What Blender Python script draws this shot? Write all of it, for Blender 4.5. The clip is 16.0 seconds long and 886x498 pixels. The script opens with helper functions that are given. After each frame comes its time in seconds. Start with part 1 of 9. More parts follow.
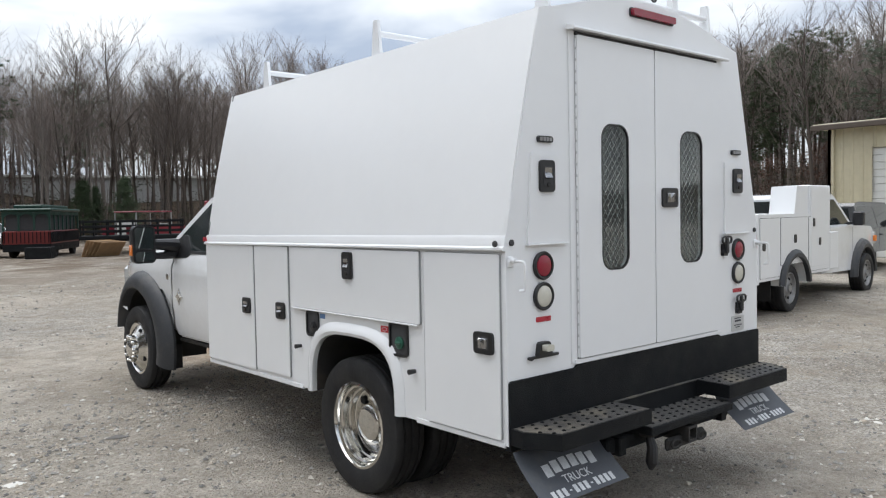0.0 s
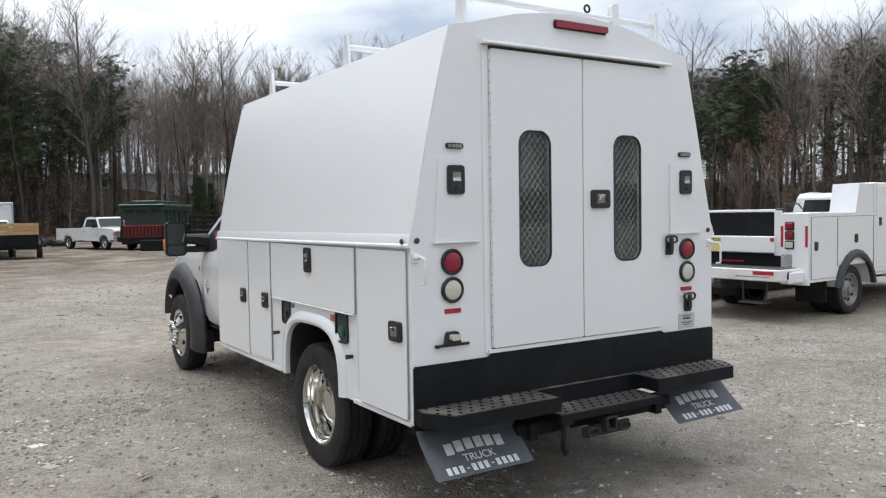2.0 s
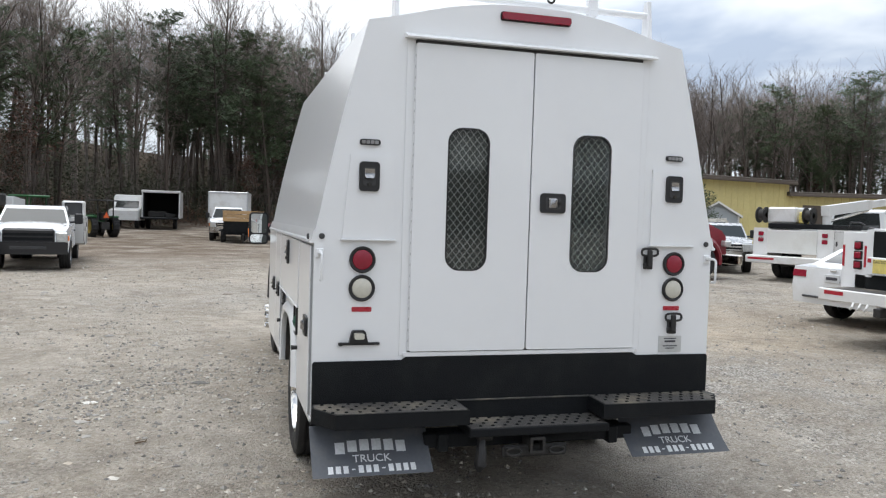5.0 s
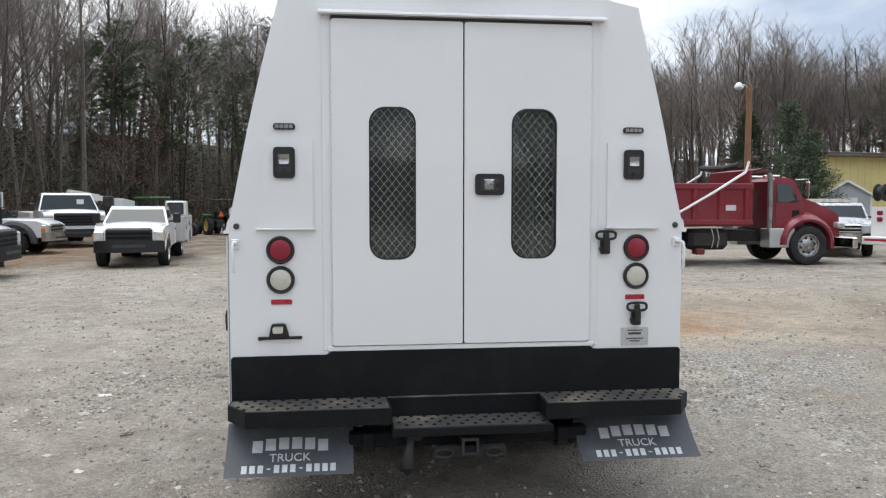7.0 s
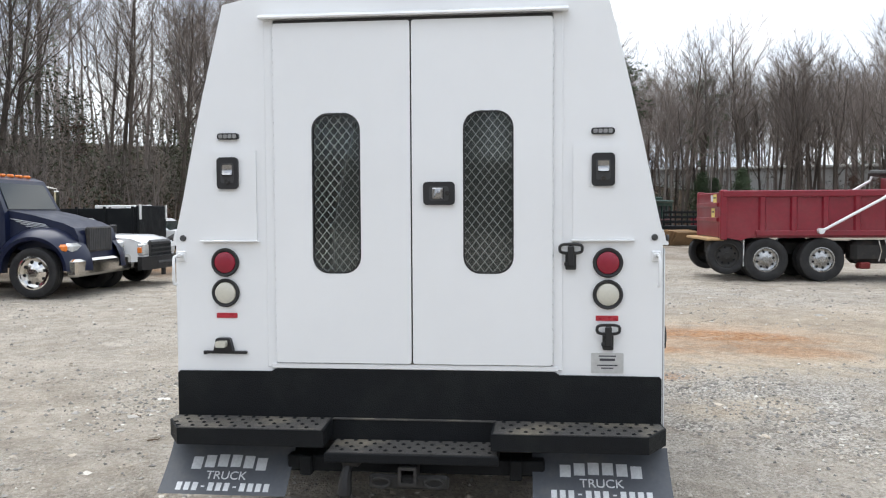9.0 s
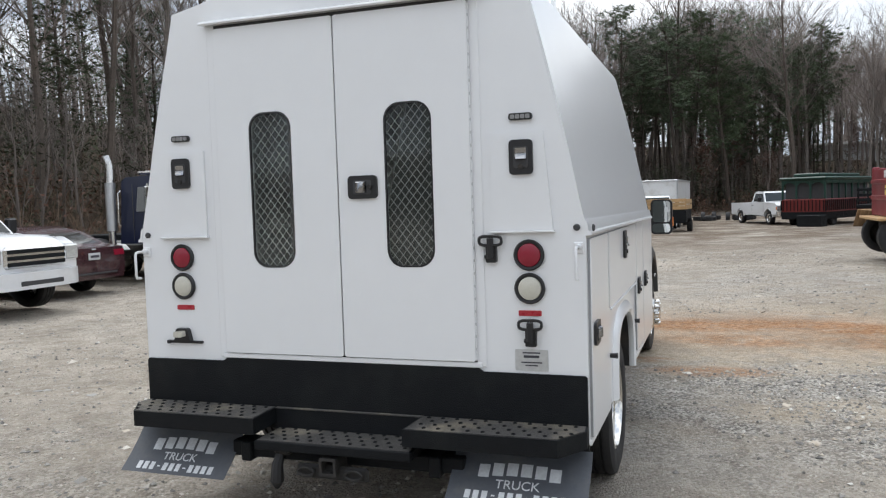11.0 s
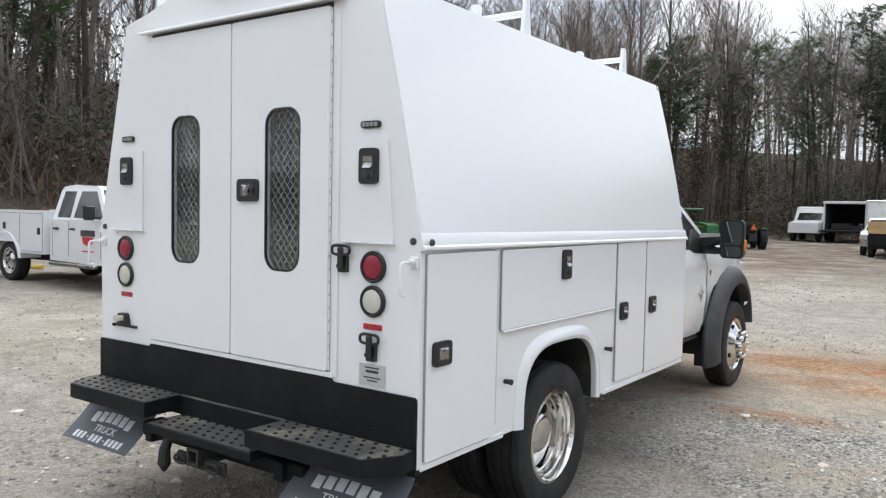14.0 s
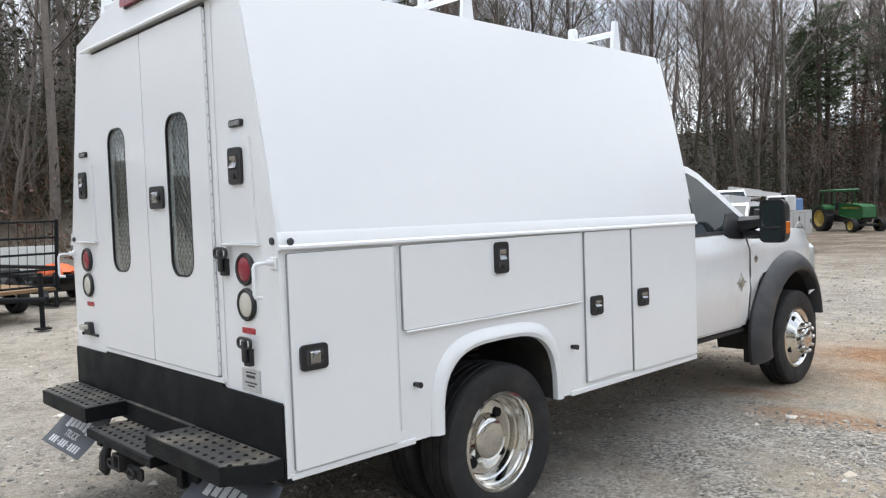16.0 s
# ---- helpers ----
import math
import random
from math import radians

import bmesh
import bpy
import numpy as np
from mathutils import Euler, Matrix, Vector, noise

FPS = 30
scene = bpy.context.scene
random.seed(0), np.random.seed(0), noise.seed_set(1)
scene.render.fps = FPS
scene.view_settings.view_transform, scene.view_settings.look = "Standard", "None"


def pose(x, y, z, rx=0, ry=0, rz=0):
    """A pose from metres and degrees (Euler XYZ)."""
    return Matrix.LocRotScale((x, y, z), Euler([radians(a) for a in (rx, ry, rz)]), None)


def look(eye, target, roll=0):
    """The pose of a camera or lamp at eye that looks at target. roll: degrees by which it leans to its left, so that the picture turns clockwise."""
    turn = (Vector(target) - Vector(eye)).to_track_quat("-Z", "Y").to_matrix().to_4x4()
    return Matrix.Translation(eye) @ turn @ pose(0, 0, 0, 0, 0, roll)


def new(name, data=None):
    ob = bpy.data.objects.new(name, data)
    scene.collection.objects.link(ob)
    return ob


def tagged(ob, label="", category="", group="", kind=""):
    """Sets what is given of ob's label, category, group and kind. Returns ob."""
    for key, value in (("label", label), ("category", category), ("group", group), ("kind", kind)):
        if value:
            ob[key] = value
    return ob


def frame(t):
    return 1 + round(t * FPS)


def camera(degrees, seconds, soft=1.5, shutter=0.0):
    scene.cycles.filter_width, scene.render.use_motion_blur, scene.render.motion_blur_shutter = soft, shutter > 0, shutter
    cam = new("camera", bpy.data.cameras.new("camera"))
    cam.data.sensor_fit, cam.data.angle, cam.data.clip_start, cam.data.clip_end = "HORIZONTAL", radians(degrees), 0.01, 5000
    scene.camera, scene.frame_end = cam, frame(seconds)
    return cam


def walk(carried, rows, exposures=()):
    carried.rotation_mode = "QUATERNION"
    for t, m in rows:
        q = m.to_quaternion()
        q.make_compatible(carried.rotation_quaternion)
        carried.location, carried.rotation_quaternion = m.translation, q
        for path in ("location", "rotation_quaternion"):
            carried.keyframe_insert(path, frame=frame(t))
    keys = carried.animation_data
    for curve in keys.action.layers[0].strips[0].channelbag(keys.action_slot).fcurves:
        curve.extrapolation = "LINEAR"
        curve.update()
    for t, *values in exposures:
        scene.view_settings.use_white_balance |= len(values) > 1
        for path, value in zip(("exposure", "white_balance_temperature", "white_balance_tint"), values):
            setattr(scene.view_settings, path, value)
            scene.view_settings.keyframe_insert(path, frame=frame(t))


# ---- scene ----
cam = camera(58.4, 16.0, 1.2)
PATH = [
    (0, (-4.003, -2.74, 1.68), (-2.698, -1.227, 1.594), -1.1),
    (0.5, (-3.927, -3.04, 1.69), (-2.668, -1.489, 1.584), -1.2),
    (1, (-3.806, -3.305, 1.705), (-2.574, -1.734, 1.582), -0.8),
    (1.5, (-3.587, -3.482, 1.674), (-2.42, -1.861, 1.569), -0.1),
    (2, (-3.401, -3.691, 1.687), (-2.32, -2.011, 1.595), -0.9),
    (2.5, (-3.207, -3.919, 1.712), (-2.25, -2.167, 1.606), -1.1),
    (3, (-2.957, -4.008, 1.696), (-2.027, -2.24, 1.598), -1.6),
    (3.5, (-2.662, -4.044, 1.691), (-1.782, -2.25, 1.595), -0.8),
    (4, (-2.356, -4.167, 1.674), (-1.585, -2.324, 1.598), -1.1),
    (4.2, (-2.233, -4.231, 1.692), (-1.516, -2.365, 1.621), -0.1),
    (6.3, (-1.004, -4.339, 1.644), (-0.575, -2.389, 1.532), 0.4),
    (6.5, (-0.9, -4.307, 1.648), (-0.483, -2.353, 1.55), 0.2),
    (7, (-0.631, -4.238, 1.658), (-0.387, -2.256, 1.542), -0.0),
    (7.5, (-0.343, -4.212, 1.629), (-0.203, -2.227, 1.436), 0.2),
    (8, (0.016, -4.199, 1.636), (-0.127, -2.214, 1.439), -1.8),
    (8.5, (0.283, -4.079, 1.631), (0.108, -2.092, 1.483), -0.3),
    (9, (0.544, -3.957, 1.656), (0.349, -1.968, 1.567), -0.3),
    (9.5, (0.903, -3.891, 1.637), (0.578, -1.919, 1.555), -0.0),
    (9.7, (1.042, -3.863, 1.637), (0.654, -1.902, 1.548), 0.8),
    (11.8, (2.18, -3.417, 1.683), (1.389, -1.584, 1.563), -1.5),
    (12, (2.257, -3.354, 1.665), (1.453, -1.525, 1.568), 0.5),
    (12.5, (2.496, -3.21, 1.67), (1.565, -1.441, 1.599), -0.8),
    (13, (2.832, -3.093, 1.662), (1.821, -1.369, 1.574), 0.2),
    (13.5, (3.085, -2.925, 1.66), (1.993, -1.251, 1.579), -0.3),
    (14, (3.321, -2.741, 1.679), (2.157, -1.119, 1.579), 1.1),
    (14.5, (3.634, -2.59, 1.665), (2.383, -1.034, 1.546), -0.7),
    (15, (3.847, -2.384, 1.672), (2.547, -0.868, 1.554), -1.8),
    (15.5, (3.956, -2.048, 1.663), (2.601, -0.58, 1.57), -1.2),
    (16, (4.121, -1.768, 1.642), (2.667, -0.399, 1.544), -2.0),
]
walk(cam, [(t, look(eye, target, roll)) for t, eye, target, roll in PATH], exposures=[(0.0, 0.93), (4.0, 1.00), (6.5, 1.08), (7.0, 1.04), (8.0, 1.50), (9.5, 1.22), (12.0, 1.0), (13.0, 1.06), (14.5, 1.27), (16.0, 1.28)])

# ---- sky, sun ----
world = bpy.data.worlds.new("overcast_sky")
scene.world = world
world.use_nodes = True
wn, wl = world.node_tree.nodes, world.node_tree.links
wn.clear()
w_out = wn.new("ShaderNodeOutputWorld")
w_bg = wn.new("ShaderNodeBackground")
w_bg.inputs["Strength"].default_value = 1.0
w_sky = wn.new("ShaderNodeTexSky")
w_sky.sky_type = "NISHITA"
w_sky.sun_disc = False
w_sky.sun_elevation, w_sky.sun_rotation = radians(70), radians(210)
w_scale = wn.new("ShaderNodeVectorMath")
w_scale.operation = "SCALE"
w_scale.inputs["Scale"].default_value = 0.10
w_co = wn.new("ShaderNodeTexCoord")
w_map = wn.new("ShaderNodeMapping")
w_map.inputs["Scale"].default_value = (1.0, 1.0, 3.2)
w_no = wn.new("ShaderNodeTexNoise")
w_no.inputs["Scale"].default_value = 2.1
w_no.inputs["Detail"].default_value = 5.0
w_no.inputs["Roughness"].default_value = 0.52
w_no.inputs["Distortion"].default_value = 0.5
w_ramp = wn.new("ShaderNodeValToRGB")
w_ramp.color_ramp.elements[0].position, w_ramp.color_ramp.elements[0].color = 0.36, (0.43, 0.50, 0.62, 1)
w_ramp.color_ramp.elements[1].position, w_ramp.color_ramp.elements[1].color = 0.60, (1.02, 1.05, 1.07, 1)
w_mix = wn.new("ShaderNodeMix")
w_mix.data_type = "RGBA"
w_mix.inputs["Factor"].default_value = 0.86
wl.new(w_co.outputs["Generated"], w_map.inputs["Vector"])
wl.new(w_map.outputs["Vector"], w_no.inputs["Vector"])
wl.new(w_no.outputs["Fac"], w_ramp.inputs["Fac"])
wl.new(w_sky.outputs["Color"], w_scale.inputs[0])
wl.new(w_scale.outputs["Vector"], w_mix.inputs["A"])
wl.new(w_ramp.outputs["Color"], w_mix.inputs["B"])
w_sep = wn.new("ShaderNodeSeparateXYZ")
wl.new(w_co.outputs["Generated"], w_sep.inputs["Vector"])
w_up = wn.new("ShaderNodeMapRange")
w_up.inputs["From Min"].default_value, w_up.inputs["From Max"].default_value = 0.15, 0.9
w_up.inputs["To Min"].default_value, w_up.inputs["To Max"].default_value = 0.58, 1.12
wl.new(w_sep.outputs["Z"], w_up.inputs["Value"])
w_lift = wn.new("ShaderNodeVectorMath")
w_lift.operation = "SCALE"
wl.new(w_mix.outputs["Result"], w_lift.inputs[0])
w_ahead = wn.new("ShaderNodeMapRange")     # the overcast is brighter ahead of the truck, where the hidden sun stands
w_ahead.inputs["From Min"].default_value, w_ahead.inputs["From Max"].default_value = -0.9, 0.9
w_ahead.inputs["To Min"].default_value, w_ahead.inputs["To Max"].default_value = 0.91, 1.06
wl.new(w_sep.outputs["Y"], w_ahead.inputs["Value"])
w_both = wn.new("ShaderNodeMath")
w_both.operation = "MULTIPLY"
wl.new(w_up.outputs["Result"], w_both.inputs[0])
wl.new(w_ahead.outputs["Result"], w_both.inputs[1])
wl.new(w_both.outputs["Value"], w_lift.inputs["Scale"])
wl.new(w_lift.outputs["Vector"], w_bg.inputs["Color"])
wl.new(w_bg.outputs["Background"], w_out.inputs["Surface"])

sun_data = bpy.data.lights.new("sun", "SUN")
sun_data.energy, sun_data.angle, sun_data.color = 0.75, radians(40), (1.0, 0.99, 0.97)
sun = new("sun", sun_data)
sun.matrix_world = look((-5, 5, 20), (0, 0, 0))

# ---- materials ----
def mat(name, base, rough=0.5, metal=0.0, vary=0.12, scale=6.0, fine=60.0, bump=0.0, bump_scale=120.0, coat=0.0, dirt=None, dirt_amount=0.0, dirt_scale=1.5, spec=0.5, rand=0.0, emit=0.0, gloss_vary=0.18):
    """Principled material with colour variation at two scales, optional dirt stains, bump and per-object random tint."""
    m = bpy.data.materials.new(name)
    m.use_nodes = True
    n, l = m.node_tree.nodes, m.node_tree.links
    p = n["Principled BSDF"]
    p.inputs["Metallic"].default_value = metal
    p.inputs["Specular IOR Level"].default_value = spec
    p.inputs["Coat Weight"].default_value = coat
    p.inputs["Coat Roughness"].default_value = 0.06
    geo = n.new("ShaderNodeTexCoord")
    big, small = n.new("ShaderNodeTexNoise"), n.new("ShaderNodeTexNoise")
    for t, s in ((big, scale), (small, fine)):
        t.inputs["Scale"].default_value = s
        t.inputs["Detail"].default_value = 4.0
        l.new(geo.outputs["Object"], t.inputs["Vector"])
    add = n.new("ShaderNodeMath")
    add.operation = "ADD"
    l.new(big.outputs["Fac"], add.inputs[0])
    l.new(small.outputs["Fac"], add.inputs[1])
    rng = n.new("ShaderNodeMapRange")
    rng.inputs["From Min"].default_value, rng.inputs["From Max"].default_value = 0.6, 1.4
    rng.inputs["To Min"].default_value, rng.inputs["To Max"].default_value = 1 - vary, 1 + vary
    l.new(add.outputs["Value"], rng.inputs["Value"])
    factor = rng.outputs["Result"]
    if rand:
        info = n.new("ShaderNodeObjectInfo")
        r2 = n.new("ShaderNodeMapRange")
        r2.inputs["To Min"].default_value, r2.inputs["To Max"].default_value = 1 - rand, 1 + rand
        l.new(info.outputs["Random"], r2.inputs["Value"])
        mul = n.new("ShaderNodeMath")
        mul.operation = "MULTIPLY"
        l.new(factor, mul.inputs[0])
        l.new(r2.outputs["Result"], mul.inputs[1])
        factor = mul.outputs["Value"]
    col = n.new("ShaderNodeVectorMath")
    col.operation = "SCALE"
    col.inputs[0].default_value = base
    l.new(factor, col.inputs["Scale"])
    out = col.outputs["Vector"]
    if dirt:
        dn = n.new("ShaderNodeTexNoise")
        dn.inputs["Scale"].default_value, dn.inputs["Detail"].default_value, dn.inputs["Roughness"].default_value = dirt_scale, 6.0, 0.65
        l.new(geo.outputs["Object"], dn.inputs["Vector"])
        dr = n.new("ShaderNodeMapRange")
        dr.inputs["From Min"].default_value, dr.inputs["From Max"].default_value = 0.50, 0.72
        dr.inputs["To Max"].default_value = dirt_amount
        l.new(dn.outputs["Fac"], dr.inputs["Value"])
        mx = n.new("ShaderNodeMix")
        mx.data_type = "RGBA"
        mx.inputs["B"].default_value = (*dirt, 1)
        l.new(dr.outputs["Result"], mx.inputs["Factor"])
        l.new(out, mx.inputs["A"])
        out = mx.outputs["Result"]
    l.new(out, p.inputs["Base Color"])
    rr = n.new("ShaderNodeMapRange")
    rr.inputs["From Min"].default_value, rr.inputs["From Max"].default_value = 0.3, 0.7
    rr.inputs["To Min"].default_value, rr.inputs["To Max"].default_value = max(0.02, rough * (1 - gloss_vary)), min(1.0, rough * (1 + gloss_vary))
    l.new(big.outputs["Fac"], rr.inputs["Value"])
    l.new(rr.outputs["Result"], p.inputs["Roughness"])
    if bump:
        bn = n.new("ShaderNodeTexNoise")
        bn.inputs["Scale"].default_value, bn.inputs["Detail"].default_value = bump_scale, 3.0
        l.new(geo.outputs["Object"], bn.inputs["Vector"])
        b = n.new("ShaderNodeBump")
        b.inputs["Strength"].default_value, b.inputs["Distance"].default_value = bump, 0.02
        l.new(bn.outputs["Fac"], b.inputs["Height"])
        l.new(b.outputs["Normal"], p.inputs["Normal"])
    if emit:
        p.inputs["Emission Color"].default_value, p.inputs["Emission Strength"].default_value = (*base, 1), emit
    return m


WHITE = mat("white_gloss_paint", (0.78, 0.79, 0.80), 0.30, vary=0.012, scale=1.2, fine=9, coat=0.6, gloss_vary=0.02)
WHITE.node_tree.nodes["Principled BSDF"].inputs["Coat Roughness"].default_value = 0.09
WHITE_CAB = mat("white_cab_paint", (0.74, 0.75, 0.76), 0.2, vary=0.03, scale=1.5, fine=20, coat=0.6, dirt=(0.50, 0.46, 0.40), dirt_amount=0.3, dirt_scale=1.3)
WHITE_OLD = mat("worn_white_paint", (0.70, 0.70, 0.69), 0.36, vary=0.05, scale=1.5, fine=18, coat=0.2, dirt=(0.42, 0.38, 0.32), dirt_amount=0.45, dirt_scale=1.8)
# Rubber, and also the painted shade in slits, openings and interiors.
GAP = mat("dark_gasket_rubber", (0.05, 0.05, 0.052), 0.8)
BLACK_STEEL = mat("black_textured_coating", (0.006, 0.007, 0.0085), 0.62, vary=0.25, scale=5, bump=0.3, bump_scale=160, spec=0.2, dirt=(0.03, 0.036, 0.032), dirt_amount=0.25, dirt_scale=3.0)
TREAD = mat("worn_black_tread_plate", (0.055, 0.052, 0.049), 0.65, vary=0.4, scale=7, bump=0.4, bump_scale=140, dirt=(0.30, 0.26, 0.19), dirt_amount=0.75, dirt_scale=3.0)
PLASTIC = mat("black_plastic", (0.012, 0.012, 0.0135), 0.42, vary=0.15, bump=0.1, bump_scale=300)
FLARE = mat("grey_black_flare_plastic", (0.035, 0.037, 0.041), 0.5, vary=0.18, scale=3, bump=0.15, bump_scale=250, dirt=(0.16, 0.14, 0.12), dirt_amount=0.35, dirt_scale=2.5)
RUBBER = mat("tyre_rubber", (0.011, 0.011, 0.012), 0.7, vary=0.25, scale=6, bump=0.2, bump_scale=90, dirt=(0.06, 0.055, 0.05), dirt_amount=0.35, dirt_scale=4.0)
GASKET = mat("grey_door_gasket", (0.30, 0.305, 0.31), 0.8)
HINGE_GREY = mat("grey_painted_hinge", (0.56, 0.565, 0.57), 0.6)
FLAP = mat("grey_rubber_mud_flap", (0.066, 0.072, 0.084), 0.6, vary=0.12, scale=5, dirt=(0.16, 0.15, 0.13), dirt_amount=0.35, dirt_scale=5)
CHROME = mat("polished_stainless", (0.66, 0.645, 0.61), 0.10, metal=1.0, vary=0.05, scale=5)
LATCH_CHROME = mat("smoked_chrome_paddle", (0.34, 0.34, 0.345), 0.17, metal=1.0, vary=0.1, scale=30)
CHROME_OLD = mat("dull_chrome", (0.62, 0.61, 0.59), 0.2, metal=1.0, vary=0.1, scale=5, dirt=(0.2, 0.17, 0.14), dirt_amount=0.3, dirt_scale=4)
RIM_DULL = mat("dull_dirty_alloy", (0.30, 0.30, 0.30), 0.42, metal=0.5, vary=0.2, scale=6, dirt=(0.10, 0.085, 0.07), dirt_amount=0.8, dirt_scale=6)
RIM_ROAD = mat("road_worn_polished_rim", (0.40, 0.40, 0.395), 0.28, metal=0.9, vary=0.2, scale=7, dirt=(0.06, 0.055, 0.05), dirt_amount=0.7, dirt_scale=7)
ALU = mat("bare_aluminium", (0.55, 0.56, 0.57), 0.38, metal=0.85, vary=0.1, scale=4, bump=0.1)
STEEL_DARK = mat("dirty_chassis_steel", (0.020, 0.019, 0.018), 0.7, vary=0.3, scale=5, bump=0.25, dirt=(0.09, 0.065, 0.048), dirt_amount=0.4, dirt_scale=4)
RED_LENS = mat("red_lamp_lens", (0.25, 0.006, 0.024), 0.22, vary=0.08, scale=60, fine=260, bump=0.15, bump_scale=300, coat=0.2)
CLEAR_LENS = mat("yellowed_clear_lamp_lens", (0.56, 0.54, 0.465), 0.22, vary=0.08, scale=50, fine=240, bump=0.15, bump_scale=280, coat=0.5)
ORANGE_LENS = mat("amber_lamp_lens", (0.75, 0.20, 0.03), 0.2, coat=0.4)
REFLECTOR = mat("red_reflective_tape", (0.40, 0.02, 0.035), 0.3, vary=0.15, scale=40)
TINT = mat("tinted_window_glass", (0.018, 0.022, 0.022), 0.05, vary=0.1, scale=2, spec=0.8, coat=0.5)
TINT_LIGHT = mat("windscreen_glass", (0.016, 0.022, 0.023), 0.05, vary=0.25, scale=1.2, spec=0.4)
HEADLAMP = mat("headlamp_lens", (0.55, 0.56, 0.55), 0.12, vary=0.3, scale=14, metal=0.3, coat=0.6)
MESH_METAL = mat("galvanised_expanded_mesh", (0.34, 0.36, 0.35), 0.6, metal=0.0, vary=0.1)
LINER = mat("grey_body_liner", (0.05, 0.057, 0.056), 0.7, vary=0.15, scale=2)
DECAL_WHITE = mat("pale_grey_print", (0.58, 0.59, 0.60), 0.6, vary=0.18, scale=25, fine=90)
DECAL_DARK = mat("dark_print", (0.05, 0.05, 0.06), 0.6)
DECAL_RED = mat("red_sticker", (0.50, 0.03, 0.04), 0.45)
DECAL_BLUE = mat("blue_sticker", (0.12, 0.22, 0.42), 0.45)
DECAL_YELLOW = mat("faded_yellow_sticker", (0.70, 0.58, 0.18), 0.5, vary=0.15, scale=20)
LINER_PALE = mat("pale_grey_body_paint", (0.50, 0.50, 0.49), 0.4, vary=0.08, scale=2, dirt=(0.3, 0.27, 0.22), dirt_amount=0.4, dirt_scale=2)
WHEEL_YELLOW = mat("dusty_yellow_wheel_paint", (0.40, 0.29, 0.06), 0.6, vary=0.2, scale=5, dirt=(0.10, 0.085, 0.06), dirt_amount=0.8, dirt_scale=4)
PLATE = mat("brushed_data_plate", (0.55, 0.56, 0.56), 0.42, metal=0.5, vary=0.12, scale=25)
GREEN_CAP = mat("green_fuel_cap", (0.015, 0.085, 0.055), 0.4)
RED_PAINT = mat("faded_dark_red_paint", (0.20, 0.010, 0.022), 0.36, vary=0.2, scale=1.4, fine=12, coat=0.2, dirt=(0.14, 0.05, 0.045), dirt_amount=0.3, dirt_scale=1.4)
NAVY = mat("navy_blue_paint", (0.004, 0.008, 0.030), 0.34, vary=0.2, scale=2, coat=0.15, dirt=(0.05, 0.048, 0.055), dirt_amount=0.12, dirt_scale=2, spec=0.35)
MAROON = mat("dark_maroon_car_paint", (0.055, 0.022, 0.026), 0.2, vary=0.15, coat=0.7)
GREY_CAR = mat("dark_grey_car_paint", (0.07, 0.072, 0.075), 0.22, vary=0.15, coat=0.7)
SILVER = mat("silver_paint", (0.42, 0.43, 0.44), 0.28, metal=0.35, vary=0.08, coat=0.5)
GOLD = mat("pale_gold_paint", (0.52, 0.49, 0.42), 0.28, metal=0.2, vary=0.08, coat=0.5)
GREEN = mat("farm_green_paint", (0.02, 0.115, 0.035), 0.38, vary=0.2, scale=3, dirt=(0.10, 0.09, 0.06), dirt_amount=0.4, dirt_scale=3)
GREEN_DARK = mat("trolley_green_paint", (0.010, 0.042, 0.030), 0.4, vary=0.2, scale=2)
RED_TROLLEY = mat("trolley_red_paint", (0.15, 0.016, 0.014), 0.4, vary=0.2, scale=2)
YELLOW = mat("wheel_yellow_paint", (0.62, 0.42, 0.04), 0.5, vary=0.15)
ORANGE = mat("safety_orange", (0.75, 0.13, 0.03), 0.6, vary=0.2)
WOOD = mat("raw_pine_boards", (0.42, 0.27, 0.13), 0.75, vary=0.3, scale=3, fine=40, bump=0.2, bump_scale=60, rand=0.15)
PALLET = mat("weathered_boards", (0.30, 0.19, 0.10), 0.85, vary=0.35, scale=3, fine=40, bump=0.2, rand=0.25)
YELLOW_SIDING = mat("cream_yellow_metal_siding", (0.62, 0.53, 0.24), 0.5, vary=0.08, scale=0.6, fine=6, dirt=(0.35, 0.29, 0.18), dirt_amount=0.3, dirt_scale=0.7)
BEIGE_SIDING = mat("beige_metal_siding", (0.52, 0.47, 0.33), 0.5, vary=0.08, scale=0.6, fine=6, dirt=(0.33, 0.29, 0.2), dirt_amount=0.35, dirt_scale=0.7)
ROOF_BROWN = mat("brown_metal_roof", (0.09, 0.07, 0.055), 0.55, vary=0.2, scale=0.8)
DOOR_WHITE = mat("white_roller_door", (0.66, 0.66, 0.63), 0.5, vary=0.06, scale=1, dirt=(0.4, 0.36, 0.3), dirt_amount=0.3)
SHED_GREY = mat("grey_shed_boards", (0.33, 0.36, 0.38), 0.7, vary=0.1, scale=1)
FAR_WALL = mat("pale_concrete_panel", (0.50, 0.50, 0.49), 0.8, vary=0.15, scale=0.3, fine=3)
POLE_WOOD = mat("brown_utility_pole", (0.22, 0.115, 0.06), 0.85, vary=0.25, scale=4, bump=0.3, bump_scale=40)
BARK = mat("grey_brown_bark", (0.090, 0.072, 0.059), 0.95, vary=0.4, scale=1.5, fine=14, bump=0.5, bump_scale=20, rand=0.35)
BARK_MID = mat("grey_bark", (0.19, 0.165, 0.145), 0.95, vary=0.35, scale=1.2, fine=10, rand=0.25)
TWIG = mat("bare_twigs", (0.188, 0.158, 0.140), 0.95, vary=0.3, scale=0.8, fine=6, rand=0.3)
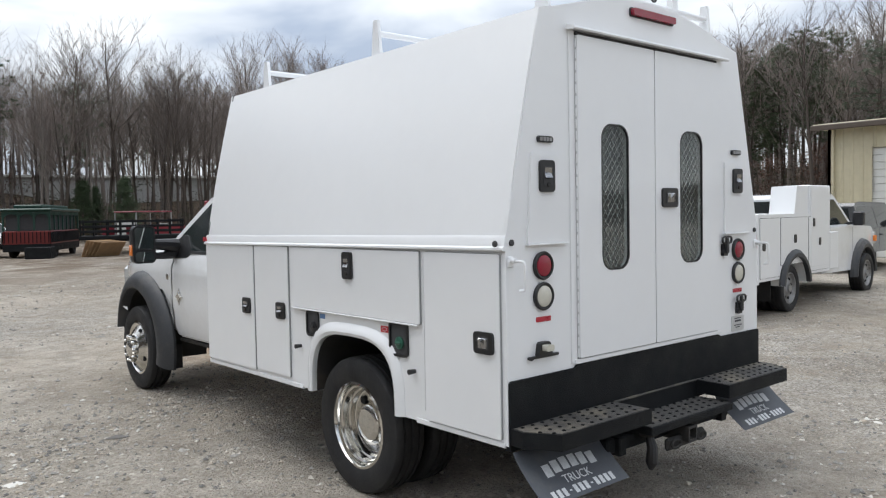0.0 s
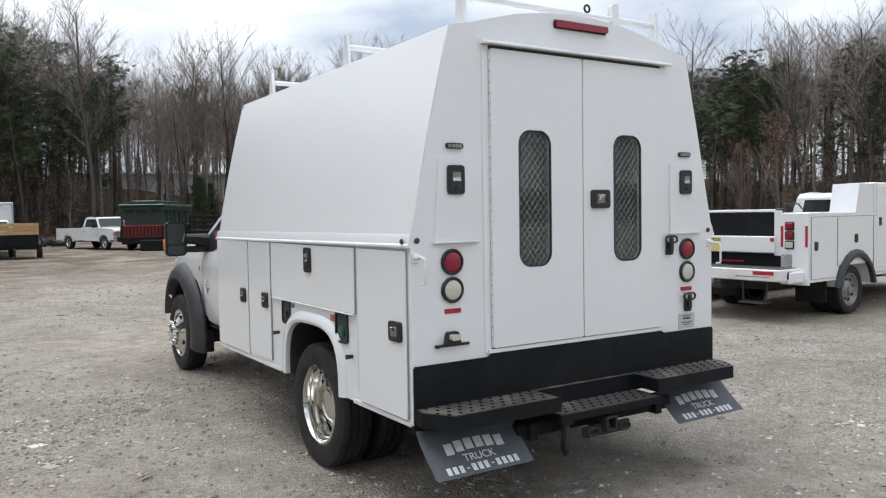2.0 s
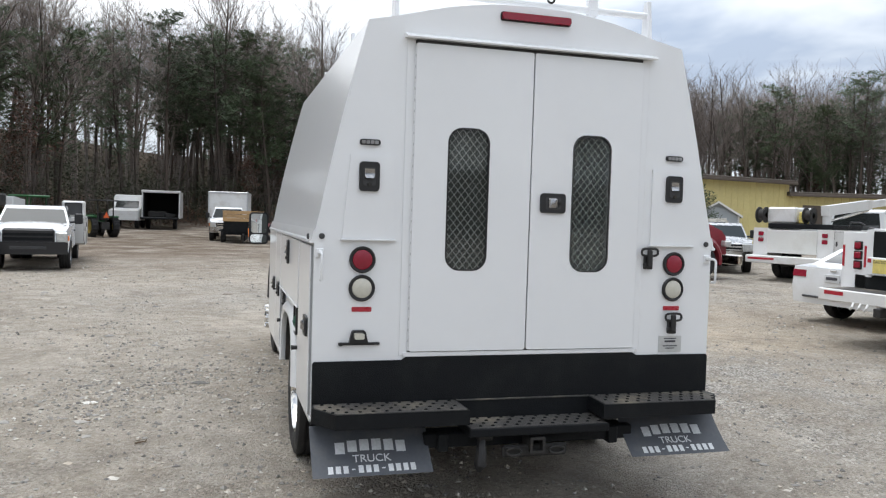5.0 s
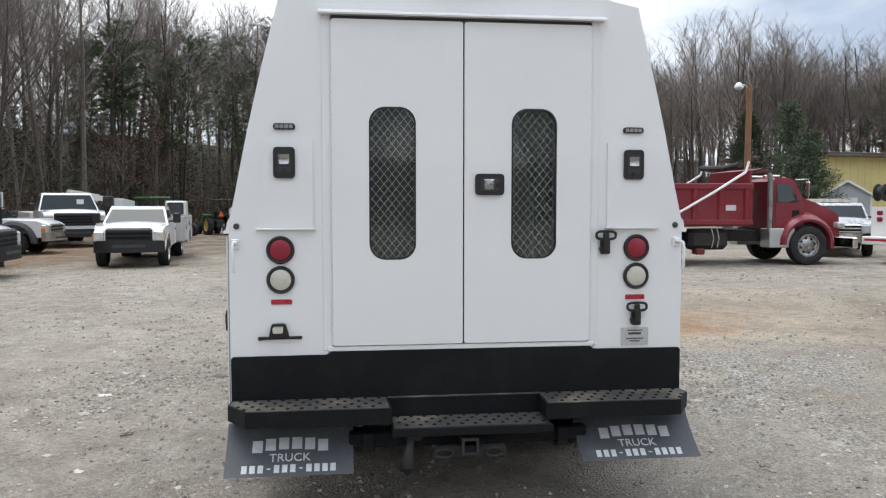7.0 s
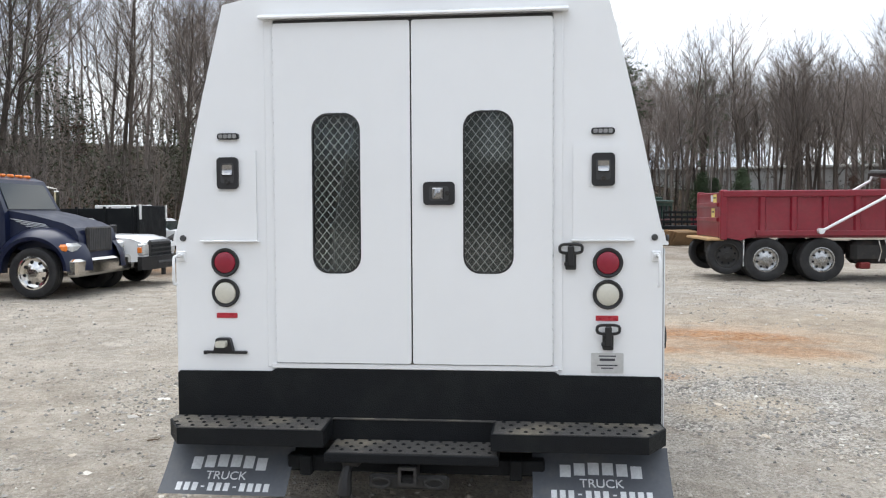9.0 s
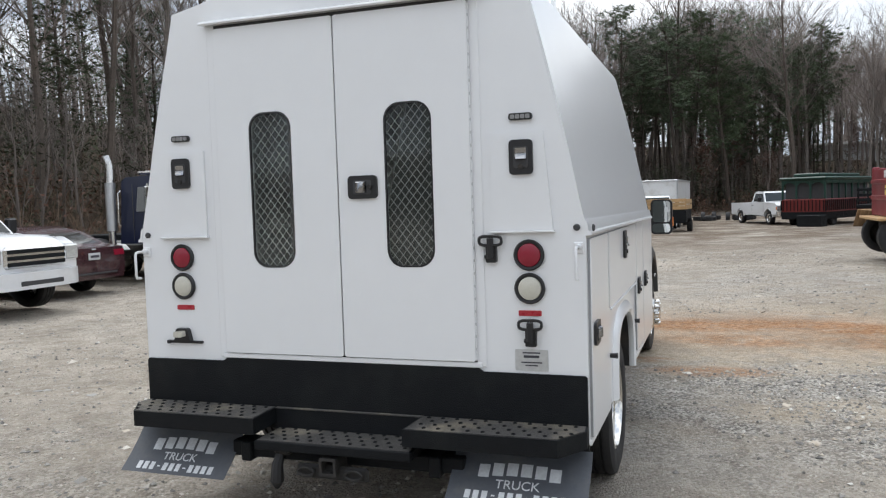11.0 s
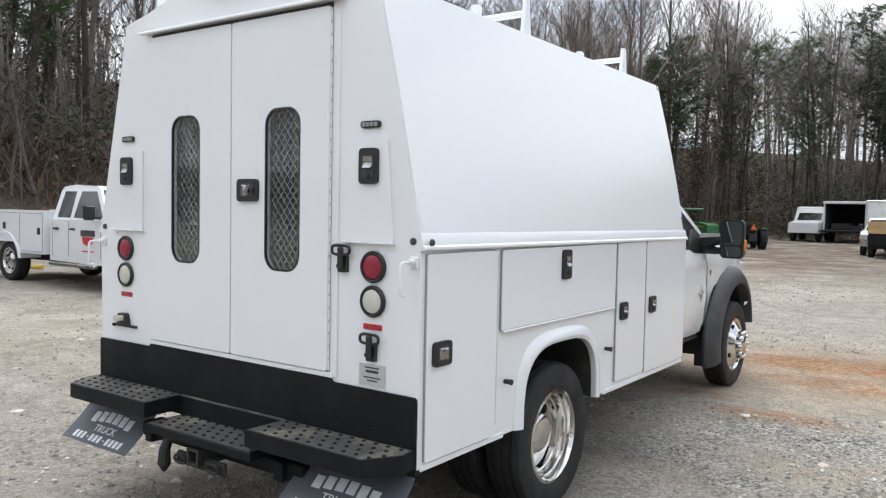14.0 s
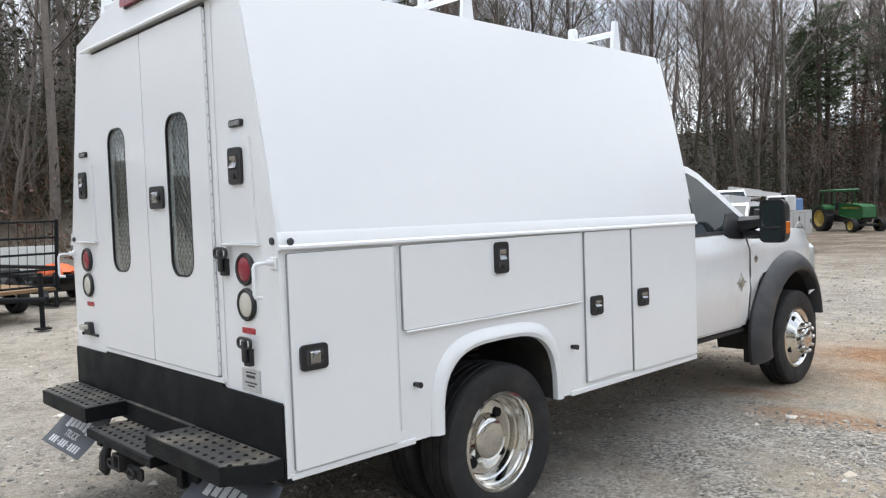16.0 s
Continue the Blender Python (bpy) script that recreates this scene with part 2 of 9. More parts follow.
PINE_BARK = mat("pine_bark", (0.066, 0.050, 0.040), 0.95, vary=0.4, scale=1.5, fine=14, bump=0.5, bump_scale=20, rand=0.25)
NEEDLE = mat("pine_needles", (0.072, 0.098, 0.052), 0.8, vary=0.5, scale=0.7, fine=8, rand=0.3)
CEDAR_GREEN = mat("cedar_foliage", (0.048, 0.072, 0.034), 0.85, vary=0.5, scale=1.5, fine=12)
THICKET = mat("evergreen_vines_and_dead_leaves", (0.046, 0.052, 0.028), 0.9, vary=0.6, scale=0.35, fine=5)
LEAF = mat("dry_russet_leaves", (0.120, 0.064, 0.045), 0.85, vary=0.5, scale=0.8, fine=10, rand=0.3)
BRUSH = mat("dry_brush_stems", (0.150, 0.105, 0.070), 0.95, vary=0.5, scale=0.6, fine=8)

# ---- mesh tools ----
from mathutils.geometry import tessellate_polygon


def finish(bm, angle=34):
    bmesh.ops.recalc_face_normals(bm, faces=bm.faces)
    for f in bm.faces:
        f.smooth = True
    lim = radians(angle)
    for e in bm.edges:
        e.smooth = len(e.link_faces) == 2 and e.calc_face_angle(0.0) < lim


def mesh_object(name, bm, material):
    finish(bm)
    me = bpy.data.meshes.new(name)
    bm.to_mesh(me)
    bm.free()
    me.materials.append(material)
    return new(name, me)


def part(name, bm, material, parent, label=""):
    ob = mesh_object(name, bm, material)
    ob.parent = parent
    return tagged(ob, label)


def thing(name, label, category, at=None, group="", kind=""):
    ob = tagged(new(name), label, category, group, kind)
    ob.empty_display_size = 0.3
    if at is not None:
        ob.matrix_world = at
    return ob


def B():
    return bmesh.new()


def box(bm, x0, x1, y0, y1, z0, z1, bevel=0.0, seg=1):
    vs = [bm.verts.new((x, y, z)) for x in (x0, x1) for y in (y0, y1) for z in (z0, z1)]
    fs = [bm.faces.new([vs[i] for i in q]) for q in ((0, 1, 3, 2), (4, 6, 7, 5), (0, 4, 5, 1), (2, 3, 7, 6), (0, 2, 6, 4), (1, 5, 7, 3))]
    if bevel:
        es = list({e for f in fs for e in f.edges})
        bmesh.ops.bevel(bm, geom=es, offset=bevel, segments=seg, affect="EDGES", profile=0.5)
    return bm


def xbox(bm, c, d, turn, bevel=0.0):
    """A box of size d, turned about z by degrees, centred on c."""
    t = B()
    box(t, -d[0] / 2, d[0] / 2, -d[1] / 2, d[1] / 2, -d[2] / 2, d[2] / 2, bevel)
    return merge(bm, t, pose(*c, 0, 0, turn))


def merge(bm, other, m=None):
    if m is not None:
        bmesh.ops.transform(other, matrix=m, verts=other.verts)
    table = {v: bm.verts.new(v.co) for v in other.verts}
    for f in other.faces:
        bm.faces.new([table[v] for v in f.verts])
    other.free()
    return bm


def sweep(bm, pts, radius, n=8, caps=True):
    """A round tube along points; radius is one number or one a point."""
    pts = [Vector(p) for p in pts]
    rad = radius if isinstance(radius, (list, tuple)) else [radius] * len(pts)
    rings, side = [], None
    for i, p in enumerate(pts):
        a = (pts[min(i + 1, len(pts) - 1)] - pts[max(i - 1, 0)]).normalized()
        if side is None:
            side = a.orthogonal().normalized()
        side = (side - a * side.dot(a)).normalized()
        up = a.cross(side)
        rings.append([bm.verts.new(p + rad[i] * (math.cos(k * math.tau / n) * side + math.sin(k * math.tau / n) * up)) for k in range(n)])
    for r0, r1 in zip(rings, rings[1:]):
        for k in range(n):
            bm.faces.new((r0[k], r0[(k + 1) % n], r1[(k + 1) % n], r1[k]))
    if caps:
        bm.faces.new(rings[0][::-1])
        bm.faces.new(rings[-1])
    return bm


def lathe(bm, profile, centre, axis="x", n=32, sign=1):
    """Turns (radius, offset) pairs about an axis through centre."""
    c = Vector(centre)
    a, u, v = {"x": (Vector((1, 0, 0)), Vector((0, 1, 0)), Vector((0, 0, 1))), "y": (Vector((0, 1, 0)), Vector((1, 0, 0)), Vector((0, 0, 1))), "z": (Vector((0, 0, 1)), Vector((1, 0, 0)), Vector((0, 1, 0)))}[axis]
    rings = []
    for r, h in profile:
        if r < 1e-5:
            rings.append([bm.verts.new(c + a * h * sign)])
        else:
            rings.append([bm.verts.new(c + a * h * sign + r * (math.cos(k * math.tau / n) * u + math.sin(k * math.tau / n) * v)) for k in range(n)])
    for r0, r1 in zip(rings, rings[1:]):
        for k in range(n):
            q = [r0[k % len(r0)], r0[(k + 1) % len(r0)], r1[(k + 1) % len(r1)], r1[k % len(r1)]]
            q = list(dict.fromkeys(q))
            if len(q) > 2:
                bm.faces.new(q)
    return bm


def prism(bm, loops, to, w0, w1):
    """Extrudes an outline (and holes in it) of (u, v) pairs from w0 to w1; to(u, v, w) gives the place."""
    if isinstance(loops[0][0], (int, float)):
        loops = [loops]
    lo = [[bm.verts.new(to(u, v, w0)) for u, v in lp] for lp in loops]
    hi = [[bm.verts.new(to(u, v, w1)) for u, v in lp] for lp in loops]
    tris = tessellate_polygon([[Vector((u, v, 0)) for u, v in lp] for lp in loops])
    flat0, flat1 = [v for lp in lo for v in lp], [v for lp in hi for v in lp]
    for t in tris:
        for flat, order in ((flat0, t), (flat1, t[::-1])):
            try:
                bm.faces.new([flat[i] for i in order])
            except ValueError:
                pass
    for a, b in zip(lo, hi):
        for i in range(len(a)):
            j = (i + 1) % len(a)
            bm.faces.new((a[i], a[j], b[j], b[i]))
    return bm


def rounded(u0, u1, v0, v1, r, n=5):
    """A rectangle with round corners as (u, v) pairs."""
    out = []
    for cu, cv, a0 in ((u1 - r, v1 - r, 0), (u0 + r, v1 - r, 90), (u0 + r, v0 + r, 180), (u1 - r, v0 + r, 270)):
        out += [(cu + r * math.cos(radians(a0 + 90 * k / n)), cv + r * math.sin(radians(a0 + 90 * k / n))) for k in range(n + 1)]
    return out


def slab(loops, plane, at, thick, bevel=0.0, limit=30):
    """A plate: plane 'x' takes (y, z), 'y' takes (x, z), 'z' takes (x, y); from at to at + thick."""
    to = {"x": lambda u, v, w: (w, u, v), "y": lambda u, v, w: (u, w, v), "z": lambda u, v, w: (u, v, w)}[plane]
    bm = prism(B(), loops, to, at, at + thick)
    if bevel:
        far = [e for e in bm.edges if len(e.link_faces) == 2 and e.calc_face_angle(0.0) > radians(limit) and all(abs(v.co["xyz".index(plane)] - at - thick) < 1e-5 for v in e.verts)]
        bmesh.ops.bevel(bm, geom=far, offset=bevel, segments=2, affect="EDGES", profile=0.5)
    return bm


def loft(bm, rings, closed=True, caps=True):
    """Skins rings of points, all of one length."""
    rs = [[bm.verts.new(p) for p in r] for r in rings]
    n = len(rs[0])
    for a, b in zip(rs, rs[1:]):
        for k in range(n if closed else n - 1):
            bm.faces.new((a[k], a[(k + 1) % n], b[(k + 1) % n], b[k]))
    if caps and closed:
        bm.faces.new(rs[0][::-1])
        bm.faces.new(rs[-1])
    return bm


def tyre_profile(r, w, share=0.65):
    """Tyre section as (radius, offset across), with grooves in the tread."""
    h = w / 2
    p = [(r * (share + 0.01), -h * 0.86), (r * (share + 0.08), -h * 1.0), (r * 0.88, -h * 1.03), (r * 0.965, -h * 0.93), (r * 0.99, -h * 0.80)]
    for c in (-0.48, 0.0, 0.48):
        p += [(r, h * (c - 0.09)), (r * 0.972, h * (c - 0.06)), (r * 0.972, h * (c + 0.06)), (r, h * (c + 0.09))]
    p += [(r * 0.99, h * 0.80), (r * 0.965, h * 0.93), (r * 0.88, h * 1.03), (r * (share + 0.08), h * 1.0), (r * (share + 0.01), h * 0.86)]
    return p


def wheel(parent, x, y, r, w, style="steel", rim=None, outward=1, n=32, sink=0.0, share=0.65):
    """A wheel with tyre, rim and hub, its outer face towards outward * x; sink lowers its hub."""
    hz = r - sink
    bm = lathe(B(), tyre_profile(r, w, share), (x, y, hz), "x", n, outward)
    tyre = part("wheel", bm, RUBBER, parent)
    rr, h = r * share, w / 2
    rim_m = rim or CHROME_OLD
    if style == "dish":
        prof = [(rr, h * 0.72), (rr * 1.03, h * 0.9), (rr * 0.97, h * 0.94), (rr * 0.935, h * 0.80), (rr * 0.92, h * 0.52), (rr * 0.88, h * 0.46), (rr * 0.85, h * 0.10), (rr * 0.81, h * 0.04), (rr * 0.78, -h * 0.24), (rr * 0.72, -h * 0.30), (rr * 0.52, -h * 0.24), (rr * 0.46, -h * 0.06), (rr * 0.44, h * 0.18), (rr * 0.39, h * 0.27), (rr * 0.28, h * 0.30), (0, h * 0.31)]
    elif style == "bulge":
        prof = [(rr, h * 0.72), (rr * 1.03, h * 0.9), (rr * 0.97, h * 0.95), (rr * 0.92, h * 0.80), (rr * 0.88, h * 0.76), (rr * 0.78, h * 0.95), (rr * 0.58, h * 1.25), (rr * 0.54, h * 1.34), (rr * 0.36, h * 1.38), (rr * 0.33, h * 1.72), (rr * 0.26, h * 1.84), (0, h * 1.86)]
    else:
        prof = [(rr, h * 0.7), (rr * 1.02, h * 0.88), (rr * 0.95, h * 0.9), (rr * 0.88, h * 0.55), (rr * 0.7, h * 0.42), (rr * 0.42, h * 0.62), (rr * 0.36, h * 0.7), (rr * 0.26, h * 0.74), (rr * 0.24, h * 0.95), (0, h * 0.97)]
    part("rim", lathe(B(), prof, (x, y, hz), "x", n, outward), rim_m, tyre)
    count, hr, hx = {"dish": (4, 0.10, -0.26), "bulge": (4, 0.10, 0.93)}.get(style, (8, 0.09, 0.5))
    at = {"dish": 0.60, "bulge": 0.74}.get(style, 0.66)
    for k in range(count):
        a = math.tau * (k + (0.56 if style == "dish" else 0.3)) / count
        cy, cz = y + math.cos(a) * rr * at, hz + math.sin(a) * rr * at
        part("vent_hole", lathe(B(), [(0, h * hx + 0.012), (rr * hr, h * hx + 0.012), (rr * hr * 1.1, h * hx - 0.03)], (x, cy, cz), "x", 10, outward), BLACK_STEEL, tyre)
    if style == "bulge":
        count = 10 if style == "bulge" else 8
        for k in range(count):
            a = math.tau * k / count
            q = rr * (0.47 if style == "bulge" else 0.33)
            o = h * (1.36 if style == "bulge" else 0.36)
            ln = 0.055 if style == "bulge" else 0.018
            part("lug_nut", lathe(B(), [(0.019, o), (0.019, o + ln * 0.7), (0.011, o + ln), (0, o + ln)], (x, y + math.cos(a) * q, hz + math.sin(a) * q), "x", 8, outward), rim_m, tyre)
    return tyre


def lettering(words, size, material, parent, m, name="lettering"):
    """Raised letters in the built-in font, as one mesh, at the pose m."""
    cu = bpy.data.curves.new(name, "FONT")
    cu.body, cu.size, cu.align_x, cu.align_y, cu.extrude = words, size, "CENTER", "CENTER", 0.0012
    tmp = bpy.data.objects.new(name, cu)
    me = bpy.data.meshes.new_from_object(tmp)
    bpy.data.objects.remove(tmp)
    me.materials.append(material)
    ob = new(name, me)
    ob.parent = parent
    ob.matrix_local = m
    return ob

# ---- ground ----
EDGE = [(-180, 46), (-160, 50), (-145, 95), (-118, 95), (-106, 30), (-90, 22), (-70, 21), (-50, 27), (-35, 33), (-20, 45), (-5, 62), (10, 62), (25, 68), (35, 80), (50, 82), (60, 66), (75, 54), (90, 50), (104, 95), (145, 95), (160, 50), (180, 46)]
BANK = [(-180, 1.5), (-110, 3.0), (-70, 3.2), (-50, 2.2), (-30, 1.2), (-10, 0.6), (180, 0.6)]

RISE = [(-180, 5.5), (-84, 6.0), (-55, 9.0), (-22, 9.0), (-2, 6.5), (12, 5.5), (180, 5.5)]


def along(table, a):
    return float(np.interp(a, [p[0] for p in table], [p[1] for p in table]))


def edge_at(x, y):
    """Metres past the edge of the woods (negative in the yard), and the bearing in degrees from +y."""
    a = math.degrees(math.atan2(x, y))
    return math.hypot(x, y) - along(EDGE, a), a


def smooth(s):
    s = min(1.0, max(0.0, s))
    return s * s * (3 - 2 * s)


def terrain(x, y):
    s, a = edge_at(x, y)
    r = math.hypot(x, y - 2)
    z = -0.070 * (1 - smooth((r - 8) / 8))
    if s > -3:
        z += along(BANK, a) * smooth((s + 3) / 7) + along(RISE, a) * smooth((s - 2) / 48)
        z += 0.35 * smooth((s + 1) / 5) * noise.noise(Vector((x * 0.16, y * 0.16, 3.1)))
        z += 2.6 * smooth((s - 6) / 30) * noise.noise(Vector((x * 0.045, y * 0.045, 7.7)))
    if r > 16:
        z += 0.03 * smooth((r - 16) / 10) * noise.noise(Vector((x * 0.3, y * 0.3, 0)))
    return z


def ground_material():
    m = bpy.data.materials.new("gravel_and_dirt_yard")
    m.use_nodes = True
    n, l = m.node_tree.nodes, m.node_tree.links
    p = n["Principled BSDF"]
    p.inputs["Roughness"].default_value = 0.95
    p.inputs["Specular IOR Level"].default_value = 0.2
    co = n.new("ShaderNodeNewGeometry")

    def noise_node(scale, detail=5.0, rough=0.55, dist=0.0):
        t = n.new("ShaderNodeTexNoise")
        t.inputs["Scale"].default_value, t.inputs["Detail"].default_value = scale, detail
        t.inputs["Roughness"].default_value, t.inputs["Distortion"].default_value = rough, dist
        l.new(co.outputs["Position"], t.inputs["Vector"])
        return t.outputs["Fac"]

    def ramp(src, lo, hi, a=0.0, b=1.0):
        t = n.new("ShaderNodeMapRange")
        t.inputs["From Min"].default_value, t.inputs["From Max"].default_value = lo, hi
        t.inputs["To Min"].default_value, t.inputs["To Max"].default_value = a, b
        l.new(src, t.inputs["Value"])
        return t.outputs["Result"]

    def mix(fac, a, b, kind="MIX"):
        t = n.new("ShaderNodeMix")
        t.data_type, t.blend_type = "RGBA", kind
        for k, v in (("Factor", fac), ("A", a), ("B", b)):
            if isinstance(v, tuple):
                t.inputs[k].default_value = v if k != "Factor" else v[0]
            elif isinstance(v, float):
                t.inputs[k].default_value = v
            else:
                l.new(v, t.inputs[k])
        return t.outputs["Result"]

    def mult(a, b):
        t = n.new("ShaderNodeMath")
        t.operation = "MULTIPLY"
        l.new(a, t.inputs[0])
        l.new(b, t.inputs[1])
        return t.outputs["Value"]

    def patch(centre, size, turn):
        """1 at a place, fading to 0 at size metres from it, with a ragged edge."""
        mp = n.new("ShaderNodeMapping")
        mp.vector_type = "TEXTURE"
        mp.inputs["Location"].default_value = (*centre, 0)
        mp.inputs["Rotation"].default_value = (0, 0, radians(turn))
        mp.inputs["Scale"].default_value = (*size, 50)
        l.new(co.outputs["Position"], mp.inputs["Vector"])
        gr = n.new("ShaderNodeTexGradient")
        gr.gradient_type = "SPHERICAL"
        l.new(mp.outputs["Vector"], gr.inputs["Vector"])
        return gr.outputs["Fac"]

    gravel = mix(ramp(noise_node(48.0, 3, 0.7), 0.44, 0.57), (0.095, 0.086, 0.073, 1), (0.65, 0.605, 0.53, 1))
    cells = n.new("ShaderNodeTexVoronoi")
    cells.inputs["Scale"].default_value = 48.0
    l.new(co.outputs["Position"], cells.inputs["Vector"])
    hue = n.new("ShaderNodeSeparateColor")
    l.new(cells.outputs["Color"], hue.inputs["Color"])
    gravel = mix(0.62, gravel, mix(hue.outputs["Red"], (0.18, 0.167, 0.148, 1), (0.58, 0.545, 0.485, 1)))
    dirt = mix(ramp(noise_node(9.0, 6, 0.65), 0.35, 0.65), (0.34, 0.30, 0.247, 1), (0.60, 0.55, 0.475, 1))
    base = mix(ramp(noise_node(0.22, 6, 0.62, 0.6), 0.38, 0.60), gravel, dirt)
    base = mix(ramp(noise_node(0.9, 5, 0.6), 0.54, 0.72, 0.0, 0.5), base, (0.20, 0.181, 0.157, 1))
    west = ramp(patch((-12.0, 14.0), (22.0, 34.0), 12), 0.0, 0.5, 0.0, 0.62)
    base = mix(west, base, mix(ramp(noise_node(26.0, 4, 0.6), 0.34, 0.66), (0.37, 0.328, 0.272, 1), (0.62, 0.57, 0.495, 1)))
    base = mix(ramp(noise_node(2.7, 6, 0.7, 0.4), 0.36, 0.66, 0.0, 0.45), base, mix(ramp(noise_node(60.0, 3, 0.6), 0.40, 0.60), (0.15, 0.134, 0.112, 1), (0.36, 0.328, 0.28, 1)))
    base = mix(ramp(noise_node(1.3, 5, 0.65, 0.7), 0.55, 0.72, 0.0, 0.65), base, mix(ramp(noise_node(70.0, 3, 0.65), 0.4, 0.6), (0.46, 0.42, 0.36, 1), (0.74, 0.70, 0.62, 1)))
    dust_haze = mix(ramp(noise_node(36.0, 5, 0.65), 0.38, 0.62), (0.40, 0.352, 0.292, 1), (0.64, 0.585, 0.505, 1))
    base = mix(ramp(noise_node(0.5, 7, 0.68, 0.6), 0.50, 0.66, 0.0, 0.6), base, dust_haze)
    leafy = ramp(patch((-13.0, 27.0), (13.0, 16.0), -20), 0.0, 0.55, 0.0, 0.8)
    base = mix(mult(leafy, ramp(noise_node(0.8, 6, 0.65, 0.8), 0.36, 0.60)), base, mix(ramp(noise_node(20.0, 4, 0.7), 0.35, 0.65), (0.12, 0.082, 0.055, 1), (0.29, 0.215, 0.155, 1)))
    far = ramp(patch((-6.0, 44.0), (46.0, 30.0), 6), 0.0, 0.45, 0.0, 0.92)
    base = mix(mult(far, ramp(noise_node(0.5, 5, 0.6, 0.8), 0.32, 0.56)), base, (0.155, 0.118, 0.086, 1))
    rag = mult(ramp(noise_node(1.6, 8, 0.80, 1.4), 0.32, 0.50), ramp(noise_node(7.0, 5, 0.7, 0.5), 0.22, 0.52, 0.35, 1.0))
    east = mult(ramp(patch((6.0, 4.5), (6.0, 11.0), 0), 0.0, 0.5, 0.0, 0.85), ramp(noise_node(0.7, 6, 0.65, 0.6), 0.32, 0.60))
    base = mix(east, base, mix(ramp(noise_node(44.0, 4, 0.7), 0.42, 0.58), (0.19, 0.162, 0.128, 1), (0.50, 0.44, 0.36, 1)))
    clay2 = mult(ramp(patch((3.8, 8.6), (5.4, 4.4), 20), 0.0, 0.6, 0.0, 0.6), rag)
    base = mix(clay2, base, mix(ramp(noise_node(30.0, 4), 0.35, 0.65), (0.36, 0.29, 0.21, 1), (0.60, 0.51, 0.40, 1)))
    leaves = mix(ramp(noise_node(22.0, 4, 0.7), 0.36, 0.62), (0.15, 0.085, 0.045, 1), (0.36, 0.235, 0.135, 1))
    for place, size, turn, most in (((-10.2, 21.5), (2.6, 6.5), 4, 0.95), ((-16.0, 20.0), (5.0, 6.0), 0, 0.6)):
        base = mix(mult(ramp(patch(place, size, turn), 0.0, 0.5, 0.0, most), ramp(noise_node(1.4, 7, 0.75, 0.8), 0.36, 0.58)), base, leaves)
    ruts = ramp(noise_node(0.9, 6, 0.7, 1.2), 0.45, 0.62)
    for place, size, turn, most in (((-3.5, 17.8), (7.0, 1.1), 10, 0.6), ((-4.5, 24.0), (8.0, 2.2), -4, 0.7), ((-4.5, 34.0), (9.0, 4.0), 0, 0.6), ((8.4, 6.9), (1.2, 0.5), 0, 0.6)):
        base = mix(mult(ramp(patch(place, size, turn), 0.0, 0.5, 0.0, most), ruts), base, (0.17, 0.135, 0.100, 1))
    stony = mix(ramp(hue.outputs["Green"], 0.15, 0.85), (0.14, 0.135, 0.126, 1), (0.58, 0.56, 0.52, 1))
    for place, size, turn, most in (((1.5, 3.5), (2.3, 2.2), 0, 0.85), ((3.5, 4.4), (2.6, 2.0), 20, 0.6), ((5.0, 1.5), (4.5, 4.5), 0, 0.55), ((-3.0, -0.5), (3.0, 3.2), 0, 0.45), ((2.5, 12.0), (9.0, 3.5), 5, 0.5)):
        base = mix(mult(ramp(patch(place, size, turn), 0.0, 0.55, 0.0, most), ramp(noise_node(1.1, 6, 0.7, 0.5), 0.34, 0.58)), base, stony)
    tan = mix(ramp(noise_node(24.0, 5, 0.65), 0.36, 0.64), (0.40, 0.335, 0.25, 1), (0.60, 0.525, 0.42, 1))
    for place, size, turn, most in (((2.2, 5.9), (3.0, 1.9), 0, 0.95), ((2.6, 3.2), (0.9, 0.5), 30, 0.6), ((4.8, 6.2), (3.0, 2.2), -20, 0.8), ((1.3, 2.3), (0.6, 0.45), 0, 0.4)):
        base = mix(mult(ramp(patch(place, size, turn), 0.0, 0.55, 0.0, most), ramp(noise_node(1.7, 6, 0.7, 0.9), 0.36, 0.55)), base, tan)
    rust = mix(ramp(noise_node(14.0, 5, 0.65), 0.35, 0.65), (0.23, 0.108, 0.050, 1), (0.54, 0.320, 0.175, 1))
    for place, size, turn, most in (((1.6, 7.4), (1.3, 0.62), 3, 1.0), ((3.3, 7.4), (1.7, 0.62), -16, 1.0), ((2.0, 6.3), (0.95, 0.5), 0, 0.7), ((3.8, 6.2), (1.2, 0.6), -30, 0.6), ((1.7, 4.5), (0.75, 0.30), 4, 0.75), ((0.93, 4.97), (0.5, 0.2), 8, 0.7), ((2.6, 7.1), (3.4, 2.0), 0, 0.42)):
        clay = mult(ramp(patch(place, size, turn), 0.0, 0.5, 0.0, most), rag)
        base = mix(clay, base, rust)
    # A mottled darker patch of ground below the rear of the truck.
    dark_below_truck = mult(ramp(patch((0.0, 1.6), (2.4, 4.2), 0), 0.1, 0.6, 0.0, 0.3), ramp(noise_node(1.6, 4), 0.35, 0.6))
    base = mix(dark_below_truck, base, (0.12, 0.112, 0.10, 1))
    earth = mix(ramp(noise_node(40.0, 4, 0.7), 0.40, 0.60), (0.17, 0.145, 0.118, 1), (0.40, 0.36, 0.31, 1))
    base = mix(ramp(noise_node(1.15, 8, 0.72, 1.6), 0.52, 0.64, 0.0, 0.58), base, earth)
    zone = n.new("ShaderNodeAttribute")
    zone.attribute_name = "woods"
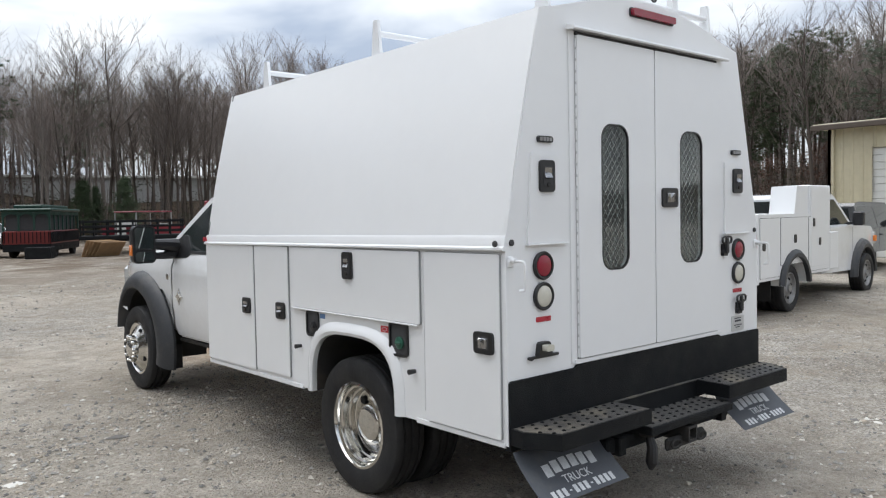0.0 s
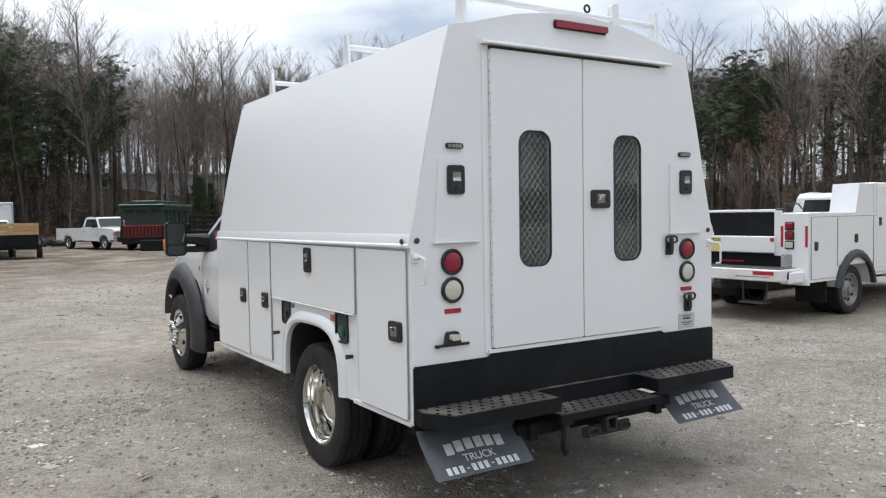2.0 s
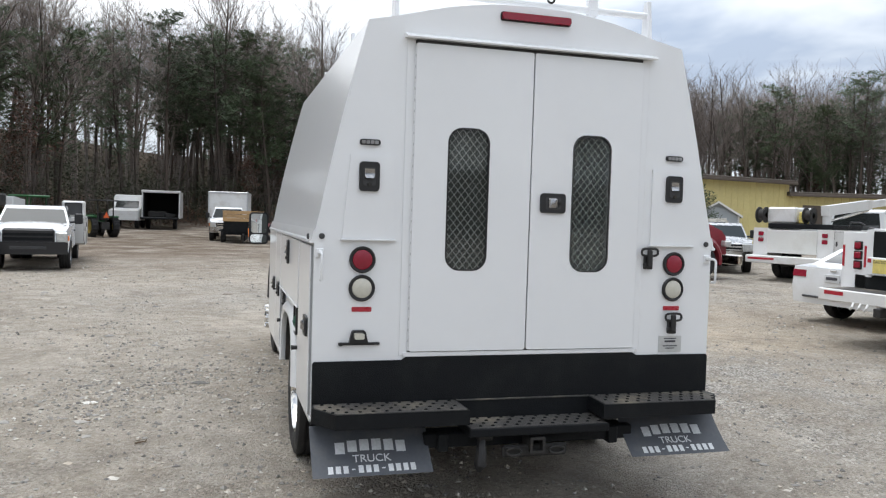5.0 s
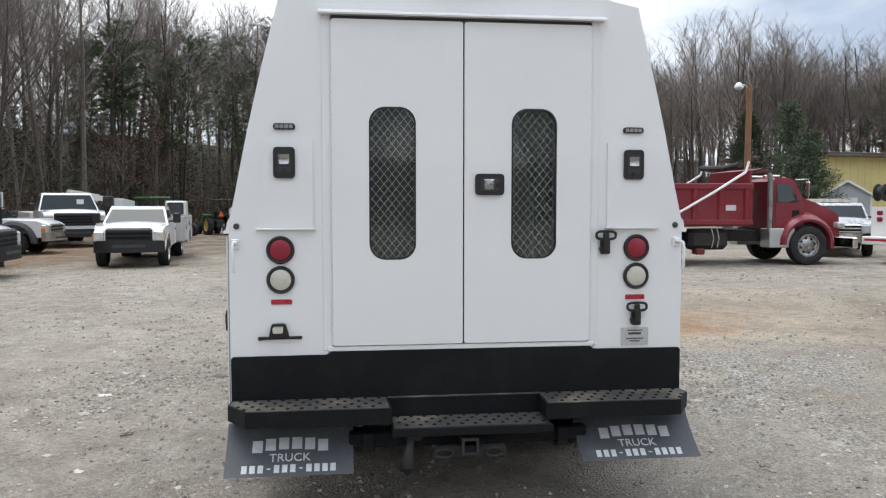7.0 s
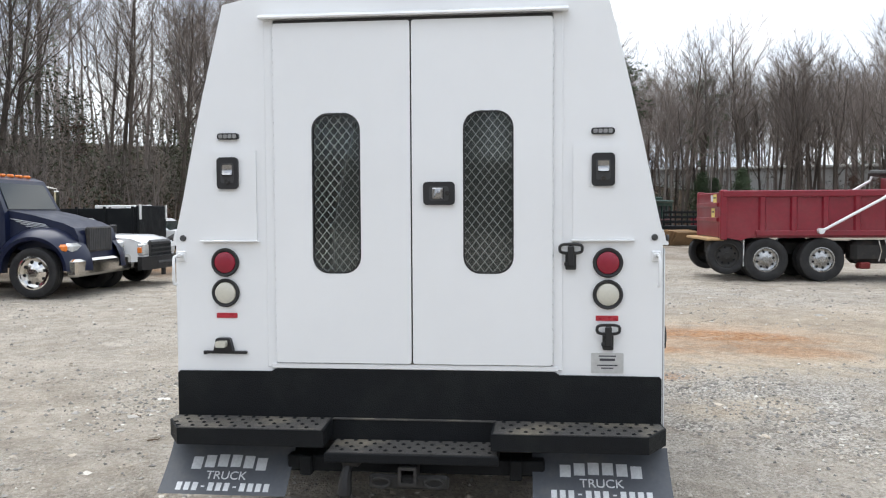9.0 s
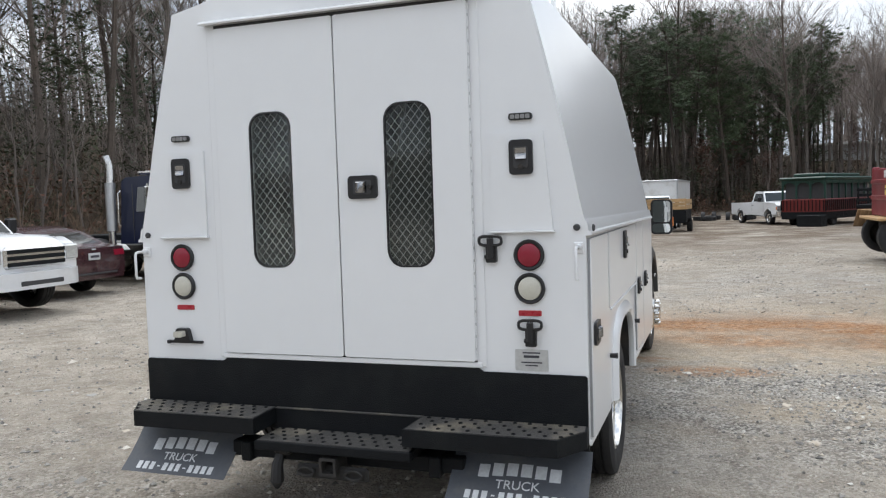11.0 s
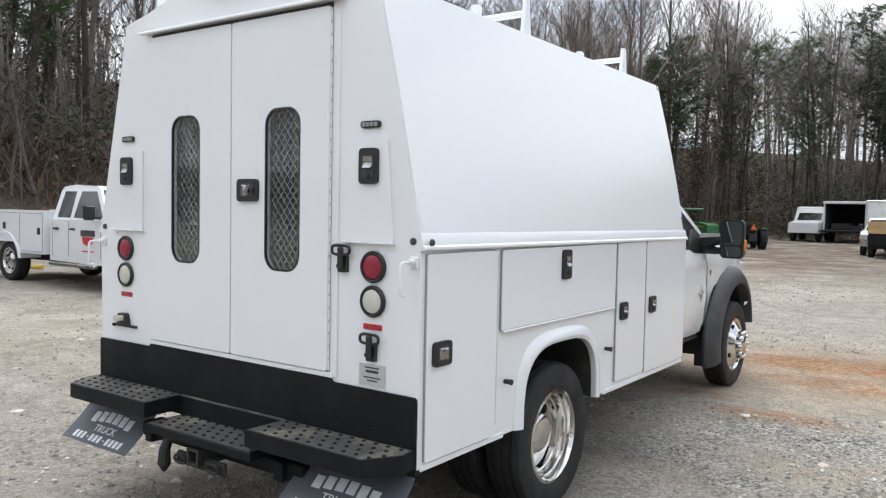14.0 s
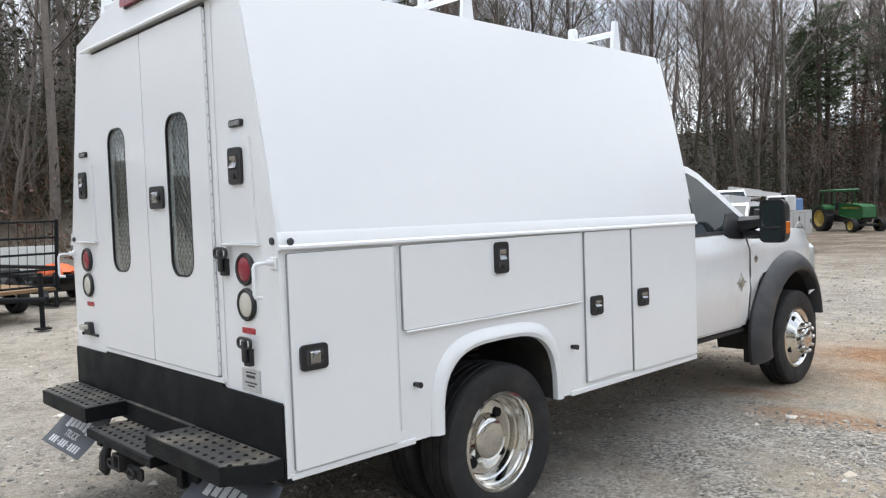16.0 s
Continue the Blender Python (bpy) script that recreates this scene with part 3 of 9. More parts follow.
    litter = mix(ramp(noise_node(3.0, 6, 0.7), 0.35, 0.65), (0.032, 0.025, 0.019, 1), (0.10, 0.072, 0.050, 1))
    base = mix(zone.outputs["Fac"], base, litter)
    for scale, dist, lo, hi, most in ((0.33, 1.0, 0.36, 0.62, 0.40), (1.9, 1.4, 0.46, 0.66, 0.42), (6.5, 0.6, 0.50, 0.70, 0.35)):
        base = mix(ramp(noise_node(scale, 7, 0.68, dist), lo, hi, 0.0, most), base, mix(1.0, base, (0.56, 0.52, 0.47, 1), "MULTIPLY"))
    base = mix(1.0, base, (1.25, 1.245, 1.245, 1), "MULTIPLY")
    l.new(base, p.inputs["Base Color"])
    bump = n.new("ShaderNodeBump")
    bump.inputs["Strength"].default_value, bump.inputs["Distance"].default_value = 1.0, 0.05
    hsum = n.new("ShaderNodeMath")
    hsum.operation = "ADD"
    l.new(noise_node(48.0, 4, 0.65), hsum.inputs[0])
    l.new(ramp(cells.outputs["Distance"], 0.0, 0.6, 0.32, 0.0), hsum.inputs[1])
    l.new(hsum.outputs["Value"], bump.inputs["Height"])
    l.new(bump.outputs["Normal"], p.inputs["Normal"])
    return m


def build_ground():
    radii = [0.0] + [1.5 * k for k in range(1, 68)] + [105, 115, 130, 150, 180, 230, 320, 500, 900, 1600, 3000]
    spokes = 144
    verts, faces, woods = [(0, 0, terrain(0, 0))], [], [0.0]
    for r in radii[1:]:
        for k in range(spokes):
            a = math.tau * k / spokes
            x, y = r * math.sin(a), r * math.cos(a)
            verts.append((x, y, terrain(x, y)))
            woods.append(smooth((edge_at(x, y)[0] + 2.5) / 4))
    for k in range(spokes):
        faces.append((0, 1 + (k + 1) % spokes, 1 + k))
    for i in range(len(radii) - 2):
        a, b = 1 + i * spokes, 1 + (i + 1) * spokes
        for k in range(spokes):
            j = (k + 1) % spokes
            faces.append((a + k, a + j, b + j, b + k))
    me = bpy.data.meshes.new("ground")
    me.from_pydata(verts, [], faces)
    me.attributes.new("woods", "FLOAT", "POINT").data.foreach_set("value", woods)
    me.materials.append(ground_material())
    me.polygons.foreach_set("use_smooth", [True] * len(me.polygons))
    tagged(new("ground", me), "gravel and dirt yard with an orange clay patch", "ground", kind="structure")


build_ground()

# ---- the white service truck ----
HW = 1.236          # half width of the lower body
LEN = 3.415         # length of the utility body
BELT = 1.50         # height of the belt rail's lower edge
FLOOR = 0.525       # lower edge of the body sides
REAR_AXLE, FRONT_AXLE, WHEEL_R, SINK = 1.39, 5.57, 0.432, 0.072


def latch(parent, plane, at, out, cu, cv, w, h, tall):
    """A black recessed paddle latch with a chrome paddle; out is the outward sign."""
    bezel = part("latch", slab([rounded(cu - w / 2, cu + w / 2, cv - h / 2, cv + h / 2, 0.02, 4)], plane, at, out * 0.014, 0.005), PLASTIC, parent, "black recessed latch with a chrome paddle")
    iw, ih = w * 0.62, h * 0.62
    part("recess", slab([rounded(cu - iw / 2, cu + iw / 2, cv - ih / 2, cv + ih / 2, 0.012, 3)], plane, at + out * 0.0142, out * 0.002), GAP, bezel)
    pad = B()
    k = {"x": lambda u, v, w_: (w_, u, v), "y": lambda u, v, w_: (u, w_, v)}[plane]
    bow = [(0.0, 0.004), (0.05, 0.012), (0.2, 0.0105), (0.4, 0.0085), (0.55, 0.0080), (0.68, 0.0105), (0.82, 0.0150), (0.93, 0.0180), (1.0, 0.004)]
    if tall:
        rings = [[k(cu + sx * w * 0.24, cv + h * (0.28 - 0.36 * q), at + out * (0.0130 + o * e)) for q, o in bow] for sx, e in ((-1, 0.6), (-0.8, 1.0), (0.8, 1.0), (1, 0.6))]
    else:
        rings = [[k(cu + w * (-0.22 + 0.38 * q), cv + sx * h * 0.24, at + out * (0.0130 + o * e)) for q, o in bow] for sx, e in ((-1, 0.6), (-0.8, 1.0), (0.8, 1.0), (1, 0.6))]
    part("paddle", loft(pad, rings), LATCH_CHROME, bezel)
    cyl = B()
    c = k(cu, cv - h * 0.27, at + out * 0.016) if tall else k(cu + w * 0.27, cv, at + out * 0.016)
    lathe(cyl, [(0.012, 0), (0.012, 0.008), (0.005, 0.009), (0, 0.006)], c, plane, 10, out)
    part("lock", cyl, STEEL_DARK, bezel)
    return bezel


def panel_door(parent, name, plane, at, out, loop, gap=0.0022, thick=0.012):
    """A proud sheet-metal door over a thin dark gasket."""
    us, vs = [p[0] for p in loop], [p[1] for p in loop]
    cu, cv = (min(us) + max(us)) / 2, (min(vs) + max(vs)) / 2
    grow = [(u + gap * (1 if u > cu else -1), v + gap * (1 if v > cv else -1)) for u, v in loop]
    door = part(name, slab([loop], plane, at + out * 0.005, out * thick, 0.004), WHITE, parent)
    part("gasket", slab([grow], plane, at + out * 0.0005, out * 0.0110), GASKET, door)
    return door


def arch_curve(grow=0.0):
    """Half-ellipse-like wheel opening from front foot to rear foot, as (y, z)."""
    front, rear, top, foot = 1.80 + grow, 0.90 - grow, 0.94 + grow, FLOOR
    out = []
    for k in range(21):
        a = math.pi * k / 20
        c, s = math.cos(a), math.sin(a)
        e = 0.62
        y = (front + rear) / 2 + (front - rear) / 2 * math.copysign(abs(c) ** e, c)
        z = foot + (top - foot) * abs(s) ** e
        out.append((y, z))
    return out


def build_service_body(truck):
    # side skins with the wheel opening
    for s in (-1, 1):
        outline = [(0.0256, FLOOR), (0.0256, BELT + 0.045), (LEN, BELT + 0.03), (LEN, FLOOR)] + arch_curve()
        side = part("body_side", slab([outline], "x", s * HW, -s * 0.03), WHITE, truck)
        lip = []
        for grow, dx in ((0.0, -0.01), (0.0, 0.022), (0.02, 0.032), (0.05, 0.026), (0.075, 0.004), (0.075, -0.004)):
            lip.append([(s * (HW + dx), y, z) for y, z in arch_curve(grow)])
        part("wheel_lip", loft(B(), lip, closed=False, caps=False), WHITE, side)
        well = B()
        rings = [[(s * x, y, z) for y, z in arch_curve(-0.002)] for x in (HW - 0.012, 0.66)]
        loft(well, rings, closed=False, caps=False)
        part("wheel_well", well, STEEL_DARK, side)
        # belt rail with its lip
        rail = B()
        prof = [(0.0, BELT - 0.010), (0.024, BELT - 0.010), (0.027, BELT - 0.006), (0.026, BELT + 0.004), (0.014, BELT + 0.012), (0.007, BELT + 0.050), (0.0, BELT + 0.066)]
        loft(rail, [[(s * (HW + dx), y, z + dz) for dx, z in prof] for y, dz in ((-0.004, 0.008), (LEN, -0.012))])
        part("belt_rail", rail, WHITE, truck)
        bolt = B()
        lathe(bolt, [(0.016, 0), (0.016, 0.008), (0.010, 0.012), (0, 0.012)], (s * (HW + 0.024), 0.045, 1.532), "x", 12, s)
        part("rail_plug", bolt, GAP, truck, "black round plug")
        # compartment doors
        z1 = BELT - 0.02
        rear = panel_door(truck, "rear_compartment_door", "x", s * HW, s, rounded(0.035, 0.612, 0.553, z1, 0.008, 2))
        latch(rear, "x", s * (HW + 0.017), s, 0.141, 1.03, 0.140, 0.112, False)
        hinge = sweep(B(), [(s * (HW + 0.012), 0.628, 0.60), (s * (HW + 0.012), 0.628, z1 - 0.02)], 0.0032, 6)
        part("hinge", hinge, WHITE, rear)
        drop = panel_door(truck, "drop_door", "x", s * HW, s, rounded(0.662, 2.062, 1.075, z1, 0.008, 2))
        latch(drop, "x", s * (HW + 0.017), s, 1.352, 1.378, 0.105, 0.168, True)
        part("door_lip", box(B(), *sorted((s * (HW + 0.012), s * (HW + 0.026))), 0.672, 2.05, 1.062, 1.072, 0.003), WHITE, drop)
        mid = panel_door(truck, "middle_compartment_door", "x", s * HW, s, rounded(2.100, 2.575, 0.575, z1, 0.008, 2))
        latch(mid, "x", s * (HW + 0.017), s, 2.196, 1.032, 0.118, 0.116, True)
        front = panel_door(truck, "front_compartment_door", "x", s * HW, s, rounded(2.602, LEN - 0.018, 0.560, z1, 0.008, 2))
        latch(front, "x", s * (HW + 0.017), s, 2.706, 1.032, 0.118, 0.116, True)
        for y, z in ((0.729, 0.803), (1.967, 0.808)):
            peg = sweep(B(), [(s * HW, y, z), (s * (HW + 0.03), y, z), (s * (HW + 0.045), y, z)], [0.012, 0.014, 0.016], 10)
            part("bump_stop", peg, PLASTIC, side, "black rubber door bump stop")
        # sill flange
        part("sill_rail", box(B(), *sorted((s * (HW - 0.02), s * (HW + 0.006))), 0.02, 0.72, FLOOR - 0.012, FLOOR + 0.018, 0.003), WHITE, truck)
        part("sill_rail", box(B(), *sorted((s * (HW - 0.02), s * (HW + 0.006))), 1.95, LEN, FLOOR - 0.012, FLOOR + 0.018, 0.003), WHITE, truck)
        # sloping upper side
        up = B()
        lo0, hi0 = (s * (HW - 0.004), BELT + 0.055), (s * 0.968, 2.722)
        rows = []
        for k in range(9):
            t = k / 8
            bulge = 0.012 * math.sin(math.pi * t)
            x, z = lo0[0] + (hi0[0] - lo0[0]) * t + s * bulge, lo0[1] + (hi0[1] - lo0[1]) * t
            rows.append([(x, y, z - 0.008 * y) for y in np.linspace(0.006, LEN + 0.02 * t, 7)])
        loft(up, [r + [(x - s * 0.02, y, z) for x, y, z in r][::-1] for r in rows])
        part("upper_side_panel", up, WHITE, truck)
    # front wall and roof
    outline = [(-HW, FLOOR), (HW, FLOOR), (HW, BELT + 0.03), (0.968, 2.70), (-0.968, 2.70), (-HW, BELT + 0.03)]
    part("front_bulkhead", slab([outline], "y", LEN - 0.02, 0.018), LINER, truck)
    roof = B()
    xs = np.linspace(-0.968, 0.968, 17)

    def crown(x):
        a = abs(x)
        return float(np.interp(a, [0, 0.28, 0.5, 0.72, 0.76, 0.968], [2.882, 2.872, 2.835, 2.782, 2.766, 2.722]))
    loft(roof, [[(x, y, crown(x) - 0.008 * y) for x in xs] + [(x, y, crown(x) - 0.02 - 0.008 * y) for x in xs[::-1]] for y in np.linspace(0.006, LEN + 0.02, 6)])
    part("roof_panel", roof, WHITE, truck)
    part("body_floor", box(B(), -HW + 0.04, HW - 0.04, 0.05, LEN - 0.03, 0.955, 0.975), LINER, truck)
    # rear wall round the doorway
    edge = [(-HW, FLOOR), (-HW, BELT + 0.055)] + [(-0.968, 2.722)] + [(x, crown(x)) for x in np.linspace(-0.76, 0.76, 13)] + [(0.968, 2.722), (HW, BELT + 0.055), (HW, FLOOR)]
    hole = [(-0.7035, 0.885), (-0.7035, 2.632), (0.7035, 2.632), (0.7035, 0.885)]
    rear = part("rear_wall", slab([edge, hole], "y", 0.025, -0.025, 0.004, 50), WHITE, truck)
    for s in (-1, 1):
        part("door_jamb", box(B(), *sorted((s * 0.7036, s * 0.752)), -0.006, 0.0, 0.872, 2.634, 0.003), WHITE, rear)
        part("hinge_leaf", box(B(), *sorted((s * 0.6985, s * 0.7034)), -0.0160, 0.004, 0.90, 2.61), HINGE_GREY, rear)
        bead = part("hinge_knuckle", sweep(B(), [(0, 0, 0.905), (0, 0, 0.952)], 0.0045, 6), WHITE, rear)
        bead.location = (s * 0.7040, -0.0135, 0)
        for k in range(1, 28):
            nxt = new("hinge_knuckle", bead.data)
            nxt.parent, nxt.location = rear, (s * 0.7040, -0.0135, k * 0.061)
    part("drip_rail", loft(B(), [[(x, 0.0, 2.640), (x, -0.055, 2.632), (x, -0.060, 2.640), (x, -0.056, 2.650), (x, 0.0, 2.668)] for x in (-0.765, 0.775)]), WHITE, rear)
    part("door_header_gasket", box(B(), -0.70, 0.70, -0.012, 0.006, 2.618, 2.634), GAP, rear)
    part("door_sill", box(B(), -0.73, 0.73, -0.0155, 0.0, 0.868, 0.894, 0.003), WHITE, rear)
    for s, x0, x1 in ((-1, -0.700, -0.004), (1, 0.004, 0.700)):
        wx0, wx1 = (-0.505, -0.257) if s < 0 else (0.260, 0.510)
        door = part("rear_door", slab([rounded(x0, x1, 0.899, 2.616, 0.012, 3), rounded(wx0, wx1, 1.356, 2.164, 0.085, 8)], "y", 0.012, -0.034, 0.004, 50), WHITE, truck, "white rear door with a tall rounded mesh window")
        ring = slab([rounded(wx0, wx1, 1.356, 2.164, 0.085, 8), rounded(wx0 + 0.008, wx1 - 0.008, 1.364, 2.156, 0.079, 8)], "y", -0.0235, 0.012)
        part("window_seal", ring, PLASTIC, door)
        pane = part("window_pane", slab([rounded(wx0 + 0.005, wx1 - 0.005, 1.361, 2.159, 0.08, 8)], "y", -0.0135, 0.004), GLASS, door)
        pane.visible_shadow = False
        mesh = B()
        cx, half_w, half_h, pitch = (wx0 + wx1) / 2, 0.165, 0.44, 0.043
        for d in (-1, 1):
            k = -int(0.7 / pitch)
            while k * pitch < 0.75:
                c = k * pitch * 1.24
                k += 1
                pts = []
                for u in (-half_w, half_w):
                    v = d * 1.24 * u + c
                    pts.append((u, v))
                (ua, va), (ub, vb) = pts
                if max(va, vb) < -half_h or min(va, vb) > half_h:
                    continue

                def clip(u, v):
                    w = max(-half_h, min(half_h, v))
                    return (w - c) / (d * 1.24), w
                (ua, va), (ub, vb) = clip(ua, va), clip(ub, vb)
                if math.hypot(ub - ua, vb - va) < 0.02:
                    continue
                yy = 0.032 + d * 0.001
                nx, nz = -(vb - va), ub - ua
                ln = math.hypot(nx, nz)
                nx, nz = nx / ln * 0.0017, nz / ln * 0.0017
                ring_a = [(cx + ua + nx, yy, 1.76 + va + nz), (cx + ua - nx, yy, 1.76 + va - nz), (cx + ua, yy + 0.007, 1.76 + va)]
                ring_b = [(cx + ub + nx, yy, 1.76 + vb + nz), (cx + ub - nx, yy, 1.76 + vb - nz), (cx + ub, yy + 0.007, 1.76 + vb)]
                loft(mesh, [ring_a, ring_b])
        part("security_mesh", mesh, MESH_METAL, door, "galvanised expanded metal security mesh")
        if s > 0:
            latch(door, "y", -0.022, -1, 0.140, 1.757, 0.158, 0.115, False)
        # A dark strip stands in for the shadow in the slit between the doors.
        part("door_edge_shadow", box(B(), *sorted((s * 0.004 - 0.002, s * 0.004 + 0.002)), -0.004, 0.01, 0.90, 2.61), GAP, door)
    # corner compartments, lamps and fittings, mirrored
    for s in (-1, 1):
        x0, x1 = sorted((s * 0.800, s * 1.068))
        slant = [(s * 0.800, 1.527), (s * 1.088, 1.527), (s * 1.050, 1.985), (s * 0.800, 1.985)]
        small = part("corner_door", slab([slant if s > 0 else slant[::-1]], "y", 0.0, -0.012, 0.004), WHITE, truck)
        part("corner_door_lip", box(B(), *sorted((s * 0.79, s * 1.096)), -0.026, -0.001, 1.516, 1.526, 0.002), WHITE, small)
        latch(small, "y", -0.012, -1, s * 0.946, 1.868, 0.112, 0.162, True)
        led = part("marker_light", slab([rounded(s * 0.945 - 0.057, s * 0.945 + 0.057, 2.040, 2.072, 0.014, 4)], "y", 0.0, -0.014, 0.004), PLASTIC, truck, "small dark marker light with four lenses")
        for k in range(4):
            part("lens", slab([rounded(s * 0.945 - 0.047 + k * 0.0242, s * 0.945 - 0.027 + k * 0.0242, 2.046, 2.066, 0.005, 3)], "y", -0.0142, -0.004, 0.001), RIM_DULL, led)
        for z, lens, label in ((1.411, RED_LENS, "round red tail light in a black rubber grommet"), (1.254, CLEAR_LENS, "round cream reversing light in a black rubber grommet")):
            g = part("tail_light", lathe(B(), [(0.072, 0.0), (0.074, 0.012), (0.068, 0.020), (0.058, 0.018), (0.055, 0.008), (0.04, 0.006)], (s * 0.971, 0.0, z), "y", 28, -1), PLASTIC, truck, label)
            part("lens", lathe(B(), [(0.056, 0.009), (0.054, 0.016), (0.04, 0.021), (0.02, 0.024), (0, 0.025)], (s * 0.971, 0.0, z), "y", 28, -1), lens, g)
        part("reflector", slab([rounded(s * 0.968 - 0.055, s * 0.968 + 0.055, 1.123, 1.149, 0.004, 2)], "y", 0.0, -0.004, 0.001), REFLECTOR, truck, "red reflective strip")
        plug = lathe(B(), [(0.016, 0), (0.016, 0.008), (0.010, 0.012), (0, 0.012)], (s * 1.196, 0.0, 1.536), "y", 12, -1)
        part("corner_plug", plug, GAP, truck, "black round plug")
        # fold-out grab handle at the corner
        hx = s * 1.205
        grab = sweep(B(), [(hx, 0.0, 1.445), (hx, -0.075, 1.447), (hx, -0.096, 1.442), (hx, -0.102, 1.428), (hx, -0.102, 1.318), (hx, -0.098, 1.306), (hx, -0.066, 1.303)], 0.0075, 8)
        handle = part("grab_handle", grab, WHITE, truck, "white bent-rod grab handle")
        part("bracket", box(B(), hx - 0.024, hx + 0.022, -0.010, 0.0, 1.415, 1.470, 0.005), WHITE, handle)
        part("collar", lathe(B(), [(0.014, 0.0), (0.014, 0.035), (0.009, 0.04)], (hx, 0.0, 1.447), "y", 12, -1), WHITE, handle)
    # licence lamp bracket, straps, data plate, third brake light
    lamp = part("licence_lamp", box(B(), -1.093, -0.862, -0.014, 0.0, 0.938, 0.953, 0.003), PLASTIC, truck, "black licence plate lamp bracket")
    hood = [(-1.035, 0.953), (-0.930, 0.953), (-0.945, 1.014), (-0.955, 1.022), (-1.012, 1.022), (-1.022, 1.014)]
    part("hood", slab([hood], "y", 0.0, -0.03, 0.004), PLASTIC, lamp)
    part("lens", slab([rounded(-1.012, -0.958, 0.978, 1.010, 0.008, 3)], "y", -0.0302, -0.035, 0.004), CLEAR_LENS, lamp)
    part("foot", xbox(B(), (-1.08, -0.016, 0.945), (0.02, 0.02, 0.02), 0, 0.004), PLASTIC, lamp)
    for x, z in ((0.790, 1.445), (0.972, 1.048)):
        st = part("rubber_hold_down", slab([rounded(x - 0.026, x + 0.026, z - 0.068, z + 0.01, 0.006, 2)], "y", 0.0, -0.022, 0.004), PLASTIC, truck, "black rubber door hold-down")
        loop = sweep(B(), [(x + 0.055 * math.copysign(abs(math.cos(a)) ** 0.6, math.cos(a)), -0.03, z + 0.036 + 0.022 * math.copysign(abs(math.sin(a)) ** 0.6, math.sin(a))) for a in np.linspace(0, math.tau, 25)], 0.0075, 6, caps=False)
        part("pull_ring", loop, PLASTIC, st)
        part("hook", box(B(), x - 0.016, x + 0.016, -0.04, -0.022, z - 0.05, z + 0.05, 0.005), PLASTIC, st)
        part("keeper", box(B(), x - 0.032, x + 0.012, -0.03, -0.001, z - 0.05, z - 0.03, 0.004), PLASTIC, st)
    tag = part("data_plate", slab([rounded(0.891, 1.049, 0.862, 0.964, 0.006, 3)], "y", 0.0, -0.004, 0.001), PLATE, truck, "brushed metal data plate with small dark print")
    for zz, w in ((0.948, 0.085), (0.930, 0.075), (0.902, 0.10), (0.888, 0.06)):
        part("print_line", box(B(), 0.97 - w / 2, 0.97 + w / 2, -0.0055, -0.004, zz - (0.006 if zz == 0.930 else 0.003), zz + (0.006 if zz == 0.930 else 0.003)), DECAL_DARK, tag)
    brake = part("brake_light", slab([rounded(-0.205, 0.215, 2.792, 2.832, 0.012, 3)], "y", -0.001, -0.03, 0.006), RED_LENS, truck, "wide red high-level brake light")
    part("base", slab([rounded(-0.212, 0.222, 2.786, 2.838, 0.014, 3)], "y", 0.0, -0.008), PLASTIC, brake)
    # fuel fillers and stickers on the driver's side
    for y, z, cap in ((1.865, 0.985, PLASTIC), (0.855, 0.985, GREEN_CAP)):
        y, z, w, h = (1.80, 0.978, 0.15, 0.175) if cap is PLASTIC else (0.865, 0.97, 0.175, 0.20)
        rim_l = [rounded(y - w / 2, y + w / 2, z - h / 2, z + h / 2, 0.03, 5), rounded(y - w / 2 + 0.014, y + w / 2 - 0.014, z - h / 2 + 0.014, z + h / 2 - 0.014, 0.024, 5)]
        cup = part("fuel_filler", slab(rim_l, "x", -HW, -0.014, 0.003), PLASTIC, truck, "black recessed fuel filler cup")
        part("back", slab([rounded(y - w / 2 + 0.008, y + w / 2 - 0.008, z - h / 2 + 0.008, z + h / 2 - 0.008, 0.024, 5)], "x", -HW - 0.001, -0.003), GAP, cup)
        part("filler_cap", lathe(B(), [(0.036, 0.0), (0.037, 0.010), (0.030, 0.014), (0.012, 0.015), (0, 0.015)], (-HW - 0.003, y - 0.008, z - 0.02), "x", 16, -1), cap, cup)
        part("cap_grip", box(B(), -HW - 0.026, -HW - 0.015, y - 0.034, y + 0.018, z - 0.027, z - 0.013, 0.003), cap, cup)
    st = part("sticker", slab([rounded(0.972, 1.045, 0.995, 1.033, 0.003, 2)], "x", -HW, -0.0015), DECAL_RED, truck, "small red sticker with a pale ring")
    ring = sweep(B(), [(-HW - 0.002, 1.008 + 0.022 * math.cos(a), 1.014 + 0.011 * math.sin(a)) for a in np.linspace(0, math.tau, 20)], 0.0016, 4, caps=False)
    part("ring", ring, DECAL_WHITE, st)
    part("sticker", slab([rounded(1.655, 1.715, 1.018, 1.05, 0.003, 2)], "x", -HW, -0.0015), DECAL_BLUE, truck, "small blue sticker")
    part("side_reflector", slab([rounded(LEN - 0.07, LEN - 0.006, BELT + 0.005, BELT + 0.038, 0.003, 2)], "x", -HW - 0.032, -0.004), REFLECTOR, truck, "red reflective tape on the belt rail")


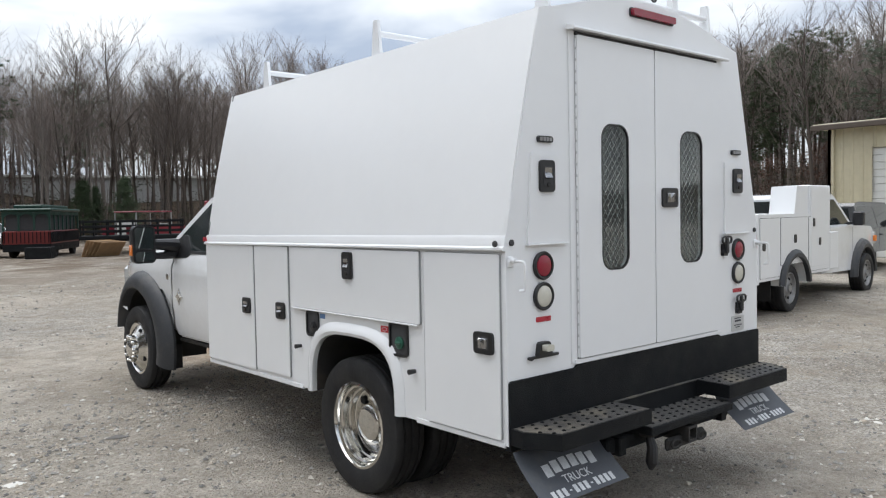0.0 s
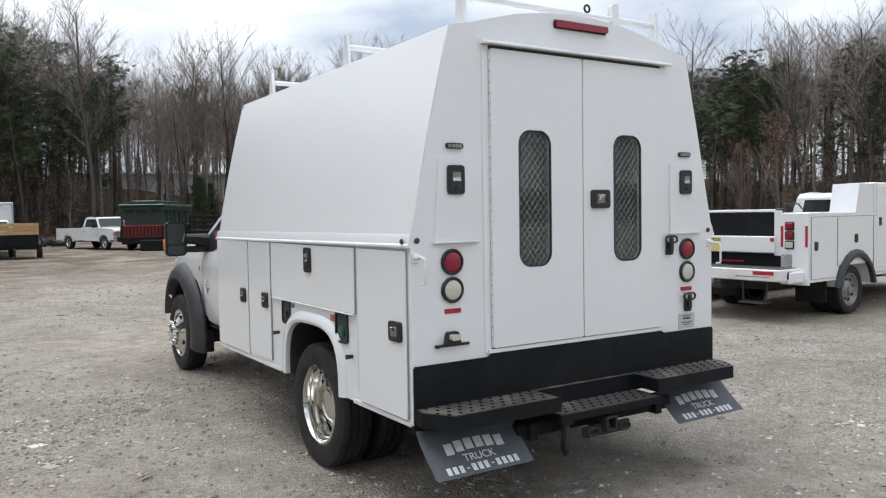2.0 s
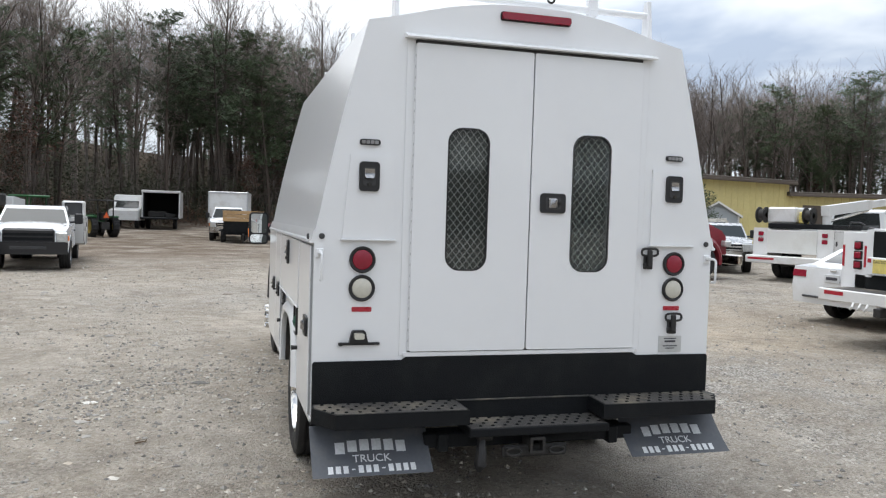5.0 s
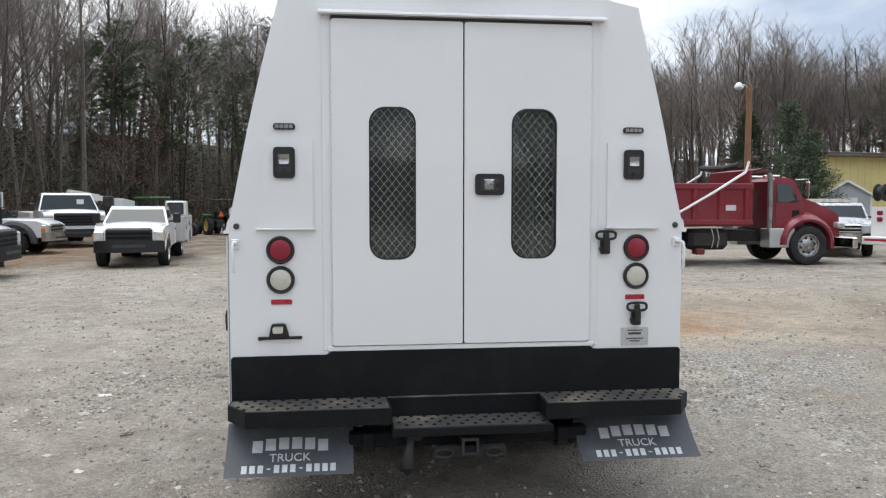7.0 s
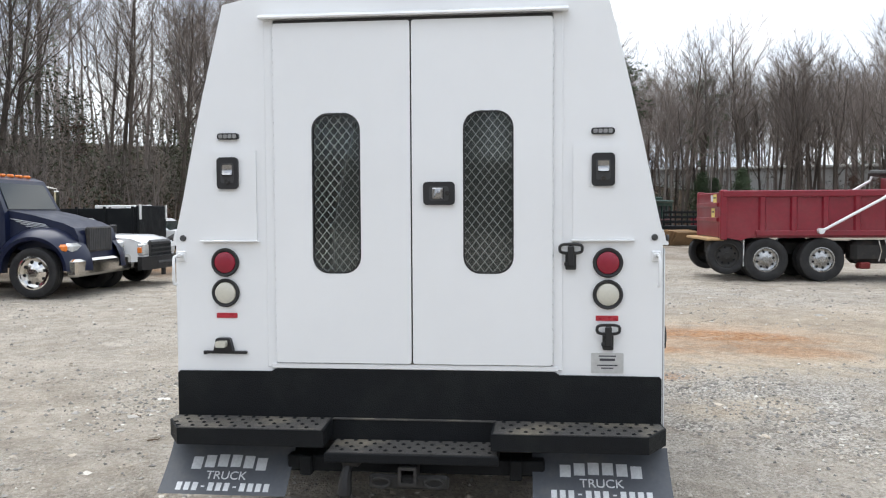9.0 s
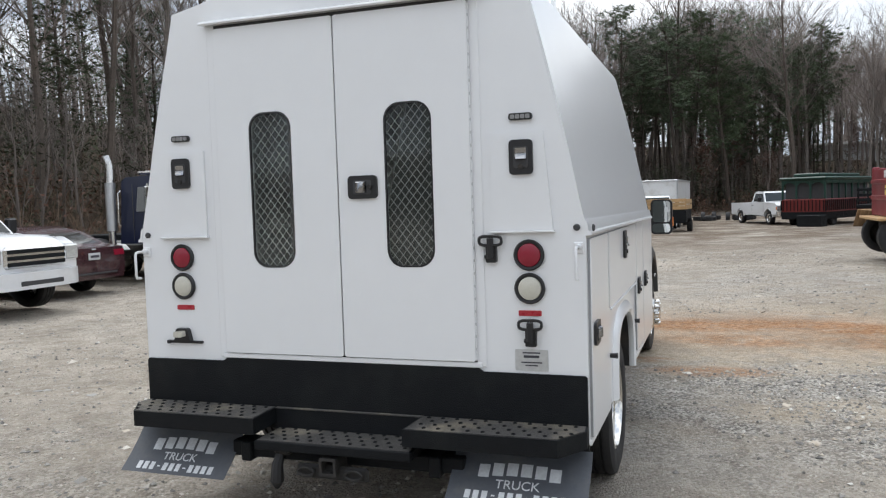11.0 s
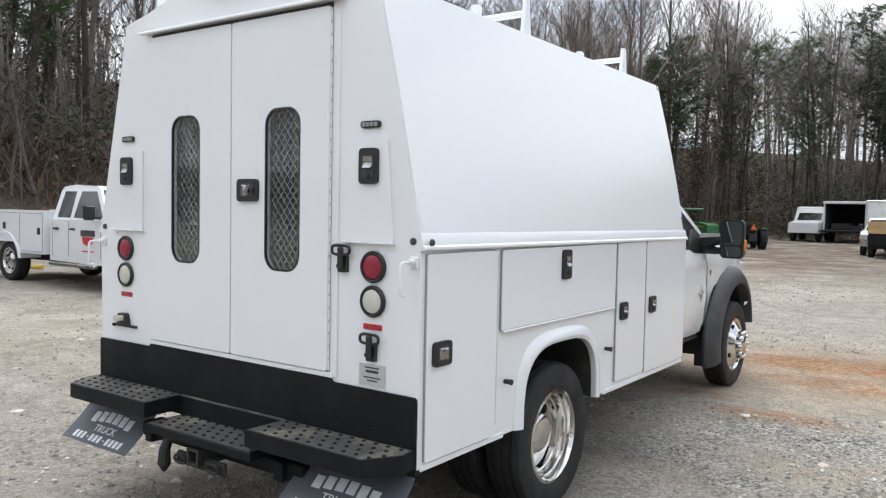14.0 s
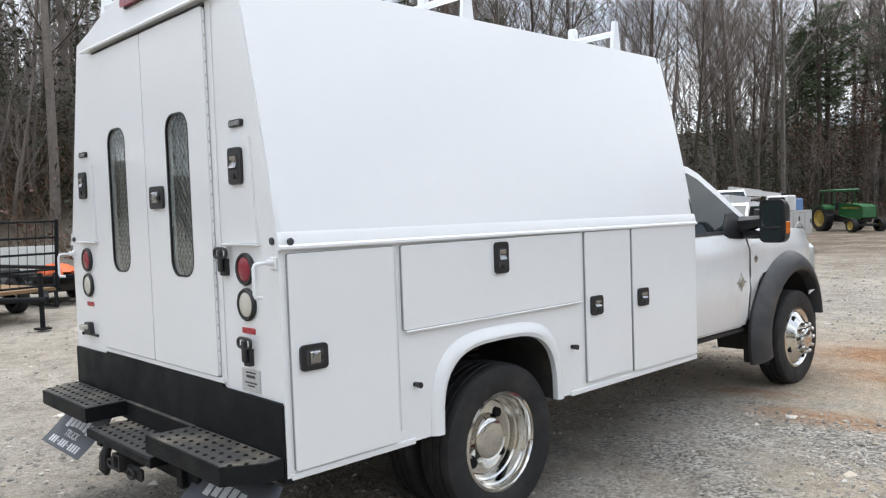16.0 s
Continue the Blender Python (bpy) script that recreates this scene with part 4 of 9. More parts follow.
def build_rack(truck):
    """Three ladder rack hoops on the roof."""
    for y, top in ((0.13, 3.02), (1.62, 2.995), (3.14, 2.955)):
        bar = part("rack_bar", sweep(B(), [(-0.80, y, top - 0.085), (0.80, y, top - 0.085)], 0.021, 12), WHITE, truck)
        for s in (-1, 1):
            base = 2.760 - 0.008 * y
            post = loft(B(), [[(s * (0.795 + dx), y + dy, z) for dx, dy in ((-0.012, -0.055 * k), (0.012, -0.055 * k), (0.012, 0.055 * k), (-0.012, 0.055 * k))] for z, k in ((base - 0.03, 1.0), (base + 0.05, 0.8), (top, 0.42))])
            part("rack_post", post, WHITE, truck)
            part("rack_foot", box(B(), s * 0.80 - 0.05, s * 0.80 + 0.05, y - 0.07, y + 0.07, base - 0.035, base - 0.004, 0.003), WHITE, truck)
        stub = part("rack_stop", slab([rounded(-0.03, 0.03, top - 0.13, top + 0.015, 0.02, 4)], "y", y - 0.02, 0.04, 0.004), WHITE, truck)
        stub.location.x = 0.42
    eye = sweep(B(), [(0.12 + 0.022 * math.cos(a), 0.06, 2.955 + 0.022 * math.sin(a)) for a in np.linspace(0, math.tau, 17)], 0.007, 6, caps=False)
    part("lifting_eye", eye, STEEL_DARK, truck, "small steel ring on the rack bar")


def build_bumper(truck):
    shared = []

    def button(parent, x, y, z):
        """One pressed tread hole with a raised dark rim."""
        if not shared:
            bm = lathe(B(), [(0.0108, 0.0), (0.0108, 0.0032), (0.0078, 0.0042), (0.0068, 0.001), (0, 0.001)], (0, 0, 0), "z", 10)
            me = bpy.data.meshes.new("tread_button")
            bm.to_mesh(me)
            bm.free()
            me.materials.append(BLACK_STEEL)
            shared.append(me)
        ob = new("tread_button", shared[0])
        ob.parent, ob.location = parent, (x, y, z)

    band_top = [(-HW + 0.004, 0.612), (-HW + 0.004, 0.838), (-HW + 0.014, 0.848), (-0.735, 0.850), (-0.71, 0.866), (0.71, 0.866), (0.735, 0.850), (HW - 0.014, 0.848), (HW - 0.004, 0.838), (HW - 0.004, 0.612)]
    part("bumper_apron", slab([band_top], "y", -0.001, -0.013, 0.003), BLACK_STEEL, truck, "black textured steel bumper apron")
    part("apron_below", box(B(), -HW + 0.004, HW - 0.004, -0.010, 0.03, 0.50, 0.6118), BLACK_STEEL, truck)
    for s in (-1, 1):
        plan = [(s * 0.412, -0.0145), (s * 1.232, -0.0145), (s * 1.240, -0.10), (s * 1.135, -0.262), (s * 0.402, -0.262)]
        step = part("bumper_step", slab([plan if s > 0 else plan[::-1]], "z", 0.535, 0.080, 0.004), BLACK_STEEL, truck, "black steel bumper step with worn tread holes")
        ins = [(s * 0.422, -0.022), (s * 1.222, -0.022), (s * 1.228, -0.10), (s * 1.128, -0.252), (s * 0.414, -0.252)]
        tread = part("tread_plate", slab([ins if s > 0 else ins[::-1]], "z", 0.615, 0.003), TREAD, step, "worn scuffed tread plate")
        for i in range(11):
            for j in range(4):
                x = 0.46 + i * 0.072 + (0.036 if j % 2 else 0)
                yy = -0.045 - j * 0.058
                if x > 1.19 or x + (-yy) * 0.75 > 1.31:
                    continue
                button(step, s * x, yy, 0.618)
    low = part("bumper_step", box(B(), -0.40, 0.44, -0.262, -0.015, 0.462, 0.508, 0.004), BLACK_STEEL, truck, "black steel lower centre step with tread holes")
    part("tread_plate", box(B(), -0.39, 0.43, -0.252, -0.02, 0.508, 0.511), TREAD, low)
    for i in range(11):
        for j in range(4):
            button(low, -0.36 + i * 0.072 + (0.036 if j % 2 else 0), -0.045 - j * 0.056, 0.511)
    part("step_riser", box(B(), -0.41, 0.43, -0.03, -0.0145, 0.505, 0.6115), BLACK_STEEL, truck)
    part("riser_edge", box(B(), -0.41, 0.42, -0.035, -0.012, 0.6116, 0.6176, 0.001), TREAD, truck)
    # receiver hitch
    hitch = part("receiver_hitch", box(B(), -0.62, 0.66, -0.13, 0.0, 0.375, 0.455, 0.008), BLACK_STEEL, truck, "black receiver hitch below the bumper")
    tube = slab([rounded(-0.042, 0.048, 0.355, 0.445, 0.008, 2), rounded(-0.028, 0.034, 0.369, 0.431, 0.005, 2)], "y", 0.05, -0.31, 0.003)
    part("receiver_tube", tube, STEEL_DARK, hitch)
    part("hitch_plate", box(B(), -0.19, 0.20, -0.22, -0.19, 0.325, 0.395, 0.012), STEEL_DARK, hitch)
    for s in (-1, 1):
        loop = sweep(B(), [(s * 0.13 + 0.045 * math.cos(a), -0.235, 0.362 + 0.022 * math.sin(a)) for a in np.linspace(0, math.tau, 17)], 0.008, 6, caps=False)
        part("chain_loop", loop, STEEL_DARK, hitch)
        part("hanger", box(B(), s * 0.52 - 0.03, s * 0.52 + 0.03, -0.16, -0.02, 0.36, 0.46, 0.006), BLACK_STEEL, hitch)
    plug = sweep(B(), [(-0.30, -0.17, 0.44), (-0.31, -0.20, 0.37), (-0.315, -0.20, 0.29), (-0.32, -0.195, 0.25)], [0.022, 0.03, 0.036, 0.012], 10)
    part("trailer_plug", plug, PLASTIC, hitch)
    part("plug_socket", box(B(), -0.33, -0.24, -0.20, -0.12, 0.42, 0.475, 0.01), STEEL_DARK, hitch)
    for s, x0, x1, b0 in ((-1, -1.245, -0.598, 0.285), (1, 0.60, 1.255, 0.300)):
        top_y, bot_y, top_z = -0.045, -0.255, 0.50
        pts = []
        for k in range(7):
            t = k / 6
            yy = top_y + (bot_y - top_y) * (t ** 1.3)
            zz = top_z + (b0 - top_z) * t
            pts.append([(x0, yy, zz), (x1, yy, zz), (x1, yy + 0.008, zz + 0.004), (x0, yy + 0.008, zz + 0.004)])
        flap = part("mud_flap", loft(B(), pts), FLAP, truck, "grey rubber mud flap with pale lettering bars")
        import_y = lambda t: top_y + (bot_y - top_y) * (t ** 1.3)

        def bar(name, xa, xb, t0, t1, lift=0.0022, skew=0.0):
            bm = B()
            rows = []
            for t in (t0, t1):
                yy, zz = import_y(t) - lift, top_z + (b0 - top_z) * t - 0.001
                sh = skew * (t1 - t) / max(1e-6, t1 - t0)
                rows.append([(xa + sh, yy, zz), (xb + sh, yy, zz), (xb + sh, yy + 0.0012, zz + 0.0006), (xa + sh, yy + 0.0012, zz + 0.0006)])
            part(name, loft(bm, rows), DECAL_WHITE, flap)
        cx, w = (x0 + x1) / 2, x1 - x0
        n_arc = 6
        for k in range(n_arc):
            u = (k - (n_arc - 1) / 2) / n_arc
            lift_t = 0.33 + 0.30 * (u * u)
            bar("logo_bar", cx + u * w * 0.62 - w * 0.040, cx + u * w * 0.62 + w * 0.040, lift_t - 0.03, lift_t + 0.19)
        slope = math.degrees(math.atan2(import_y(0.60) - import_y(0.76), 0.16 * (top_z - b0)))
        lettering("TRUCK", 0.064, DECAL_WHITE, flap, pose(cx, import_y(0.68) - 0.003, top_z + (b0 - top_z) * 0.68, 90 - slope, 0, 0), "flap_word")
        for k in range(12):
            if k in (3, 7):
                bar("print_bar", cx - 0.235 + k * 0.0405, cx - 0.217 + k * 0.0405, 0.855, 0.875)
            else:
                bar("print_bar", cx - 0.24 + k * 0.0405, cx - 0.213 + k * 0.0405, 0.80, 0.93)


def cab_section(y, w=1.0, top=1.37):
    """Half section of the cab side below the glass as (x, z)."""
    return [(0.90 * w, 0.545), (0.955 * w, 0.57), (0.985 * w, 0.66), (0.998 * w, 0.80), (1.008 * w, 0.86), (1.004 * w, 1.0), (1.006 * w, 1.16), (1.004 * w, 1.22), (0.985 * w, 1.27), (0.965 * w, top - 0.03), (0.945 * w, top)]


def build_cab(truck):
    body = B()
    core = [(3.46, 0.56), (3.46, 1.36), (4.93, 1.36), (6.30, 1.27), (6.42, 1.20), (6.45, 0.80), (6.42, 0.62), (6.12, 0.60)]
    core += [(FRONT_AXLE + 0.60 * math.cos(radians(a)), 0.432 + 0.60 * math.sin(radians(a))) for a in np.linspace(18, 162, 13)]
    core += [(4.86, 0.60), (4.80, 0.56)]
    prism(body, [core], lambda u, v, w: (w * (0.93 - 0.12 * max(0.0, (u - 5.9) / 0.55)), u, v), -1, 1)
    cab = part("cab_body", body, WHITE_CAB, truck)
    # hood
    hood = B()
    rows = []
    for y, z, w in ((4.93, 1.385, 0.92), (5.3, 1.40, 0.90), (5.9, 1.375, 0.88), (6.28, 1.32, 0.84), (6.42, 1.24, 0.80)):
        rows.append([(x * w, y, z + 0.035 * (1 - x * x) - (0.05 if abs(x) > 0.95 else 0)) for x in np.linspace(-1, 1, 11)])
    loft(hood, [r + [(x, y, z - 0.02) for x, y, z in r][::-1] for r in rows])
    part("hood", hood, WHITE_CAB, cab)
    for s in (-1, 1):
        door = B()
        sec = cab_section(0)
        ring = lambda y, k: [(s * (x - k), y, z) for x, z in sec]
        ys = (3.478, 3.49, 4.74, 4.752)
        loft(door, [ring(ys[0], 0.012), ring(ys[1], 0.0), ring(ys[2], 0.0), ring(ys[3], 0.012)], closed=False, caps=False)
        loft(door, [[(s * 0.92, y, z) for x, z in sec] for y in (3.478, 4.752)], closed=False, caps=False)
        dr = part("cab_door", door, WHITE_CAB, truck, "white cab door with a small chrome badge")
        hd = sweep(B(), [(s * 1.0, 3.62, 1.17), (s * 1.035, 3.64, 1.172), (s * 1.038, 3.74, 1.172), (s * 1.0, 3.77, 1.17)], 0.014, 8)
        part("door_handle", hd, PLASTIC, dr)
        for rr, nm in ((0.066, "badge"), (0.04, "badge_boss")):
            star = []
            for k in range(16):
                a = math.tau * k / 16
                q = rr * (1.0 if k % 4 == 0 else 0.55 if k % 2 else 0.62)
                star.append((4.58 + q * 1.25 * math.cos(a), 0.95 + q * 1.25 * math.sin(a)))
            part(nm, slab([star if s > 0 else star[::-1]], "x", s * 1.003, s * (0.012 if nm == "badge" else 0.018), 0.002), CHROME_OLD, dr)
        fender = B()
        rows = []
        for y, dz in ((4.768, 0), (4.98, 0), (5.3, 0), (5.8, -0.012), (6.2, -0.03), (6.36, -0.06)):
            k = 0.0 if y < 5.7 else (0.02 if y < 6.0 else (0.09 if y < 6.3 else 0.17))
            rows.append([(s * (x - k), y, max(z, 1.0) + dz) if y > 4.95 else (s * x, y, z) for x, z in cab_section(0)[2:]])
        loft(fender, rows, closed=False, caps=False)
        fd = part("front_fender", fender, WHITE_CAB, truck)
        crest = lathe(B(), [(0.001, 0.006), (0.03, 0.005), (0.034, 0.0)], (s * 1.004, 4.86, 1.13), "x", 14, s)
        part("fender_crest", crest, CHROME_OLD, fd)
        # wide black flare
        flare = B()
        rows = []
        angles = list(np.linspace(11, 40, 5)) + list(np.linspace(52, 150, 10)) + list(np.linspace(162, 196, 4))
        for a in angles:
            c, sn = math.cos(radians(a)), math.sin(radians(a))
            stretch = 1.0 + 0.10 * max(0.0, -c) - 0.17 * max(0.0, c)
            ring = []
            for r, x in ((0.535, 1.0), (0.56, 1.095), (0.585, 1.108), (0.64, 1.104), (0.70, 1.085), (0.755, 1.045), (0.775, 1.01), (0.77, 0.985)):
                r = 0.535 + (r - 0.535) * float(np.interp(a, [-4, 45, 95, 196], [0.36, 0.56, 0.84, 0.96]))
                ring.append((s * x, FRONT_AXLE + r * c * stretch, 0.432 + r * sn))
            rows.append(ring)
        loft(flare, rows, closed=False, caps=False)
        part("fender_flare", flare, FLARE, truck, "wide black plastic fender flare")
        liner = B()
        loft(liner, [[(s * x, FRONT_AXLE + (0.485 if a < 90 else 0.575) * math.cos(radians(a)), 0.447 + 0.575 * math.sin(radians(a))) for a in np.linspace(-5, 195, 16)] for x in (1.03, 0.56)], closed=False, caps=False)
        part("wheel_liner", liner, STEEL_DARK, truck)
        part("splash_guard", box(B(), *sorted((s * 0.86, s * 1.085)), 4.90, 4.915, 0.21, 0.46, 0.006), RUBBER, truck, "black rubber front splash guard")
        part("flare_reflector", slab([[(5.74, 0.745), (5.87, 0.775), (5.76, 0.78)]], "x", s * 1.09, s * 0.01), WHITE_CAB, truck)
        # greenhouse pillars and glass
        wx = lambda z: 0.948 - (z - 1.36) * 0.30
        win = [(3.50, 1.385), (3.50, 1.872), (3.98, 1.885), (4.10, 1.872), (4.24, 1.822), (4.48, 1.675), (4.89, 1.415), (4.86, 1.385)]
        to = lambda u, v, w: (s * (wx(v) + w), u, v)
        part("door_glass", prism(B(), [win], to, -0.004, 0.003), TINT_LIGHT, dr)
        outer = [(3.462, 1.36), (3.462, 1.93), (3.98, 1.942), (4.14, 1.925), (4.28, 1.872), (4.52, 1.725), (4.99, 1.415), (4.99, 1.36)]
        part("window_surround", prism(B(), [outer, win], to, -0.03, 0.0), WHITE_CAB, truck)
        sail = [(4.40, 1.352), (4.43, 1.42), (4.55, 1.53), (4.66, 1.535), (4.95, 1.385), (4.95, 1.33), (4.70, 1.31), (4.46, 1.325)]
        part("mirror_sail", prism(B(), [sail], to, 0.002, 0.016), PLASTIC, dr)
        part("belt_seal", prism(B(), [[(3.48, 1.362), (3.48, 1.388), (4.64, 1.388), (4.70, 1.362)]], to, 0.003, 0.014), PLASTIC, dr)
        mx = 1.255 if s > 0 else 1.30
        arms = B()
        sweep(arms, [(s * 0.97, 4.70, 1.43), (s * 1.10, 4.69, 1.45), (s * (mx - 0.055), 4.68, 1.46)], [0.075, 0.055, 0.045], 10)
        sweep(arms, [(s * 0.97, 4.72, 1.37), (s * 1.10, 4.69, 1.345), (s * (mx - 0.055), 4.68, 1.35)], [0.06, 0.035, 0.03], 10)
        mir = part("side_mirror", arms, PLASTIC, truck, "large black towing mirror with an amber marker")
        head = B()
        prof = rounded(s * mx - 0.105, s * mx + 0.105, 1.282, 1.632, 0.045, 5)
        prof_s = rounded(s * mx - 0.085, s * mx + 0.085, 1.30, 1.60, 0.04, 5)
        loft(head, [[(u, 4.63, v) for u, v in prof], [(u, 4.70, v) for u, v in prof], [(u, 4.775, v) for u, v in prof_s]])
        part("mirror_shell", head, PLASTIC, mir)
        part("mirror_glass", slab([rounded(s * mx - 0.086, s * mx + 0.086, 1.405, 1.615, 0.03, 4)], "y", 4.629, -0.002), MIRROR, mir)
        spot = slab([rounded(s * mx - 0.090, s * mx + 0.084, 1.300, 1.388, 0.03, 4)], "y", 4.622, -0.002)
        bmesh.ops.rotate(spot, verts=spot.verts, cent=(s * mx, 4.622, 1.344), matrix=Matrix.Rotation(radians(-7), 3, "X"))
        part("spot_mirror", spot, MIRROR, mir)
        part("amber_marker", box(B(), *sorted((s * (mx + 0.097), s * (mx + 0.113))), 4.65, 4.72, 1.355, 1.455, 0.006), ORANGE_LENS, mir)
        part("running_board", box(B(), *sorted((s * 0.80, s * 0.93)), 3.50, 4.80, 0.50, 0.535, 0.01), STEEL_DARK, truck)
    roof = B()
    rows = []
    for y, z, w in ((3.46, 1.935, 0.765), (3.9, 1.95, 0.765), (4.08, 1.942, 0.76), (4.30, 1.882, 0.765)):
        rows.append([(x * w, y, z + 0.03 * (1 - x * x)) for x in np.linspace(-1, 1, 9)])
    loft(roof, [r + [(x, y, z - 0.02) for x, y, z in r][::-1] for r in rows])
    part("cab_roof", roof, WHITE_CAB, truck)
    shield = loft(B(), [[(x * w, y, z + 0.015 * (1 - x * x)) for x in np.linspace(-1, 1, 9)] for y, z, w in ((4.29, 1.88, 0.755), (4.98, 1.385, 0.90))], closed=False, caps=False)
    part("windscreen", shield, TINT_LIGHT, truck)
    part("cab_back", slab([[(-0.92, 0.56), (0.92, 0.56), (0.94, 1.36), (0.77, 1.94), (-0.77, 1.94), (-0.94, 1.36)]], "y", 3.452, 0.008), WHITE_CAB, truck)
    part("front_bumper", loft(B(), [[(x, 6.57 - 0.22 * abs(x / 0.94) ** 5, z) for x in np.linspace(-0.94, 0.94, 21)] + [(x, 6.30, z) for x in np.linspace(0.90, -0.90, 21)] for z in (0.52, 0.55, 0.75, 0.78)]), CHROME_OLD, truck)
    part("grille", box(B(), -0.72, 0.72, 6.44, 6.49, 0.82, 1.22, 0.02), CHROME_OLD, truck)
    for s in (-1, 1):
        part("headlight", box(B(), *sorted((s * 0.70, s * 0.885)), 6.34, 6.45, 0.86, 1.18, 0.04), HEADLAMP, truck)


def build_chassis(truck):
    for s in (-1, 1):
        part("frame_rail", box(B(), *sorted((s * 0.36, s * 0.43)), 0.04, 6.4, 0.50, 0.68), STEEL_DARK, truck)
        part("leaf_spring", sweep(B(), [(s * 0.52, REAR_AXLE - 0.62, 0.52), (s * 0.52, REAR_AXLE, 0.40), (s * 0.52, REAR_AXLE + 0.62, 0.52)], 0.035, 6), STEEL_DARK, truck)
        part("fuel_tank", box(B(), *sorted((s * 0.46, s * 0.86)), 2.25, 3.2, 0.42, 0.70, 0.05, 2), STEEL_DARK, truck)
        wheel(truck, s * 1.085, REAR_AXLE, WHEEL_R, 0.225, "dish", CHROME, s, 48, SINK, 0.62)
        wheel(truck, s * 0.80, REAR_AXLE, WHEEL_R, 0.225, "steel", STEEL_DARK, s, 32, SINK)
        wheel(truck, s * 0.955, FRONT_AXLE, WHEEL_R, 0.225, "bulge", CHROME, s, 48, SINK, 0.62)
    part("rear_axle", sweep(B(), [(-0.75, REAR_AXLE, WHEEL_R), (-0.2, REAR_AXLE, WHEEL_R), (-0.1, REAR_AXLE, WHEEL_R), (0.1, REAR_AXLE, WHEEL_R), (0.2, REAR_AXLE, WHEEL_R), (0.75, REAR_AXLE, WHEEL_R)], [0.07, 0.07, 0.16, 0.16, 0.07, 0.07], 12), STEEL_DARK, truck)
    part("front_axle", sweep(B(), [(-0.9, FRONT_AXLE, WHEEL_R), (0.9, FRONT_AXLE, WHEEL_R)], 0.06, 10), STEEL_DARK, truck)
    part("engine_block", box(B(), -0.4, 0.4, 4.9, 6.2, 0.45, 1.2, 0.05), STEEL_DARK, truck)
    part("exhaust_pipe", sweep(B(), [(0.55, 4.6, 0.46), (0.58, 3.4, 0.44), (0.60, 2.0, 0.45)], 0.05, 10), STEEL_DARK, truck)


def glass_material():
    m = bpy.data.materials.new("rear_window_glass")
    m.use_nodes = True
    n, l = m.node_tree.nodes, m.node_tree.links
    n.remove(n["Principled BSDF"])
    tr, gl, mx, fr = n.new("ShaderNodeBsdfTransparent"), n.new("ShaderNodeBsdfGlossy"), n.new("ShaderNodeMixShader"), n.new("ShaderNodeLayerWeight")
    tr.inputs["Color"].default_value = (0.95, 0.97, 0.96, 1)
    gl.inputs["Roughness"].default_value = 0.04
    fr.inputs["Blend"].default_value = 0.5
    power, sheen = n.new("ShaderNodeMath"), n.new("ShaderNodeMapRange")
    power.operation, power.inputs[1].default_value = "POWER", 4.0
    sheen.inputs["To Min"].default_value, sheen.inputs["To Max"].default_value = 0.035, 1.0
    l.new(fr.outputs["Facing"], power.inputs[0])
    l.new(power.outputs["Value"], sheen.inputs["Value"])
    l.new(sheen.outputs["Result"], mx.inputs["Fac"])
    l.new(tr.outputs["BSDF"], mx.inputs[1])
    l.new(gl.outputs["BSDF"], mx.inputs[2])
    # A grey diffuse layer stands in for dirt and reflected haze on the pane.
    haze_film, veil, grain = n.new("ShaderNodeBsdfDiffuse"), n.new("ShaderNodeMixShader"), n.new("ShaderNodeTexNoise")
    haze_film.inputs["Color"].default_value = (0.34, 0.36, 0.35, 1)
    grain.inputs["Scale"].default_value = 3.0
    dust_haze = n.new("ShaderNodeMapRange")
    dust_haze.inputs["To Min"].default_value, dust_haze.inputs["To Max"].default_value = 0.015, 0.045
    l.new(grain.outputs["Fac"], dust_haze.inputs["Value"])
    l.new(dust_haze.outputs["Result"], veil.inputs["Fac"])
    l.new(mx.outputs["Shader"], veil.inputs[1])
    l.new(haze_film.outputs["BSDF"], veil.inputs[2])
    l.new(veil.outputs["Shader"], n["Material Output"].inputs["Surface"])
    return m


GLASS = glass_material()
MIRROR = mat("mirror_glass", (0.75, 0.78, 0.78), 0.03, metal=1.0, vary=0.02)
service_truck = thing("service_truck", "white enclosed service truck with ladder racks and black step bumper", "truck")
build_chassis(service_truck)
build_service_body(service_truck)
build_rack(service_truck)
build_bumper(service_truck)
build_cab(service_truck)

# ---- parked vehicles ----
def bit(parent, name, material, x0, x1, y0, y1, z0, z1, bevel=0.01, label="", turn=None):
    bm = box(B(), min(x0, x1), max(x0, x1), min(y0, y1), max(y0, y1), min(z0, z1), max(z0, z1), bevel)
    if turn is not None:
        bmesh.ops.transform(bm, matrix=turn, verts=bm.verts)
    return part(name, bm, material, parent, label)


def rod(parent, name, material, pts, r, label="", n=8):
    return part(name, sweep(B(), pts, r, n), material, parent, label)


def side_prism(loop, half, bevel=0.03):
    bm = prism(B(), [loop], lambda u, v, w: (w, u, v), -half, half)
    if bevel:
        bmesh.ops.dissolve_limit(bm, angle_limit=0.01, verts=bm.verts, edges=bm.edges)
        es = [e for e in bm.edges if len(e.link_faces) == 2 and e.calc_face_angle(0) > radians(45) and abs(abs(e.verts[0].co.x) - half) < 1e-4 and abs(e.verts[0].co.x - e.verts[1].co.x) < 1e-4]
        bmesh.ops.bevel(bm, geom=es, offset=bevel, segments=2, affect="EDGES", profile=0.5, clamp_overlap=True)
    return bm


